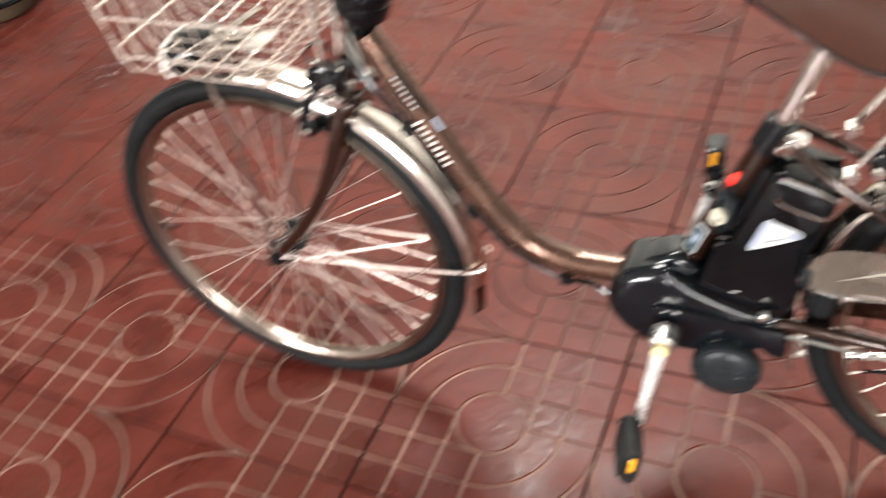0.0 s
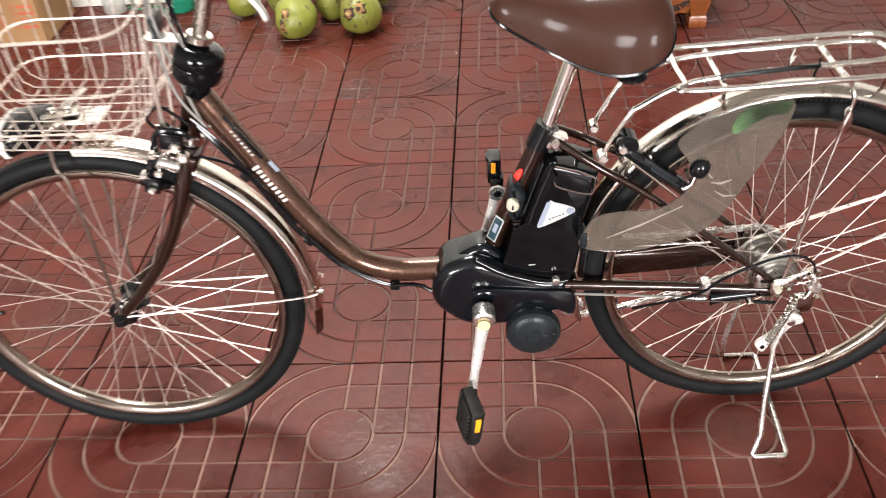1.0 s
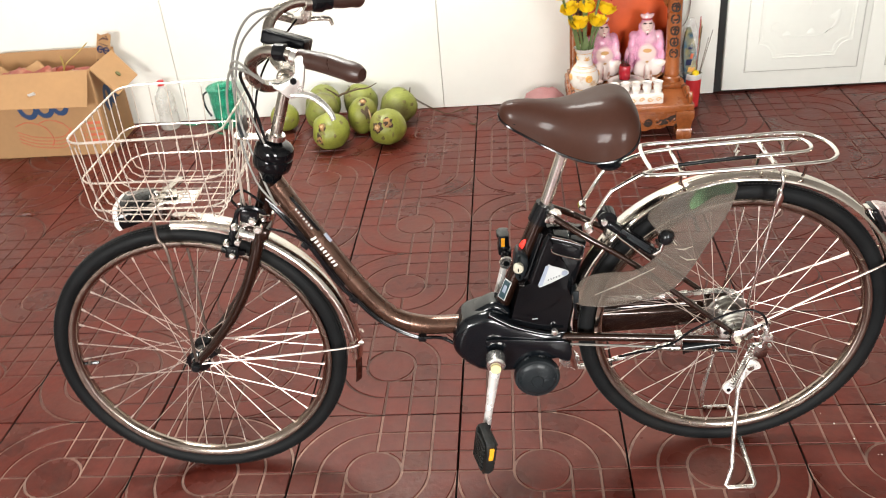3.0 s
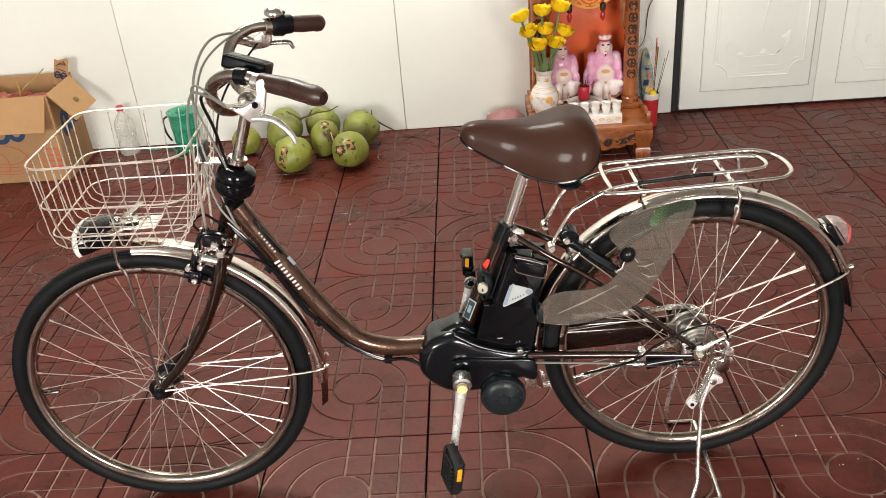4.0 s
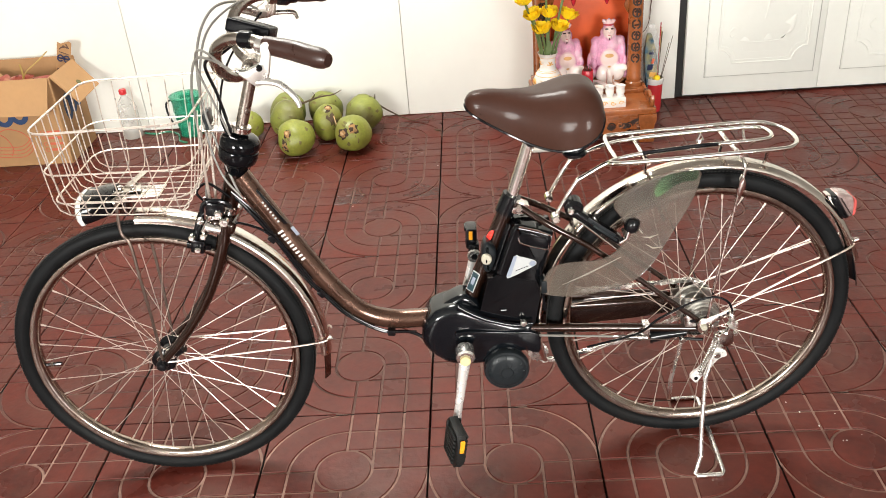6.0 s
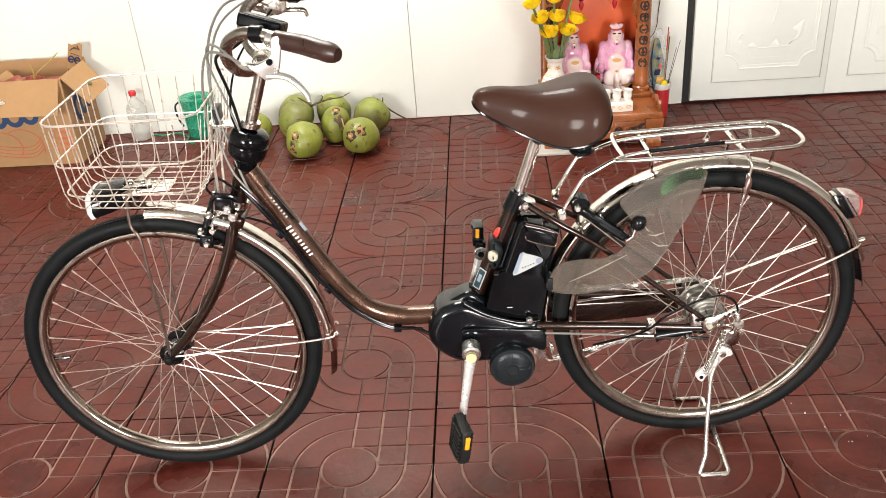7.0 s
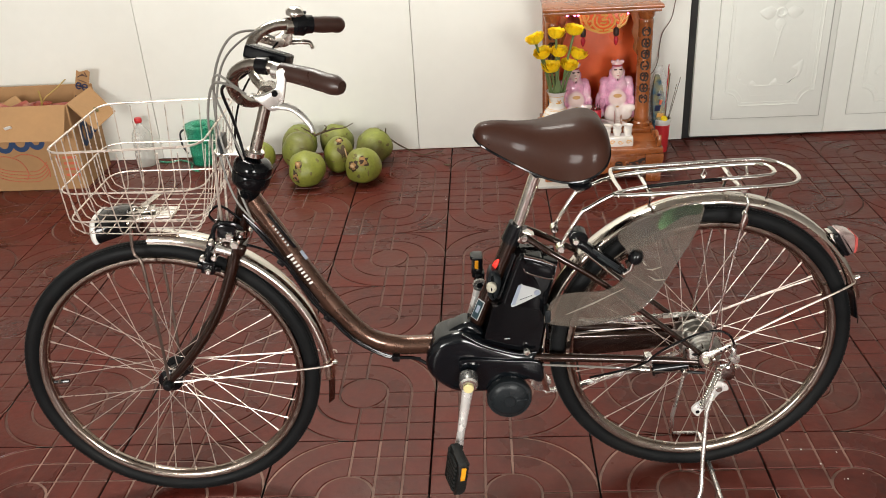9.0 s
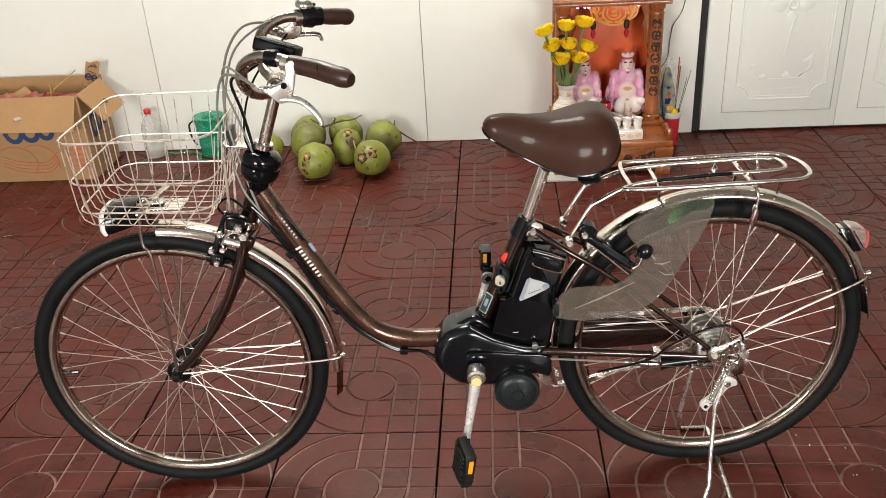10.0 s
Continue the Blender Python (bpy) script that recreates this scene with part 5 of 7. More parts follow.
# ring lock on the rear wheel
a, b = V(0.898, -0.058, 0.634), V(0.997, -0.058, 0.557)
ang = math.degrees(math.atan2(-(b - a).z, (b - a).x))
mid = (a + b) / 2
rl = part("wheel_lock", block((0.124, 0.028, 0.019), pose(*mid, 0, ang, 0), 0.009, 3), BLACK, bicycle, "black ring lock on the rear fender")
part("lock_body", disc(a + V(0.004, -0.010, 0.002), a + V(0.004, 0.028, 0.006), 0.019, 0.006), BLACK, rl)
part("lock_lever", bar([b + V(-0.002, -0.012, 0), b + V(0.010, -0.016, 0.010), b + V(0.016, -0.016, 0.030)], 0.0040, 8), CHROME, rl)
part("lock_knob", lathe(bmesh.new(), [(0, 0), (0.012, 0.002), (0.0155, 0.010), (0.0150, 0.022), (0.010, 0.029), (0, 0.03)], along(b + V(0.016, -0.016, 0.026), b + V(0.024, -0.016, 0.054)), 18), BLACK, rl)
part("lock_slot", block((0.07, 0.004, 0.008), Matrix.Translation(mid + V(0.008, -0.0145, 0)) @ pose(0, 0, 0, 0, ang, 0), 0.001), GREYP, rl)
tip = (b - a).normalized()
part("lock_edge", bar([a + V(0.012, -0.0165, -0.020), mid + V(-0.002, -0.0165, -0.0135), b + V(-0.012, -0.0165, -0.012)], 0.0022, 6), CHROME, rl, "bright bent edge")
part("lock_plate", block((0.060, 0.020, 0.004), Matrix.Translation(mid + V(0.016, -0.008, -0.013)) @ pose(0, 0, 0, 0, ang, 0), 0.0012), GREYP, rl)
part("lock_shackle", bar([b + tip * 0.004 + V(0, 0.002, 0.004), b + tip * 0.022 + V(0, 0.012, 0.006), b + tip * 0.018 + V(0, 0.040, 0.014)], 0.0046, 8, n=3), GALV, rl)
part("lock_screw", disc(a + V(-0.004, -0.020, 0.004), a + V(-0.004, -0.008, 0.004), 0.007), CHROME, rl)

# skirt guard
GUARD = curve2([(0.838, 0.438), (0.843, 0.470), (0.862, 0.498), (0.905, 0.505), (0.957, 0.506), (0.992, 0.524), (1.013, 0.556), (1.006, 0.592), (0.984, 0.628), (1.004, 0.652), (1.030, 0.668),
                (1.090, 0.684), (1.150, 0.692), (1.148, 0.650), (1.128, 0.602), (1.100, 0.550), (1.066, 0.488), (1.030, 0.452), (0.970, 0.432), (0.900, 0.424)], 3)
guard = part("skirt_guard", plate(GUARD, -0.0500, -0.0488, 0), SHEET, bicycle, "smoky see-through plastic skirt guard", matrix=Matrix.Translation((-0.005, -0.0236, 0.0155)))
part("guard_sticker", plate(curve2([(1.080, 0.682), (1.110, 0.688), (1.147, 0.691), (1.145, 0.670), (1.118, 0.668), (1.094, 0.655), (1.070, 0.640), (1.064, 0.654)], 3), -0.0512, -0.0502, 0), STICK, guard, "faded green printed sticker")
# thin pale bars draw the folds and the glints on them
for line in ([(1.041, 0.553), (1.058, 0.5500), (1.076, 0.5555)], [(1.050, 0.536), (1.066, 0.5250), (1.086, 0.5255)], [(1.036, 0.572), (1.040, 0.565), (1.045, 0.560)], [(0.880, 0.4538), (0.935, 0.477), (1.002, 0.510)]):
    part("crease", bar([(u, -0.0503, v) for u, v in line], [0.0004, 0.0020, 0.0006] if len(line) == 3 else 0.001, 6), CREASE_GLINT, guard)
part("guard_clip", block((0.012, 0.034, 0.03), pose(0.842, -0.036, 0.452), 0.003), GREYP, guard)
part("guard_edge", bar([(u, -0.0495, v) for u, v in GUARD], 0.0011, 5, True), SHEET, guard)

# rear lamp
lamp = part("rear_lamp", plate([(1.4438, 0.5987), (1.4544, 0.5987), (1.4856, 0.5473), (1.4782, 0.5441), (1.4700, 0.5473), (1.4454, 0.5863)], -0.024, 0.024, 0.006, 3), BLACK, bicycle, "rear lamp with a clear silvery lens and red edge")
lens = part("lamp_lens", plate(curve2([(1.4536, 0.5980), (1.4700, 0.5995), (1.4880, 0.5925), (1.4930, 0.5746), (1.4938, 0.5535), (1.4848, 0.5480), (1.4700, 0.5707)], 3), -0.023, 0.023, 0.007, 3), LAMPR, lamp, "clear silvery lens")
part("lens_edge", plate(curve2([(1.4897, 0.5909), (1.4954, 0.5863), (1.4971, 0.5629), (1.4938, 0.5512), (1.4905, 0.5551), (1.4913, 0.5746)], 3), -0.0235, 0.0235, 0.003, 2), LAMPE, lens, "red tinted lens edge")
part("lamp_bracket", plate([(1.4356, 0.5972), (1.4470, 0.5987), (1.4733, 0.5519), (1.4651, 0.5473)], -0.014, 0.014, 0.003, 2), CHROME, lamp)


# ---- the double door in the back wall ----
def door(name, x0, x1, group):
    d = tagged(part(name, block((x1 - x0, 0.035, 2.14), pose((x0 + x1) / 2, WALL_Y + 0.014, 1.082), 0.004, 2), DOORW), "white enamelled door leaf with embossed panels, closed", "door", group, "structure")
    c = (x0 + x1) / 2
    f = WALL_Y - 0.0035
    for lo, hi in ((0.095, 1.0), (1.10, 2.03)):
        p0, p1 = x0 + 0.092, x1 - 0.030
        m = (p0 + p1) / 2
        part("door_panel", plate([(p0, lo), (p1, lo), (p1, hi), (p0, hi)], f - 0.006, f + 0.004, 0.004, 3), DOORW, d)
        # thin grey tube drawn as the shadow gap at the panel's edge
        part("panel_seam", bar([(p0 - 0.002, f - 0.0005, lo - 0.002), (p1 + 0.002, f - 0.0005, lo - 0.002), (p1 + 0.002, f - 0.0005, hi + 0.002), (p0 - 0.002, f - 0.0005, hi + 0.002)], 0.0016, 4, True), SEAM_SHADE, d)
        for k, (off, r) in enumerate(((0.0, 0.0040), (0.014, 0.0026), (0.046, 0.0020))):
            a0, a1, b0, b1 = p0 + 0.048 + off, p1 - 0.036 - off, lo + 0.058 + off, hi - 0.058 - off
            q = 0.064
            pts = []
            for cx, cz, st in ((a1, b1, 270), (a0, b1, 0), (a0, b0, 90), (a1, b0, 180)):
                arc = [(cx + q * math.cos(radians(st - 90 * i / 5)), cz + q * math.sin(radians(st - 90 * i / 5))) for i in range(6)]
                pts += arc
            part("moulding", bar([(x, f - 0.0045, z) for x, z in pts], r, 8, True), DOORW, d)
        # embossed flower and scrolls
        zc = lo + 0.47
        part("emboss_ring", lathe(bmesh.new(), [(0.010, 0), (0.013, 0.004), (0.020, 0.005), (0.024, 0)], along((m + 0.02, f - 0.005, zc), (m + 0.02, f - 1, zc)), 20), DOORW, d)
        for s in (-1, 1):
            part("emboss_leaf", plate(curve2([(m + 0.02 + s * 0.022, zc), (m + 0.02 + s * 0.05, zc + 0.026), (m + 0.02 + s * 0.094, zc + 0.004), (m + 0.02 + s * 0.055, zc - 0.030)], 4), f - 0.0080, f - 0.002, 0.003, 2), DOORW, d)
            part("emboss_leaf", plate(curve2([(m + 0.02, zc + s * 0.022), (m + 0.045, zc + s * 0.05), (m + 0.02, zc + s * 0.085), (m - 0.005, zc + s * 0.05)], 4), f - 0.0075, f - 0.002, 0.003, 2), DOORW, d)
        # a hook, a stem with buds and a corner leaf along the panel's foot
        zb = lo + 0.150
        part("emboss_hook", bar([(m - 0.112, f - 0.006, zb + 0.060), (m - 0.128, f - 0.007, zb + 0.066), (m - 0.142, f - 0.007, zb + 0.046), (m - 0.134, f - 0.006, zb + 0.026), (m - 0.124, f - 0.006, zb + 0.032)], [0.0014, 0.0032], 7, n=4), DOORW, d)
        part("emboss_stem", bar([(m - 0.110, f - 0.0055, zb), (m - 0.02, f - 0.006, zb - 0.002), (m + 0.075, f - 0.0055, zb)], [0.0012, 0.0022], 6, n=4), DOORW, d)
        for bx, tall in ((-0.075, 0.026), (0.025, 0.034)):
            part("emboss_bud", plate(curve2([(m + bx - 0.022, zb + 0.004), (m + bx, zb + tall), (m + bx + 0.020, zb + 0.004), (m + bx, zb - 0.003)], 3), f - 0.0068, f - 0.002, 0.003, 2), DOORW, d)
        part("emboss_corner_leaf", plate(curve2([(m + 0.078, zb + 0.004), (m + 0.100, zb + 0.020), (m + 0.125, zb + 0.028), (m + 0.140, zb + 0.070), (m + 0.138, zb + 0.112), (m + 0.112, zb + 0.092),
                                                 (m + 0.090, zb + 0.076), (m + 0.118, zb + 0.062), (m + 0.108, zb + 0.036)], 3), f - 0.0072, f - 0.002, 0.003, 2), DOORW, d)
        part("emboss_line", bar([(m + 0.03, f - 0.006, zc - 0.06), (m + 0.004, f - 0.006, zc - 0.225)], [0.0038, 0.0015], 6), DOORW, d)
    return d


door("door_1", 1.092, 1.690, "leaves of the double door")
door("door_2", 1.6906, 2.292, "leaves of the double door")
tagged(part("panel_east", block((0.9, 0.02, HIGH - 0.004), pose(2.75, WALL_Y + 0.01, HIGH / 2), bevel=0.0012, segs=1), WALL, wall_north), "white wall panel")
part("panel_over_door", block((1.2, 0.02, HIGH - 2.17), pose(1.692, WALL_Y + 0.01, (HIGH + 2.166) / 2), bevel=0.0012, segs=1), WALL, wall_north)


# ---- cardboard box with its flaps open ----
box = thing("cardboard_box", "open brown cardboard box with blue and red print", "box")
X0, X1, Y0, Y1, Z1 = -2.16, -1.615, 1.755, 2.04, 0.385
T = 0.006
part("body", block((X1 - X0, T, Z1), pose((X0 + X1) / 2, Y0 + T / 2, Z1 / 2), 0.0015, 1), BOXM, box)
part("back_side", block((X1 - X0, T, Z1 + 0.01), pose((X0 + X1) / 2, Y1 - T / 2, Z1 / 2 + 0.005), 0.0015, 1), BOXM, box)
part("right_side", block((T, Y1 - Y0 - 2 * T, Z1), pose(X1 - T / 2, (Y0 + Y1) / 2, Z1 / 2), 0.0015, 1), BOXM, box)
part("left_side", block((T, Y1 - Y0 - 2 * T, Z1), pose(X0 + T / 2, (Y0 + Y1) / 2, Z1 / 2), 0.0015, 1), BOXM, box)
part("bottom", block((X1 - X0 - 2 * T, Y1 - Y0 - 2 * T, T), pose((X0 + X1) / 2, (Y0 + Y1) / 2, T / 2), 0.001, 1), BOXM, box)


def flap(pts, label):
    bm = bmesh.new()
    c = [Vector(p) for p in pts]
    nrm = (c[1] - c[0]).cross(c[3] - c[0]).normalized() * 0.005
    a = [bm.verts.new(p) for p in c]
    b = [bm.verts.new(p + nrm) for p in c]
    bm.faces.new(a)
    bm.faces.new(b[::-1])
    for i in range(4):
        bm.faces.new((a[i], a[(i + 1) % 4], b[(i + 1) % 4], b[i]))
    return part("flap", bm, BOXM, box, label, flat=True)


flap([(X0 + 0.02, Y0 - 0.002, Z1), (X1 - 0.004, Y0 - 0.002, Z1), (X1 - 0.012, Y0 - 0.075, Z1 - 0.135), (X0 + 0.02, Y0 - 0.075, Z1 - 0.125)], "flap folded out over the front")
flap([(X1 + 0.002, Y0 + 0.01, Z1 + 0.002), (X1 + 0.002, Y1 - 0.03, Z1 + 0.002), (X1 + 0.118, Y1 - 0.085, Z1 - 0.100), (X1 + 0.104, Y0 + 0.0, Z1 - 0.113)], "flap hanging out over the side")
part("paper_tag", block((0.032, 0.002, 0.014), pose(X1 - 0.25, Y0 - 0.052, Z1 - 0.075, 29, -14, 0), 0), WHITEP, box)
# printed marks: thick blue rounded shapes, thin red line drawing
for k, (cx, cz, sx, sz) in enumerate(((-0.245, 0.232, 0.034, 0.040), (-0.175, 0.236, 0.030, 0.036), (-0.32, 0.232, 0.036, 0.044))):
    ring = [(X1 + cx + sx * math.cos(t), Y0 - 0.0012, cz + sz * math.sin(t)) for t in (2 * math.pi * i / 28 for i in range(28))]
    part("blue_print", bar(ring, 0.011, 6, True, squash=1.0), BLUEP, box, matrix=Matrix.Translation((0, Y0 * 0.92, 0)) @ Matrix.Diagonal((1, 0.08, 1, 1)))
for k in range(3):
    ring = [(X1 - 0.0, Y0 + 0.10 + 0.055 * k + 0.024 * math.cos(t), 0.225 + 0.012 * k + 0.048 * math.sin(t)) for t in (2 * math.pi * i / 28 for i in range(28))]
    part("blue_print", bar(ring, 0.0125, 6, True), BLUEP, box, matrix=Matrix.Translation((X1 * 0.92, 0, 0)) @ Matrix.Diagonal((0.08, 1, 1, 1)))
for k in range(4):
    z = 0.055 + 0.016 * k
    part("red_print", bar([(X1 - 0.40, Y0 - 0.0008, z + 0.02), (X1 - 0.33, Y0 - 0.0008, z - 0.006), (X1 - 0.22, Y0 - 0.0008, z - 0.014), (X1 - 0.175, Y0 - 0.0008, z + 0.004), (X1 - 0.150, Y0 - 0.0008, z + 0.03)], 0.0016, 5, n=5), REDP, box)
part("red_print", bar([(X1 - 0.40, Y0 - 0.0008, 0.15), (X1 - 0.34, Y0 - 0.0008, 0.165), (X1 - 0.27, Y0 - 0.0008, 0.140), (X1 - 0.245, Y0 - 0.0008, 0.085), (X1 - 0.26, Y0 - 0.0008, 0.05)], 0.002, 5, n=5), REDP, box)
part("red_print", bar([(X1 - 0.29, Y0 - 0.0008, 0.160), (X1 - 0.24, Y0 - 0.0008, 0.172), (X1 - 0.18, Y0 - 0.0008, 0.150), (X1 - 0.150, Y0 - 0.0008, 0.10), (X1 - 0.152, Y0 - 0.0008, 0.06)], 0.002, 5, n=5), REDP, box)
for k in range(4):
    z = 0.068 + 0.027 * k
    part("red_print_line", block((0.062, 0.001, 0.011), pose(X1 - 0.045, Y0 - 0.0006, z), 0), REDP, box)
    ring = [(X1 - 0.095 + 0.008 * math.cos(t), Y0 - 0.0008, z + 0.008 * math.sin(t)) for t in (2 * math.pi * i / 14 for i in range(14))]
    part("red_print_mark", bar(ring, 0.0013, 5, True), REDP, box)
part("dark_print", disc(pose(X1 + 0.072, Y0 + 0.11, Z1 - 0.060, 0, 44, 0) @ V(0, 0, 0), pose(X1 + 0.072, Y0 + 0.11, Z1 - 0.060, 0, 44, 0) @ V(0, 0, 0.0035), 0.013, 0.0004, 14), PRINTG, box, "round dull green print")

# its contents
rng = random.Random(4)
for i in range(9):
    x = X0 + 0.07 + 0.052 * i
    c = thing("food_packet", "crinkled red and tan printed packet in the box", "packet", "packets in the box")
    bm = block((0.085, 0.12, 0.05), None, 0.018, 3)
    for v in bm.verts:
        v.co += Vector((rng.uniform(-1, 1), rng.uniform(-1, 1), rng.uniform(-1, 1))) * 0.006
    part("wrapper", bm, REDPK if i % 3 else BOXM, c)
    c.matrix_basis = pose(x, 1.86 + 0.06 * (i % 2), 0.315 + 0.015 * rng.random(), rng.uniform(-25, 25), rng.uniform(-25, 25), rng.uniform(-40, 40))
straps = thing("yellow_straps", "loose yellow packing straps sticking out of the box", "strap")
part("strap", bar([(-1.80, 1.90, 0.335), (-1.775, 1.90, 0.375), (-1.735, 1.95, 0.405), (-1.70, 1.98, 0.435)], 0.0028, 6, n=4, squash=0.4), YSTRAP, straps)
part("strap", bar([(-1.79, 1.88, 0.335), (-1.782, 1.88, 0.375), (-1.778, 1.87, 0.418)], 0.0034, 6, n=4, squash=0.4), YSTRAP, straps)
wrap = thing("paper_wrapper", "torn printed brown paper wrapper standing in the box", "wrapper", matrix=pose(-1.672, 1.985, 0.300, -8, 17, 0))
sheet = [[V(x, 0.006 * math.cos(x * 60) + o, z + 0.008 * math.sin(x * 90) * (z > 0.15)) for x in (-0.030, -0.016, 0, 0.016, 0.030)] + [V(x, 0.006 * math.cos(x * 60) + o + 0.0015, z + 0.008 * math.sin(x * 90) * (z > 0.15)) for x in (0.030, 0.016, 0, -0.016, -0.030)]
         for o, z in ((0, -0.03), (0.004, 0.05), (0.0, 0.11), (-0.006, 0.17))]
paper = part("paper", loft(sheet), BOXM, wrap)
for cx in (-0.014, 0.013):
    ring = [(cx + 0.0115 * math.cos(t), -0.0005, 0.098 + 0.013 * math.sin(t)) for t in (radians(-40 - 20 * i) for i in range(17))] + [(cx + 0.010, -0.0005, 0.098), (cx - 0.010, -0.0005, 0.098)]
    part("letter_e", bar(ring, 0.0034, 6), NAVY, paper)
part("print_block", block((0.050, 0.004, 0.012), pose(0.0, 0.0035, 0.045), 0.001), WOODD, paper)
part("print_line", block((0.045, 0.004, 0.003), pose(-0.002, 0.002, 0.122, 0, 8, 0), 0), WOODD, paper)
for k in range(4):
    part("print_line", block((0.022, 0.004, 0.004), pose(0.012 - 0.009 * k, -0.0015, 0.155 - 0.004 * k, 0, 50 - 32 * k, 0), 0), WOODD, paper)

# ---- bottle, green bucket ----
bot = thing("plastic_bottle", "cloudy clear plastic bottle with a red cap by the wall", "bottle", matrix=pose(-1.432, 2.02, 0, 0, 0, 0))
part("body", lathe(bmesh.new(), [(0, 0.002), (0.040, 0.002), (0.045, 0.010), (0.045, 0.06), (0.043, 0.075), (0.045, 0.09), (0.045, 0.135), (0.040, 0.160), (0.022, 0.185), (0.013, 0.198), (0.013, 0.212)], None, 24), BOTTLE, bot)
part("cap", lathe(bmesh.new(), [(0.0155, 0.208), (0.0165, 0.212), (0.0165, 0.226), (0.014, 0.230), (0, 0.230)], None, 20), REDPL, bot, "red screw cap")
buck = thing("green_jug", "translucent green plastic jug with a lid and handle by the wall", "jug", matrix=pose(-1.150, 2.008, 0) @ Matrix.Diagonal((0.90, 0.90, 0.90, 1)))
part("body", lathe(bmesh.new(), [(0, 0.004), (0.055, 0.004), (0.060, 0.010), (0.062, 0.060), (0.0655, 0.064), (0.0655, 0.074), (0.064, 0.078), (0.068, 0.130), (0.0715, 0.134), (0.0715, 0.144), (0.070, 0.148), (0.072, 0.185), (0.078, 0.205), (0.080, 0.212), (0.076, 0.212), (0.070, 0.190), (0.056, 0.014), (0, 0.012)], None, 28), GREENP, buck)
part("lid", lathe(bmesh.new(), [(0.030, 0.200), (0.034, 0.208), (0.060, 0.214), (0.074, 0.210), (0.074, 0.206), (0.058, 0.209), (0.036, 0.203), (0.032, 0.196)], None, 24), GREENP, buck, "sunken clear green lid")
part("inner_cup", lathe(bmesh.new(), [(0, 0.10), (0.022, 0.10), (0.026, 0.150), (0.033, 0.198), (0.031, 0.198), (0.024, 0.150), (0.018, 0.104)], None, 20), GREENP, buck)
part("handle", bar([(-0.074, -0.02, 0.195), (-0.094, -0.03, 0.175), (-0.092, -0.03, 0.115), (-0.076, -0.02, 0.065)], 0.005, 8, n=4), GREYP, buck)
for k in range(14):
    a = 2 * math.pi * k / 14
    part("rib", bar([(0.0575 * math.cos(a), 0.0575 * math.sin(a), 0.012), (0.0665 * math.cos(a), 0.0665 * math.sin(a), 0.128)], 0.0022, 5), GREENP, buck)
cord = thing("green_string", "thin green plastic string lying on the floor", "string")
part("strand", bar([(-1.39, 2.05, 0.004), (-1.33, 2.03, 0.004), (-1.28, 2.05, 0.004), (-1.22, 2.01, 0.004), (-1.19, 1.93, 0.004), (-1.15, 1.90, 0.004)], 0.0045, 6, n=5), GREENP, cord)


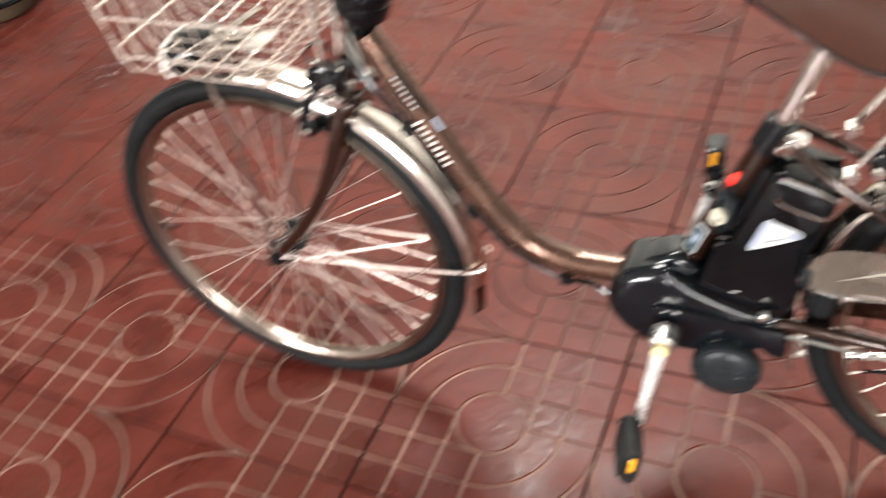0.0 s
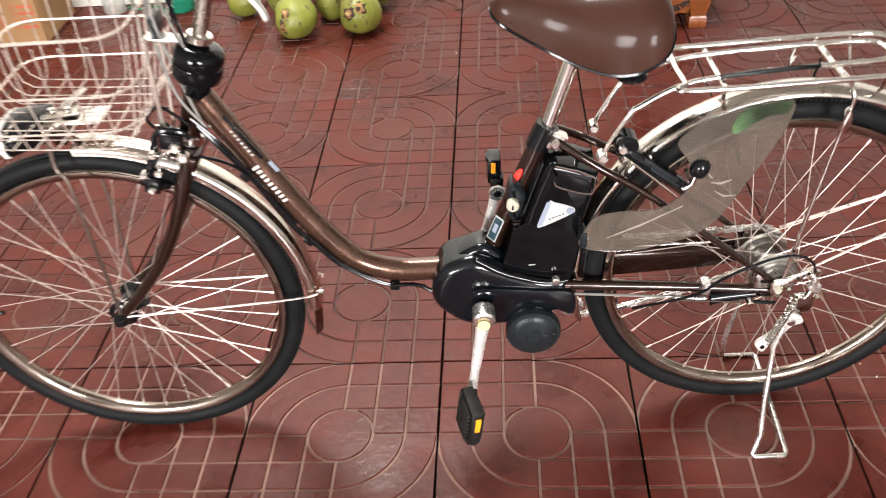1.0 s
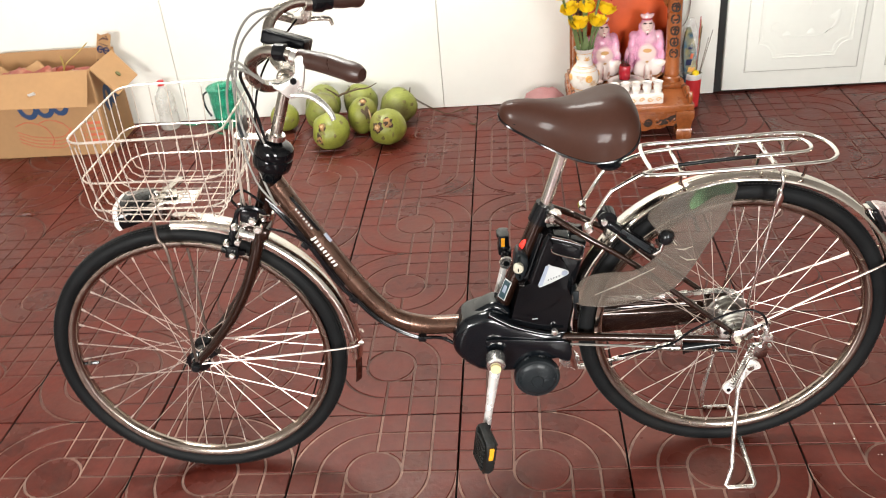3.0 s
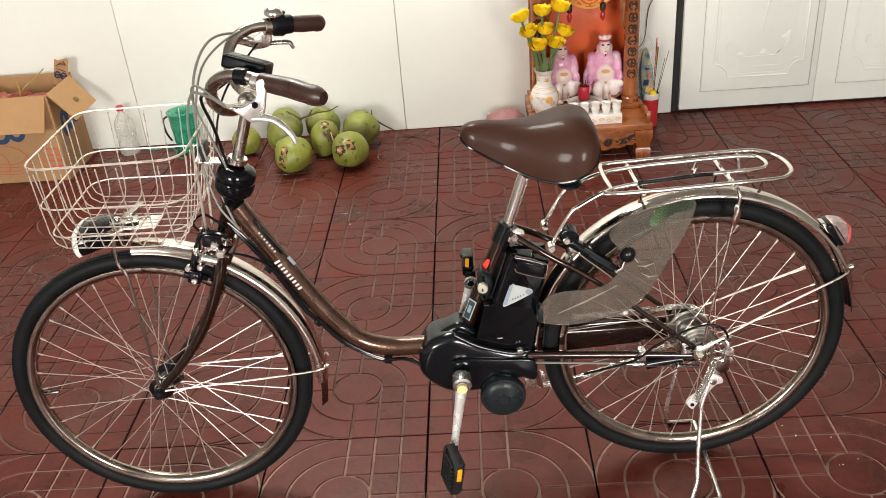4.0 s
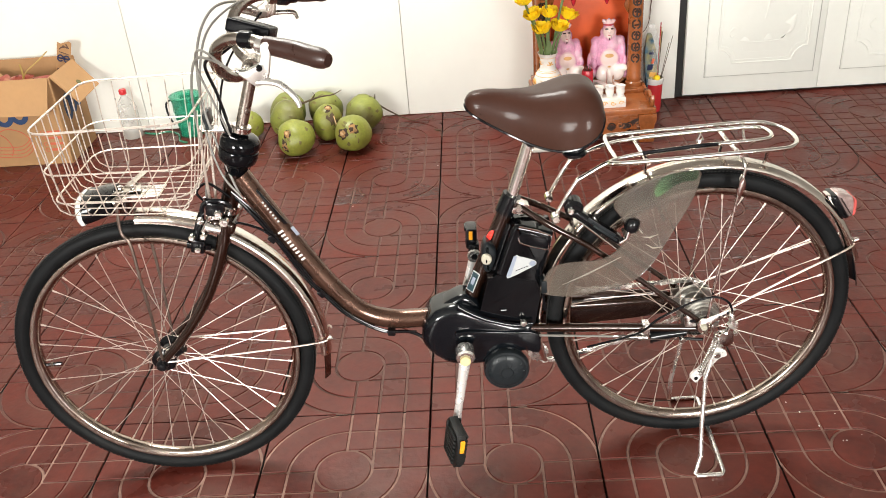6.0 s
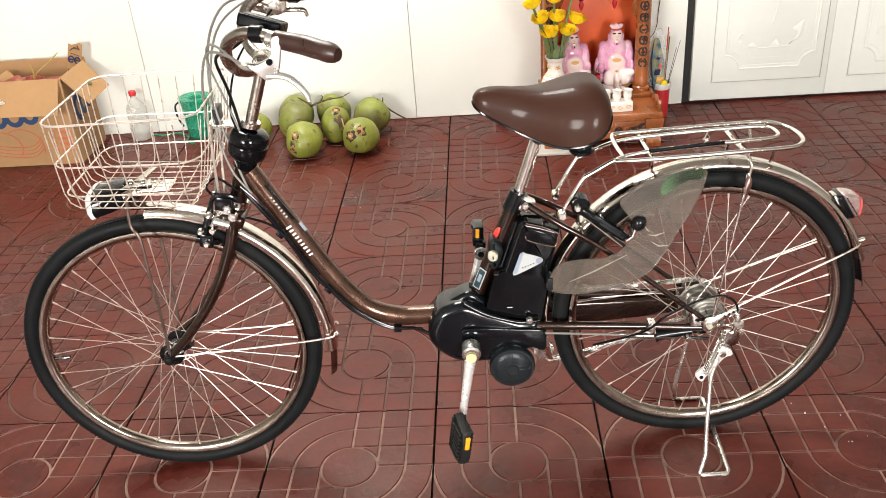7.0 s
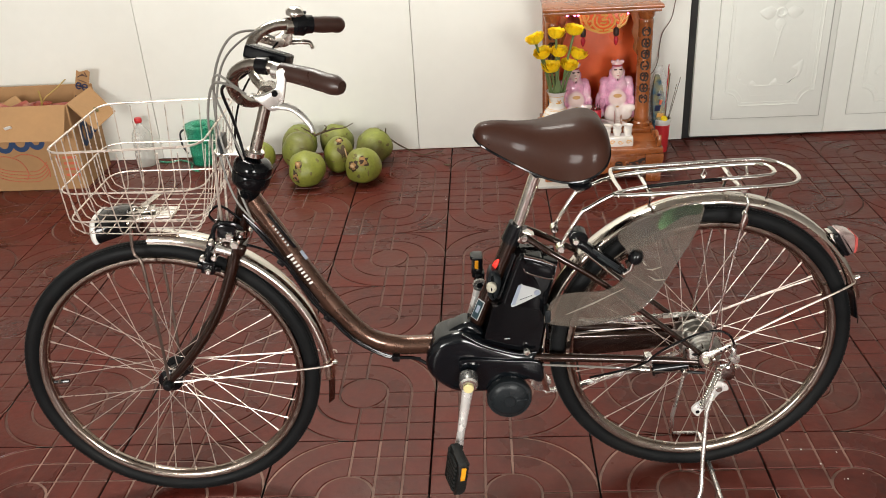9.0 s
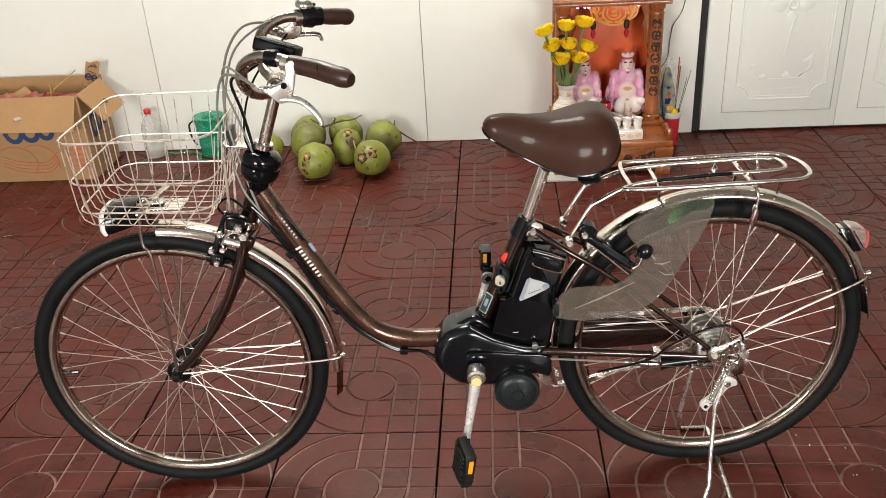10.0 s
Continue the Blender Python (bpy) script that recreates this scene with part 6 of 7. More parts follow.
# ---- coconuts ----
def coconut(i, x, y, z, r, tall, tilt, spin, label, scars=()):
    rng = random.Random(20 + i)
    ob = thing("coconut", label, "coconut", "heap of green coconuts", pose(x, y, z, *tilt, spin))
    bm = bmesh.new()
    bmesh.ops.create_uvsphere(bm, u_segments=30, v_segments=20, radius=1.0)

    def husk_point(p):
        a = math.atan2(p.y, p.x)
        lobes = 1 + 0.040 * math.cos(3 * a + i) * (1 - abs(p.z) ** 2)
        top = 1 + 0.05 * max(0, p.z) - 0.06 * max(0, -p.z)
        q = 1 + 0.075 * noise.noise(p * 1.6 + Vector((i * 3.1, 0, 0)))
        return Vector((p.x * r * lobes * top * q, p.y * r * lobes * top * q, p.z * r * tall * q))

    for v in bm.verts:
        v.co = husk_point(v.co.copy())
    part("husk", bm, COCO if i in (0, 1, 2, 7) else COCOB, ob)

    def patch(at, d, sz, wide, seed, lift, material, name, parent):
        """A ragged dry patch that hugs the husk round at."""
        base, rings = along(at, at + d), []
        for q, h in ((0.12, 0.0018), (0.5, 0.0016), (0.8, 0.0008), (1.0, -0.0022), (1.1, -0.007)):
            ring = []
            for n in range(18):
                an = 2 * math.pi * n / 18
                rag = 1 + 0.7 * noise.noise(Vector((math.cos(an) * 1.9 + seed * 5, math.sin(an) * 1.9, i * 3.0)))
                x, y = sz * q * rag * math.cos(an), sz * q * rag * wide * math.sin(an)
                ring.append(base @ V(x, y, h + lift - (x * x + y * y) / (2 * r)))
            rings.append(ring)
        return part(name, loft(rings), material, parent)

    inv = ob.matrix_basis.to_3x3().inverted()

    def spot(x, y):
        """The husk's point and outward direction, x across and y up as seen from the open front."""
        front = Vector((0.2, -0.82, 0.33 + 0.2)).normalized()
        right = front.cross(Vector((0, 0, -1))).normalized()
        d = inv @ (right * x + right.cross(front) * -y + front * math.sqrt(max(0.05, 1 - x * x - y * y)))
        at = husk_point(Vector((d.x, d.y, d.z / tall)).normalized())
        normal = Vector((at.x / r ** 2, at.y / r ** 2, at.z / (r * tall) ** 2)).normalized()
        return at, normal

    # stalk scars: a dark lip, a tan ring and a pale heart
    for k, (x, y, sc) in enumerate(scars):
        at, d = spot(x, y)
        scar = patch(at, d, r * 0.24 * sc, 0.9, k, 0.0, SCAR, "scar", ob)
        patch(at, d, r * 0.17 * sc, 0.9, k + 4, 0.0016, TAN, "scar_ring", scar)
        patch(at, d, r * 0.08 * sc, 0.9, k + 7, 0.0030, PALE if k != 1 else SCAR, "scar_heart", scar)
    # dry brown scuffs, long and thin
    for k in range(5 if i < 3 else 4):
        at, d = spot(rng.uniform(-0.75, 0.75), rng.uniform(-0.7, 0.75))
        patch(at, d, r * rng.uniform(0.07, 0.20), rng.uniform(0.25, 0.7), k + 11, -0.0004, SCUFF, "scuff", ob)
    return ob


G = "whole green coconut with brown stem scar on the tiles"
coconut(0, -0.606, 1.690, 0.080, 0.077, 1.06, (98, 0), -42, G, ((-0.50, 0.14, 1.25), (-0.66, -0.50, 1.4)))
coconut(1, -0.368, 1.708, 0.078, 0.076, 1.05, (88, 0), -48, "green coconut with scraped pale patches on the tiles", ((-0.62, -0.10, 1.4), (-0.14, 0.05, 1.8)))
coconut(2, -0.490, 1.832, 0.084, 0.066, 1.26, (8, 0), 30, "yellowish green upright coconut with dry husk", ((0.05, 0.62, 1.5),))
coconut(3, -0.668, 1.855, 0.102, 0.074, 1.26, (25, 10), 10, G)
coconut(4, -0.690, 1.985, 0.090, 0.080, 1.06, (10, 12), 60, G)
coconut(5, -0.520, 1.985, 0.088, 0.077, 1.10, (14, -8), 0, G)
coconut(6, -0.346, 1.925, 0.083, 0.081, 1.00, (20, 24), 0, G)
coconut(7, -0.856, 1.915, 0.063, 0.064, 0.98, (40, -15), 0, G)
twig = thing("coconut_twig", "dry forked brown twig on the coconuts", "twig")
part("branch", bar([(-0.605, 1.91, 0.150), (-0.575, 1.905, 0.163), (-0.52, 1.90, 0.180), (-0.465, 1.90, 0.186), (-0.425, 1.90, 0.205)], [0.0055, 0.0016], 7, n=4), STEMM, twig)
part("branch", bar([(-0.60, 1.91, 0.150), (-0.625, 1.91, 0.170), (-0.655, 1.90, 0.196)], [0.005, 0.002], 7, n=4), STEMM, twig)
part("branch", bar([(-0.56, 1.905, 0.168), (-0.545, 1.90, 0.190), (-0.552, 1.90, 0.200)], [0.004, 0.0015], 6, n=3), STEMM, twig)
twig = thing("coconut_twig", "dry curved stalk reaching down to the tiles", "twig")
part("branch", bar([(-0.312, 1.925, 0.158), (-0.295, 1.925, 0.140), (-0.255, 1.95, 0.092), (-0.195, 1.98, 0.040), (-0.135, 2.0, 0.006), (-0.08, 2.01, 0.014), (-0.03, 2.0, 0.004)], [0.0045, 0.0016], 7, n=4), STEMM, twig)
part("branch", bar([(-0.29, 1.928, 0.135), (-0.285, 1.93, 0.165)], [0.004, 0.002], 6), STEMM, twig)
twig = thing("coconut_twig", "thin pale dry stalk between the coconuts", "twig")
part("branch", bar([(-0.435, 1.755, 0.004), (-0.44, 1.755, 0.08), (-0.450, 1.762, 0.14)], 0.003, 6, n=4), PALE, twig)
part("branch", bar([(-0.44, 1.756, 0.09), (-0.418, 1.756, 0.115)], 0.002, 6), PALE, twig)
husk = thing("husk_tuft", "torn brown husk at a coconut's stalk", "husk")
rng = random.Random(5)
for k in range(9):
    a, b = rng.uniform(-0.016, 0.016), rng.uniform(-0.012, 0.012)
    part("fibre", bar([(-0.468 + a, 1.775 + b * 0.3, 0.138 + b), (-0.456 + a * 0.6, 1.764, 0.120 + b), (-0.446 + a * 0.8 + b, 1.764, 0.100 + b)], [0.005, 0.0012], 6, n=3, squash=0.5), STEMM, husk)

# ---- household altar ----
slab_ob = thing("stone_slab", "flat pale grey slab under one end of the altar", "slab")
part("slab", block((0.150, 0.45, 0.012), pose(0.442, 1.795, 0.006), 0.002, 1), SLAB, slab_ob)
alt = thing("altar", "small varnished orange wood household altar with carved pillars", "altar")
AX0, AX1 = 0.394, 0.878
AM = (AX0 + AX1) / 2
part("platform", block((AX1 - AX0, 0.44, 0.026), pose(AM, 1.830, 0.135), 0.006, 2), WOOD, alt)
part("platform_step", block((AX1 - AX0 - 0.016, 0.43, 0.014), pose(AM, 1.833, 0.1165), 0.005, 2), WOOD, alt)
part("stage", block((AX1 - AX0 - 0.02, 0.26, 0.018), pose(AM, 1.920, 0.157), 0.004, 2), WOOD, alt)
for x in (AX0 + 0.035, AX1 - 0.035):
    for y, foot in ((1.640, 0.0 if x < AM else -0.012), (2.00, 0.0 if x < AM else -0.012)):
        prof = [(0.026, 0.0), (0.030, 0.006), (0.030, 0.040), (0.026, 0.046), (0.030, 0.060), (0.036, 0.085), (0.036, 0.110)]
        part("leg", loft(
            [[V(x - s, y - s, z + 0.012 + foot * (z < 0.05)), V(x + s, y - s, z + 0.012 + foot * (z < 0.05)), V(x + s, y + s, z + 0.012 + foot * (z < 0.05)), V(x - s, y + s, z + 0.012 + foot * (z < 0.05))] for s, z in prof]), WOOD, alt)
# carved skirt with scalloped edge; dark plates stand in for its shaded openings
sk = [(AX0 + 0.05, 0.112), (AX1 - 0.05, 0.112), (AX1 - 0.062, 0.078)]
for i in range(13):
    x = AX1 - 0.075 - (AX1 - AX0 - 0.15) * i / 12
    sk.append((x, 0.054 - 0.020 * math.sin(math.pi * i / 12) + 0.007 * (i % 2)))
sk.append((AX0 + 0.062, 0.078))
skirt_ob = part("carved_skirt", plate(sk, 1.622, 1.638, 0.002), WOOD, alt, "carved skirt board")
for s in (-1, 1):
    for dx, dz, sx in ((0.168, 0.090, 0.026), (0.118, 0.074, 0.022), (0.064, 0.068, 0.018)):
        part("carved_opening", plate(curve2([(AM + s * (dx - sx), dz), (AM + s * dx, dz + 0.012), (AM + s * (dx + sx), dz + 0.002), (AM + s * dx, dz - 0.013)], 4), 1.6195, 1.624, 0), CARVED, skirt_ob)
    for k in range(5):
        cx, cz = AM + s * (0.028 + 0.036 * k), 0.080 - 0.006 * (k % 2)
        curl = [(cx + s * (0.016 - 0.0011 * n) * math.cos(0.62 * n), 1.6205, cz + (0.016 - 0.0011 * n) * math.sin(0.62 * n) * (1 if k % 2 else -1)) for n in range(12)]
        part("carved_scroll", bar(curl, 0.0034, 6), CARVED if k % 2 else WOOD, skirt_ob)
    part("side_rail", plate(curve2([(1.62, 0.150), (1.70, 0.150), (1.86, 0.150), (1.86, 0.175), (1.76, 0.172), (1.70, 0.192), (1.655, 0.178), (1.62, 0.198)], 3), -0.007, 0.007, 0.002), WOOD, alt,
         matrix=Matrix.Translation((AM + s * 0.226, 0, 0)) @ Matrix.Rotation(radians(90), 4, "Z"))
    # dark discs stand in for the shade inside the rail's holes
    for y in (1.648, 1.70, 1.755):
        part("rail_opening", disc((AM + s * 0.226 - 0.0078, y, 0.170), (AM + s * 0.226 + 0.0078, y, 0.170), 0.009, 0.0005, 12), WOODD, alt)
    # carved pillar
    px = 0.634 + s * 0.190
    prof = [(0.036, 0), (0.036, 0.016), (0.030, 0.022), (0.033, 0.034), (0.0305, 0.042), (0.030, 0.10), (0.030, 0.44), (0.031, 0.446), (0.027, 0.455), (0.034, 0.468), (0.035, 0.500)]
    pil = part("pillar", lathe(bmesh.new(), prof, pose(px, 1.845, 0.166), 24), WOOD, alt, "turned pillar with dark carved characters")
    for i in range(7):
        z, bm = 0.290 + 0.047 * i, bmesh.new()
        glyph = [[(-0.2, 0.018), (-0.75, 0.010), (-0.75, -0.008), (-0.2, -0.016)], [(0.25, 0.018), (0.75, 0.009), (0.72, -0.010), (0.2, -0.017)],
                 [(-0.45, 0.003 - 0.006 * (i % 2)), (0.05, 0.009 - 0.012 * (i % 2)), (0.5, 0.0)], [(0.0, 0.019), (0.06 - 0.12 * (i % 2), 0.0), (0.0, -0.018)]]
        for line in glyph[:3 + (i % 3 > 0)]:
            tube(bm, smooth([(px + 0.0300 * math.cos(a), 1.845 + 0.0300 * math.sin(a), z + dz) for a, dz in ((radians(-93) + q * 0.62, h) for q, h in line)], 3), 0.0040, 6)
        part("carved_mark", bm, CARVED, pil)
    part("back_post", block((0.03, 0.03, 0.50), pose(AM + s * 0.205, 2.025, 0.416), 0.003), WOOD, alt)
    part("side_board", block((0.010, 0.15, 0.494), pose(AM + s * 0.205, 1.945, 0.413), 0.002), WOOD, alt)
    part("carved_bracket", plate(curve2([(px - s * 0.026, 0.66), (px - s * 0.066, 0.66), (px - s * 0.060, 0.628), (px - s * 0.050, 0.600), (px - s * 0.056, 0.565), (px - s * 0.044, 0.530), (px - s * 0.048, 0.500), (px - s * 0.030, 0.470), (px - s * 0.026, 0.460)], 4), 1.842, 1.852, 0.002), WOOD, alt, "carved bracket")
    part("bead_drop", lathe(bmesh.new(), [(0, -0.062), (0.004, -0.058), (0.009, -0.045), (0.010, -0.034), (0.005, -0.024), (0.008, -0.016), (0.008, -0.008), (0.002, -0.002), (0.002, 0.03), (0, 0.03)], pose(0.636 + s * 0.067, 1.835, 0.577), 14), REDGL, alt, "hanging red glass drop")
    part("bead_cap", lathe(bmesh.new(), [(0.0095, -0.020), (0.0115, -0.012), (0.0115, 0.006), (0.007, 0.012), (0.004, 0.014)], pose(0.636 + s * 0.067, 1.835, 0.577), 14), CARVED, alt, "dark turned bead")
part("back_board", block((0.41, 0.012, 0.50), pose(AM, 2.035, 0.416), 0.002), REDBACK, alt, "orange red lacquered back board")
part("roof", plate([(AX0 + 0.004, 1.752), (AX1 - 0.002, 1.752), (AX1 - 0.02, 2.058), (AX0 + 0.012, 2.058)], 0.676, 0.694, 0.006, 2, axis="z"), WOOD, alt)
part("roof_rim", plate([(AX0 + 0.010, 1.760), (AX1 - 0.010, 1.760), (AX1 - 0.026, 2.055), (AX0 + 0.018, 2.055)], 0.662, 0.677, 0.004, 2, axis="z"), WOOD, alt)
PM = 0.652
ped = part("pediment", plate(curve2([(PM - 0.100, 0.664), (PM + 0.100, 0.664), (PM + 0.096, 0.626), (PM + 0.076, 0.600), (PM + 0.05, 0.578), (PM, 0.572), (PM - 0.05, 0.578), (PM - 0.076, 0.600), (PM - 0.096, 0.626)], 4), 1.842, 1.852, 0.002), REDBACK, alt, "red pediment with gilded scrolls")
for s in (-1, 1):
    for line in ([(0.100, 0.660), (0.092, 0.628), (0.070, 0.622), (0.062, 0.640), (0.076, 0.650), (0.082, 0.640)], [(0.098, 0.640), (0.088, 0.608), (0.066, 0.594), (0.046, 0.604), (0.050, 0.620), (0.062, 0.614)],
                 [(0.004, 0.580), (0.026, 0.586), (0.042, 0.604), (0.044, 0.626), (0.036, 0.644), (0.046, 0.660)], [(0.098, 0.662), (0.078, 0.640), (0.064, 0.600), (0.044, 0.582), (0.020, 0.578)], [(0.066, 0.600), (0.078, 0.618), (0.086, 0.645), (0.080, 0.660)]):
        part("gilt_scroll", bar([(PM + s * a, 1.840, b) for a, b in line], 0.0042, 6, n=5), GILT, ped)
for line in ([(-0.020, 0.650), (0.004, 0.646), (0.022, 0.652)], [(-0.012, 0.640), (0.014, 0.640), (-0.008, 0.622), (0.012, 0.622)],
             [(-0.026, 0.636), (-0.028, 0.612), (-0.012, 0.596), (0.012, 0.596), (0.026, 0.610), (0.018, 0.626)], [(-0.014, 0.610), (0.004, 0.608), (0.010, 0.612)]):
    part("gilt_emblem", bar([(PM + a, 1.839, b) for a, b in line], 0.0038, 6, n=4), GILT, ped)
for lx in (-0.135, -0.105, 0.108, -0.09):
    part("pink_bulb", lathe(bmesh.new(), [(0, -0.006), (0.004, -0.004), (0.0055, 0), (0.004, 0.004), (0, 0.006)], pose(AM + lx, 1.812, 0.652), 10), LEDP, alt, "small glowing pink lamp")
part("gilt_edge", bar([(PM - 0.090, 1.840, 0.606), (PM - 0.05, 1.840, 0.581), (PM, 1.840, 0.569), (PM + 0.05, 1.840, 0.581), (PM + 0.090, 1.840, 0.606)], 0.0045, 6, n=5), GILT, ped)


def figurine(x, y, z, k, turn, label):
    """A squat seated porcelain figure: one plain mesh of merged rounded forms."""
    bm = bmesh.new()
    lumps = [((0, 0, 0.045), (0.070, 0.052, 0.046)), ((0, -0.008, 0.105), (0.057, 0.048, 0.050)), ((0, 0.0, 0.160), (0.055, 0.038, 0.042)), ((0, 0.004, 0.195), (0.036, 0.028, 0.026)),
             ((0, -0.006, 0.226), (0.027, 0.027, 0.031)), ((-0.026, 0, 0.216), (0.008, 0.010, 0.018)), ((0.026, 0, 0.216), (0.008, 0.010, 0.018)), ((0, 0.0, 0.252), (0.024, 0.023, 0.010)),
             ((0, 0.0, 0.262), (0.021, 0.020, 0.006)), ((-0.056, -0.010, 0.135), (0.020, 0.026, 0.052)), ((0.056, -0.010, 0.135), (0.020, 0.026, 0.052)),
             ((-0.062, -0.03, 0.095), (0.014, 0.022, 0.024)), ((0.064, -0.03, 0.100), (0.013, 0.020, 0.026)), ((-0.028, -0.045, 0.048), (0.026, 0.026, 0.046)), ((0.036, -0.046, 0.060), (0.030, 0.024, 0.038)),
             ((-0.026, -0.062, 0.010), (0.020, 0.020, 0.010)), ((0.028, -0.062, 0.010), (0.020, 0.020, 0.010)), ((-0.072, 0.0, 0.085), (0.016, 0.024, 0.05)), ((0, 0, 0.012), (0.074, 0.058, 0.012)),
             ((-0.020, -0.006, 0.266), (0.009, 0.010, 0.008)), ((0.020, -0.006, 0.266), (0.009, 0.010, 0.008)), ((0, -0.010, 0.270), (0.008, 0.009, 0.008)), ((0, -0.026, 0.202), (0.010, 0.010, 0.016)),
             ((0.050, -0.056, 0.078), (0.026, 0.016, 0.018)), ((-0.050, 0.004, 0.178), (0.022, 0.026, 0.022)), ((0.050, 0.004, 0.178), (0.022, 0.026, 0.022)), ((0, -0.036, 0.228), (0.006, 0.006, 0.007)),
             ((-0.010, -0.030, 0.237), (0.009, 0.006, 0.004)), ((0.010, -0.030, 0.237), (0.009, 0.006, 0.004)), ((-0.072, -0.018, 0.052), (0.022, 0.026, 0.030)), ((0.074, -0.014, 0.045), (0.018, 0.026, 0.034))]
    for c, s in lumps:
        b2 = bmesh.new()
        bmesh.ops.create_uvsphere(b2, u_segments=18, v_segments=12, radius=1.0)
        bmesh.ops.transform(b2, matrix=Matrix.Translation(c) @ Matrix.Diagonal((*s, 1)), verts=b2.verts)
        me = bpy.data.meshes.new("lump")
        b2.to_mesh(me)
        b2.free()
        bm.from_mesh(me)
        bpy.data.meshes.remove(me)
    ob = part("porcelain_figurine", bm, PINK, None, matrix=pose(x, y, z, 0, 0, turn) @ Matrix.Diagonal((k, k, k, 1)))
    re = ob.modifiers.new("one_skin", "REMESH")
    re.mode, re.voxel_size, re.use_smooth_shade = "VOXEL", 0.0028, True
    soft = ob.modifiers.new("soft_glaze", "SMOOTH")
    soft.factor, soft.iterations = 0.5, 3
    return tagged(ob, label, "figurine", "pair of altar figurines")


figurine(0.722, 1.900, 0.166, 1.0, 0, "seated porcelain figurine glazed pink and white")
figurine(0.542, 1.910, 0.166, 0.96, 10, "seated porcelain figurine glazed pale pink")

vase = thing("flower_vase", "white porcelain vase with gold pattern holding yellow chrysanthemums", "vase", matrix=pose(0.452, 1.705, 0.148) @ Matrix.Diagonal((1.08, 1.08, 1.0, 1)))
part("body", lathe(bmesh.new(), [(0, 0.001), (0.034, 0.001), (0.035, 0.006), (0.029, 0.022), (0.036, 0.048), (0.050, 0.078), (0.054, 0.104), (0.051, 0.126), (0.042, 0.146), (0.0335, 0.156), (0.0285, 0.166), (0.0265, 0.186), (0.029, 0.206), (0.037, 0.224), (0.0385, 0.227), (0.035, 0.226), (0.024, 0.200), (0.022, 0.176)], None, 28), PORC, vase)
part("gold_band", lathe(bmesh.new(), [(0.0506, 0.078), (0.0546, 0.104), (0.0516, 0.126)], None, 28), VASEP, vase)
part("neck_band", lathe(bmesh.new(), [(0.0290, 0.166), (0.0270, 0.186), (0.0292, 0.205)], None, 28), VASEP, vase)
for z, r in ((0.156, 0.0340), (0.151, 0.0382), (0.209, 0.0302), (0.066, 0.0452), (0.138, 0.0464)):
    part("gilt_line", bar([(r * math.cos(a), r * math.sin(a), z) for a in (2 * math.pi * i / 24 for i in range(24))], 0.0011, 5, True), GILT, vase)
for turn in (-75, 15, 105, 195):
    a = radians(turn)
    d = V(math.cos(a), math.sin(a), 0.0)
    part("gilt_medallion", lathe(bmesh.new(), [(0, 0.003), (0.004, 0.0032), (0.0055, 0.001), (0.009, 0.0028), (0.0135, 0.0018), (0.015, -0.002)], along(d * 0.0525 + V(0, 0, 0.112), d + V(0, 0, 0.112)), 14), GILT, vase, "gold flower medallion")
    for k in range(5):
        b = radians(turn - 24 + 12 * k)
        e = V(math.cos(b), math.sin(b), 0.0)
        top = 0.190 + 0.008 * (k % 2) - 0.003 * abs(k - 2)
        part("gilt_sprig", bar([tuple(d * 0.0280 + V(0, 0, 0.180)), tuple(e * 0.0282 + V(0, 0, top))], [0.0016, 0.0024], 6), GILT, vase)
part("foot_band", lathe(bmesh.new(), [(0.0355, 0.004), (0.0300, 0.022), (0.0312, 0.030)], None, 28), VASEP, vase)
heads = [(0.365, 0.602), (0.448, 0.612), (0.521, 0.615), (0.393, 0.542), (0.460, 0.539), (0.538, 0.518), (0.427, 0.486), (0.499, 0.482)]
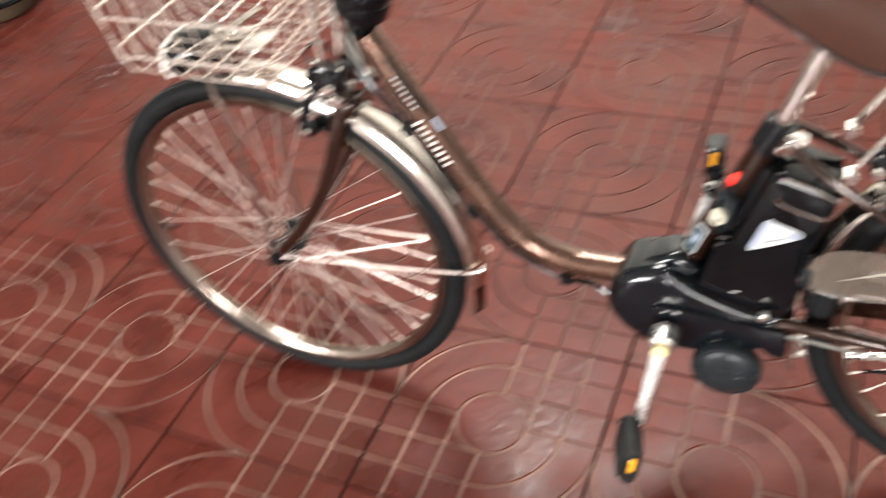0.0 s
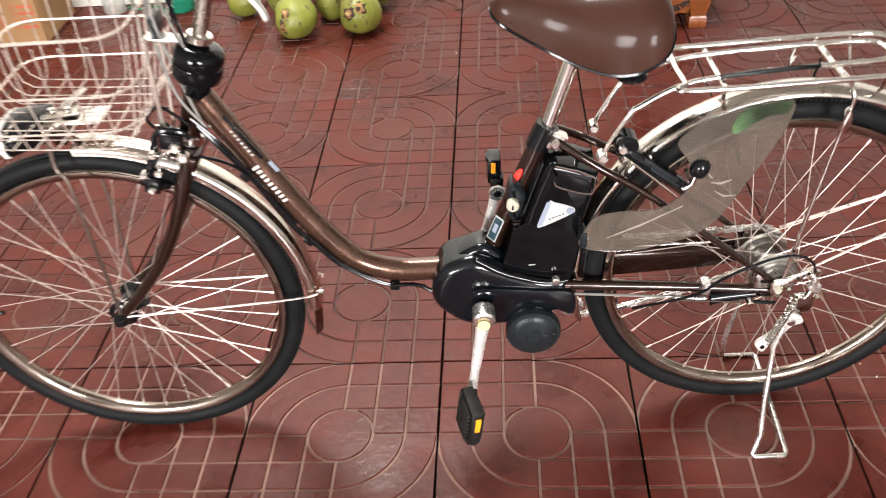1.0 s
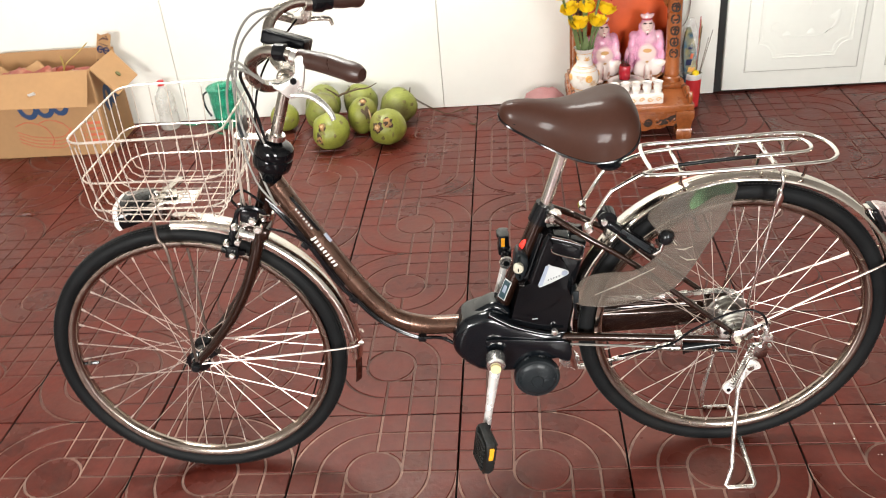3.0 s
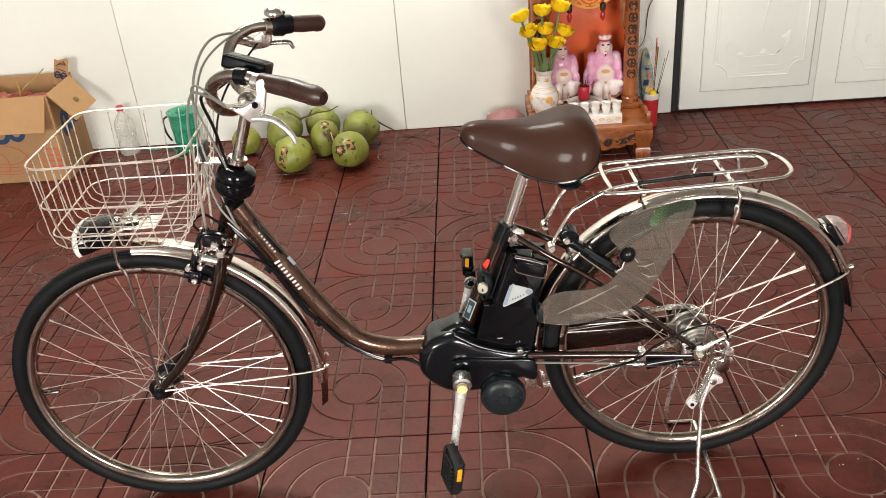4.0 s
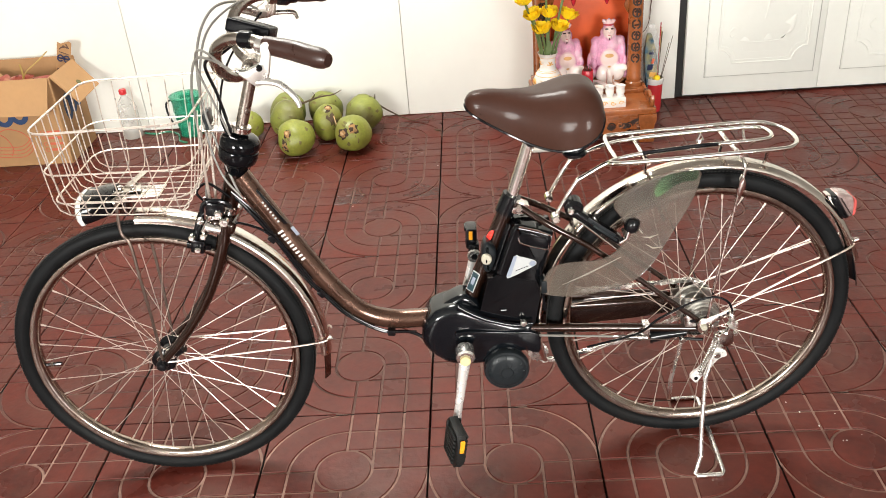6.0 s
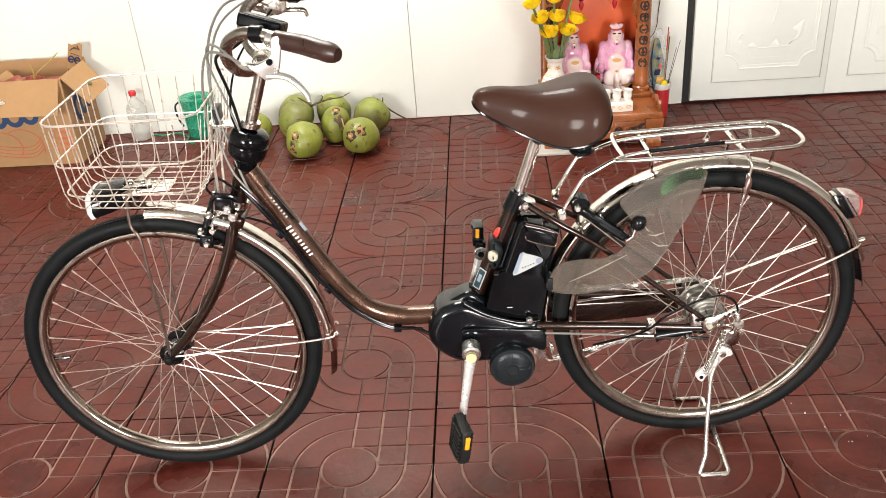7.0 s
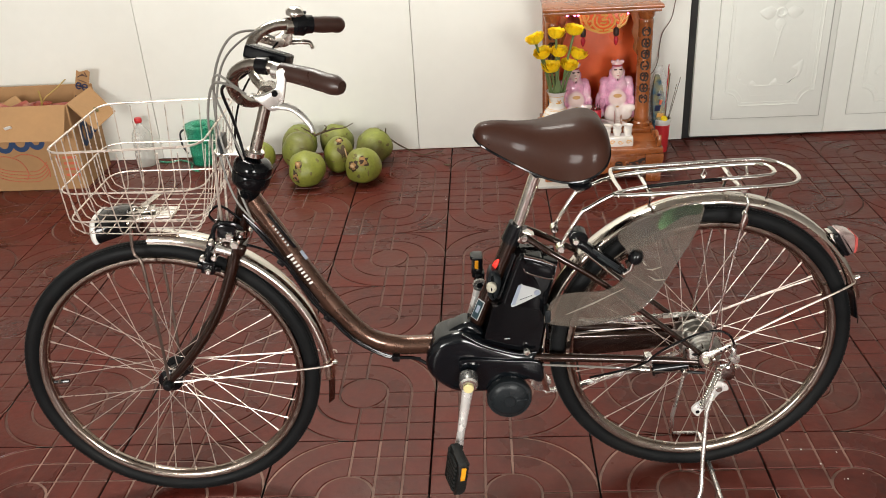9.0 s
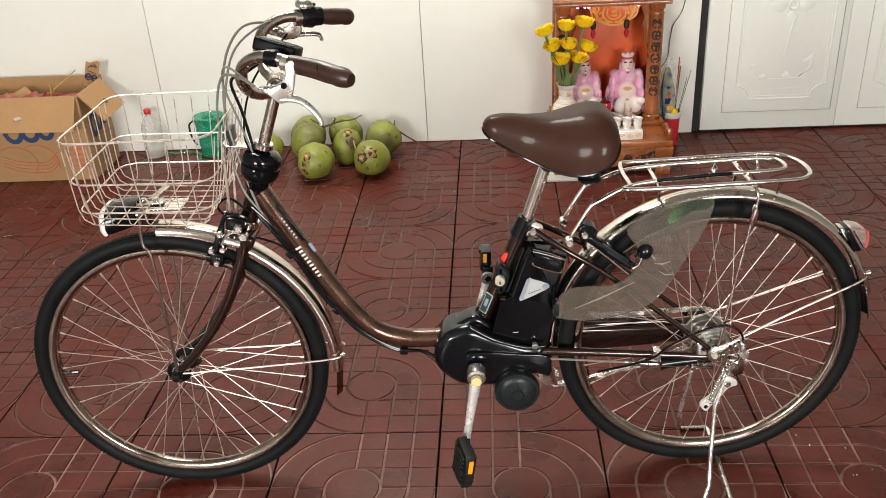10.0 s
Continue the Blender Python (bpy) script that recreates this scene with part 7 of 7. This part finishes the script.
for i, (hx, hz) in enumerate(heads):
    yy = 1.705 + 0.03 * ((i % 3) - 1)
    fl = thing("chrysanthemum", "yellow chrysanthemum on a green stalk in the vase", "flower", "flowers in the vase")
    bx = 0.452 + (hx - 0.452) * 0.16
    part("stalk", bar([(bx, 1.705, 0.30), (0.452 + (hx - 0.452) * 0.52, 1.705 + (yy - 1.705) * 0.4, 0.34 + (hz - 0.34) * 0.45), (hx, yy, hz - 0.020)], [0.0048, 0.0052], 7, n=4), GREENL, fl)
    bm = bmesh.new()
    rg = random.Random(i)
    big = rg.uniform(1.05, 1.22)
    for ringi, (cnt, rad, low, tip) in enumerate(((15, 0.034, -0.009, 0.009), (15, 0.034, -0.005, 0.016), (12, 0.029, 0.002, 0.020), (9, 0.020, 0.008, 0.021), (6, 0.011, 0.011, 0.020))):
        for k in range(cnt):
            a = 2 * math.pi * (k + 0.5 * ringi + rg.uniform(-0.2, 0.2)) / cnt
            d = V(math.cos(a), math.sin(a), 0)
            sd = V(-math.sin(a), math.cos(a), 0)
            rr, zt = rad * big * rg.uniform(0.90, 1.08), tip + rg.uniform(-0.003, 0.003)
            wd = 0.0082
            p = [d * 0.005 + V(0, 0, -0.021 + 0.003 * ringi), d * rr * 0.70 + sd * wd * 0.8 + V(0, 0, low), d * rr * 0.70 - sd * wd * 0.8 + V(0, 0, low), d * rr * 0.95 + sd * wd * 0.85 + V(0, 0, zt - 0.002),
                 d * rr * 0.95 - sd * wd * 0.85 + V(0, 0, zt - 0.002), d * rr + V(0, 0, zt), d * rr * 0.6 + V(0, 0, low - 0.003), d * rr * 0.9 + V(0, 0, zt - 0.005)]
            vs = [bm.verts.new(q) for q in p]
            for f in ((0, 1, 6), (0, 6, 2), (1, 3, 7, 6), (6, 7, 4, 2), (3, 5, 7), (7, 5, 4)):
                bm.faces.new([vs[j] for j in f])
    tl = Matrix.Translation((hx, yy, hz - 0.006)) @ Euler((radians(4 + rg.uniform(-9, 9)), radians((hx - 0.452) * 190 + rg.uniform(-6, 6)), 0)).to_matrix().to_4x4()
    bmesh.ops.transform(bm, matrix=tl, verts=bm.verts)
    part("bloom", bm, YELLOW, fl, "full yellow bloom", flat=True)
    part("calyx", lathe(bmesh.new(), [(0.004, -0.022), (0.010, -0.014), (0.017, -0.004), (0.014, 0.0)], tl, 12), GREENL, fl)
    if i == 6:
        part("leaf", plate(curve2([(bx, hz - 0.13), (bx + 0.02, hz - 0.10), (bx + 0.012, hz - 0.06), (bx - 0.004, hz - 0.09)], 3), 1.69, 1.692, 0), GREENL, fl)

tray = thing("cup_tray", "white porcelain stand with gold pattern on the altar", "stand", matrix=pose(0.657, 1.665, 0.148))
part("stand", block((0.205, 0.062, 0.040), pose(0, 0, 0.020), 0.005, 2), PORC, tray)
for k in range(6):
    cx = -0.082 + 0.033 * k
    curl = [(cx + (0.011 - 0.0007 * n) * math.cos(0.6 * n), -0.0312, 0.020 + (0.010 - 0.0007 * n) * math.sin(0.6 * n) * (1 if k % 2 else -1)) for n in range(13)]
    part("gilt_scroll", bar(curl, 0.0019, 5), GILT, tray, "gold scroll")
for i in range(5):
    cup = thing("offering_cup", "small white porcelain cup with gold marks", "cup", "row of offering cups", matrix=pose(0.568 + 0.043 * i, 1.665, 0.188) @ Matrix.Diagonal((1.15, 1.15, 1.25, 1)))
    part("bowl", lathe(bmesh.new(), [(0, 0.0005), (0.013, 0.0005), (0.0135, 0.003), (0.0125, 0.006), (0.0150, 0.013), (0.0152, 0.021), (0.0140, 0.026), (0.0172, 0.033), (0.0174, 0.035), (0.015, 0.034), (0.012, 0.024), (0, 0.018)], None, 20), PORC, cup)
    part("gilt_band", lathe(bmesh.new(), [(0.0146, 0.010), (0.0156, 0.015), (0.0158, 0.020), (0.0148, 0.024), (0.0142, 0.020), (0.0140, 0.012)], None, 20), VASEP, cup, "gold patterned band")
dish = thing("incense_plate", "shallow pale dish of ash and offerings", "plate", matrix=pose(0.628, 1.775, 0.148))
part("dish", lathe(bmesh.new(), [(0, 0.001), (0.030, 0.001), (0.034, 0.022), (0.040, 0.034), (0.072, 0.048), (0.074, 0.051), (0.070, 0.051), (0.036, 0.040), (0, 0.038)], None, 30), PORC, dish)
part("ash", lathe(bmesh.new(), [(0, 0.053), (0.03, 0.051), (0.060, 0.047), (0.062, 0.044)], None, 20), SLAB, dish)
lampr = thing("red_altar_lamp", "red glass candle lamp between the figurines", "candle lamp", matrix=pose(0.625, 1.80, 0.199))
part("glass", lathe(bmesh.new(), [(0, 0), (0.022, 0), (0.024, 0.006), (0.024, 0.055), (0.021, 0.060), (0.020, 0.058), (0.021, 0.008), (0, 0.006)], None, 20), REDGL, lampr)
for k in range(5):
    part("stub", bar([(0.006 * (k - 2), 0, 0.01), (0.007 * (k - 2), 0.002 * k, 0.075 + 0.006 * (k % 2))], 0.002, 6), WOODD, lampr)

jar = thing("red_tub", "red plastic tub with a white rim holding incense sticks", "tub", matrix=pose(0.935, 1.955, 0))
part("tub", lathe(bmesh.new(), [(0, 0.002), (0.030, 0.002), (0.032, 0.006), (0.036, 0.125), (0.036, 0.130), (0.033, 0.130), (0.030, 0.01), (0, 0.008)], None, 26), REDPL, jar)
part("rim", lathe(bmesh.new(), [(0.0365, 0.128), (0.039, 0.132), (0.039, 0.152), (0.036, 0.155), (0.033, 0.150), (0.034, 0.128)], None, 26), WHITEP, jar, "white rim")
pk = thing("printed_pouch", "blue and yellow printed pouch standing in the tub", "pouch", matrix=pose(0.920, 1.955, 0.10, 4, -6, 15))
part("pouch", loft([[V(-0.027 * a, -0.012 * b, z), V(0.027 * a, -0.012 * b, z), V(0.027 * a, 0.012 * b, z), V(-0.027 * a, 0.012 * b, z)] for a, b, z in ((0.8, 0.8, 0.0), (1, 1.2, 0.08), (1.05, 1.0, 0.15), (0.85, 0.5, 0.195), (0.55, 0.3, 0.235), (0.3, 0.12, 0.26))]), PACK, pk)
for dx, dz, sx, sz, paint in ((0.004, 0.075, 0.030, 0.020, GILT), (-0.006, 0.110, 0.026, 0.026, NAVY), (0.008, 0.135, 0.012, 0.022, REDP), (-0.006, 0.150, 0.018, 0.012, GILT), (0.004, 0.170, 0.022, 0.010, NAVY)):
    part("print_patch", block((sx, 0.003, sz), pose(dx, -0.0135 + 0.004 * (dz > 0.14), dz, 0, 14, 0), 0.001), paint, pk)
fruit = thing("yellow_fruit", "small yellow fruit on the tub", "fruit", matrix=pose(0.940, 1.930, 0.158))
part("flesh", lathe(bmesh.new(), [(0, -0.016), (0.007, -0.0145), (0.013, -0.008), (0.015, 0), (0.013, 0.007), (0.007, 0.012), (0, 0.0135)], None, 16), YELLOW, fruit)
for i, (dx, h, m) in enumerate(((0.012, 0.26, REDGL), (0.019, 0.22, STEMM), (0.016, 0.24, YSTRAP), (0.05, 0.17, STEMM), (0.065, 0.20, STEMM))):
    st_ob = thing("incense_stick", "thin incense stick standing in the tub", "incense", "incense sticks")
    part("stick", bar([(0.945, 1.962, 0.05), (0.942 + dx, 1.968, 0.13 + h)], 0.0022 if i < 2 else 0.0013, 6), m, st_ob)
wrapb = thing("clear_bag", "clear cellophane bag over the pouch", "bag")
part("film", lathe(bmesh.new(), [(0.030, 0.14), (0.040, 0.20), (0.042, 0.27), (0.030, 0.34), (0.012, 0.39)], pose(0.912, 1.955, 0), 14, (1, 0.6)), clear("cellophane", (0.8, 0.8, 0.78), 0.22, 0.15), wrapb)
wire = thing("lamp_wire", "thin dark twisted wire hanging on the wall", "wire")
part("wire", bar([(0.995, 2.078, 1.30), (0.990, 2.079, 0.72), (0.985, 2.079, 0.62), (0.972, 2.078, 0.555), (0.940, 2.078, 0.50), (0.930, 2.078, 0.44), (0.925, 2.07, 0.38), (0.905, 2.04, 0.345), (0.872, 2.02, 0.32)], 0.0017, 6, n=6), WOODD, wire)
bagp = thing("cloth_bundle", "dusky pink cloth bundle beside the altar", "bundle", matrix=pose(0.300, 1.985, 0.0))
bm = bmesh.new()
bmesh.ops.create_uvsphere(bm, u_segments=28, v_segments=18, radius=1.0)
for v in bm.verts:
    q = 1 + 0.12 * noise.noise(v.co * 2.2) + 0.05 * noise.noise(v.co * 6)
    v.co = Vector((v.co.x * 0.088 * q, v.co.y * 0.07 * q, max(0.002, 0.05 + v.co.z * 0.058 * q)))
part("cloth", bm, BAG, bagp)

# round basin far to the side
basin = thing("round_basin", "round brown basin with a thick dark rim on the tiles", "basin", matrix=pose(-2.66, 1.05, 0))
part("bowl", lathe(bmesh.new(), [(0, 0.003), (0.12, 0.003), (0.13, 0.008), (0.165, 0.075), (0.155, 0.078), (0.12, 0.014), (0, 0.010)], None, 36), STEMM, basin)
part("rim", lathe(bmesh.new(), [(0.150, 0.072), (0.165, 0.068), (0.195, 0.074), (0.200, 0.082), (0.190, 0.090), (0.155, 0.086), (0.148, 0.080)], None, 40), MATTB, basin, "thick dark rim")

# crumbs and a torn bit of husk on the tiles
crumbs = bmesh.new()
rng = random.Random(11)
for x, y in ((0.88, -0.031), (0.901, -0.068), (0.981, -0.080), (0.966, -0.173), (0.974, -0.173), (1.015, -0.156), (-0.016, 1.529), (-0.323, 1.176), (-0.012, 1.50), (0.93, -0.12)):
    k = rng.uniform(0.0014, 0.0026)
    block((k * 1.6, k, k * 0.7), pose(x, y, k * 0.35, 0, 0, rng.uniform(0, 180)), 0, bm=crumbs)
tagged(part("crumbs", crumbs, WHITEP, flat=True), "scattered pale crumbs on the red tiles", "crumbs", kind="stuff")
bit = thing("husk_scrap", "small curled brown scrap lying on the tiles", "scrap")
part("scrap", bar([(-0.034, 1.874, 0.006), (-0.020, 1.870, 0.003), (-0.008, 1.868, 0.004), (0.0, 1.878, 0.007)], [0.002, 0.0045, 0.003, 0.001], 6), STEMM, bit)

# ---- floor tiles, each embossed with a disc, arcs and a grid ----
SIDE = 0.4


def shrink(poly, d):
    """The outline moved inwards by d."""
    out, k = [], len(poly)
    area = sum(poly[i][0] * poly[(i + 1) % k][1] - poly[(i + 1) % k][0] * poly[i][1] for i in range(k))
    if area < 0:
        poly = poly[::-1]
    for i in range(k):
        p, q, r = Vector(poly[i - 1]), Vector(poly[i]), Vector(poly[(i + 1) % k])
        a, b = (q - p).normalized(), (r - q).normalized()
        n1, n2 = Vector((-a.y, a.x)), Vector((-b.y, b.x))
        m = n1 + n2
        m = m / max(0.35, m.dot(n1)) if m.length > 1e-6 else n1
        out.append(q + m * d)
    return poly, out


def tile_mesh(flip, groove):
    h, g = SIDE / 2, 0.0029
    hx, hy = h - 0.0022, h - 0.0018
    r1, r2, r3 = SIDE / 6, SIDE / 3, SIDE / 2
    cells = [[((r1 - g) * math.cos(a), (r1 - g) * math.sin(a)) for a in (2 * math.pi * i / 28 for i in range(28))]]

    def arc(r, lo, hi, k=10):
        return [(r * math.cos(lo + (hi - lo) * i / k), r * math.sin(lo + (hi - lo) * i / k)) for i in range(k + 1)]

    quad = []
    for ra, rb in ((r1 + g, r2 - g), (r2 + g, r3 - g)):
        aa, ab = math.asin(g / ra), math.asin(g / rb)
        quad.append(arc(rb, ab, math.pi / 2 - ab) + arc(ra, math.pi / 2 - aa, aa))
    ro = r3 + g
    lo, hi = math.acos(min(1, hx / ro)), math.asin(min(1, hy / ro))
    quad.append(arc(ro, lo, hi) + [(hx, hy)])
    grid = []
    edge = [0, r1, r2, h]
    for i in range(3):
        for j in range(3):
            x0, x1 = edge[i] + g, (edge[i + 1] - g if i < 2 else hx)
            y0, y1 = edge[j] + g, (edge[j + 1] - g if j < 2 else hy)
            if i == j == 0:
                lo = math.acos((r1 - g) / (r1 + g))
                grid.append(arc(r1 + g, math.pi / 2 - lo, lo) + [(r1 - g, r1 - g)])
            else:
                grid.append([(x0, y0), (x1, y0), (x1, y1), (x0, y1)])
    for sx, sy, kind in ((1, 1, quad), (-1, -1, quad), (-1, 1, grid), (1, -1, grid)):
        cells += [[(x * sx, y * sy) for x, y in c] for c in kind]
    bm = bmesh.new()
    depth = 0.0030
    for c in cells:
        if flip:
            c = [(-x, y) for x, y in c]
        outer, inner = shrink(c, 0.0012)
        lowr = [bm.verts.new((x, y, -depth)) for x, y in outer]
        topr = [bm.verts.new((p[0], p[1], 0)) for p in inner]
        bm.faces.new(topr)
        for i in range(len(lowr)):
            k = (i + 1) % len(lowr)
            bm.faces.new((lowr[i], lowr[k], topr[k], topr[i]))
    n_top = len(bm.faces)
    vs = [bm.verts.new((x, y, z)) for z in (-depth, -0.0225) for x, y in ((-hx, -hy), (hx, -hy), (hx, hy), (-hx, hy))]
    for f in ((0, 1, 2, 3), (0, 4, 5, 1), (1, 5, 6, 2), (2, 6, 7, 3), (3, 7, 4, 0)):
        bm.faces.new([vs[i] for i in f])
    bm.faces.ensure_lookup_table()
    for i, f in enumerate(bm.faces):
        f.material_index = 0 if i < n_top else (1 if i == n_top else 2)
    me = bpy.data.meshes.new("tile")
    bm.to_mesh(me)
    bm.free()
    me.materials.append(TILE)
    me.materials.append(groove)
    me.materials.append(JOINT)
    return me


near_tiles = tile_mesh(False, GROOVE), tile_mesh(True, GROOVE)
# the far rows take the groove copy with shade in its colour
swept = tile_mesh(False, SHADED_GROOVE), tile_mesh(True, SHADED_GROOVE)
rng = random.Random(7)
for i in range(-8, 8):
    for j in range(-13, 6):
        t = new("tile", (near_tiles if j < 0 else swept)[(i + j + 1) % 2])
        t.parent = floor
        t.matrix_basis = pose(SIDE * (i + 0.5), SIDE * (j + 0.5), rng.uniform(-0.0006, 0.0004), rng.uniform(-0.12, 0.12), rng.uniform(-0.12, 0.12), 0)
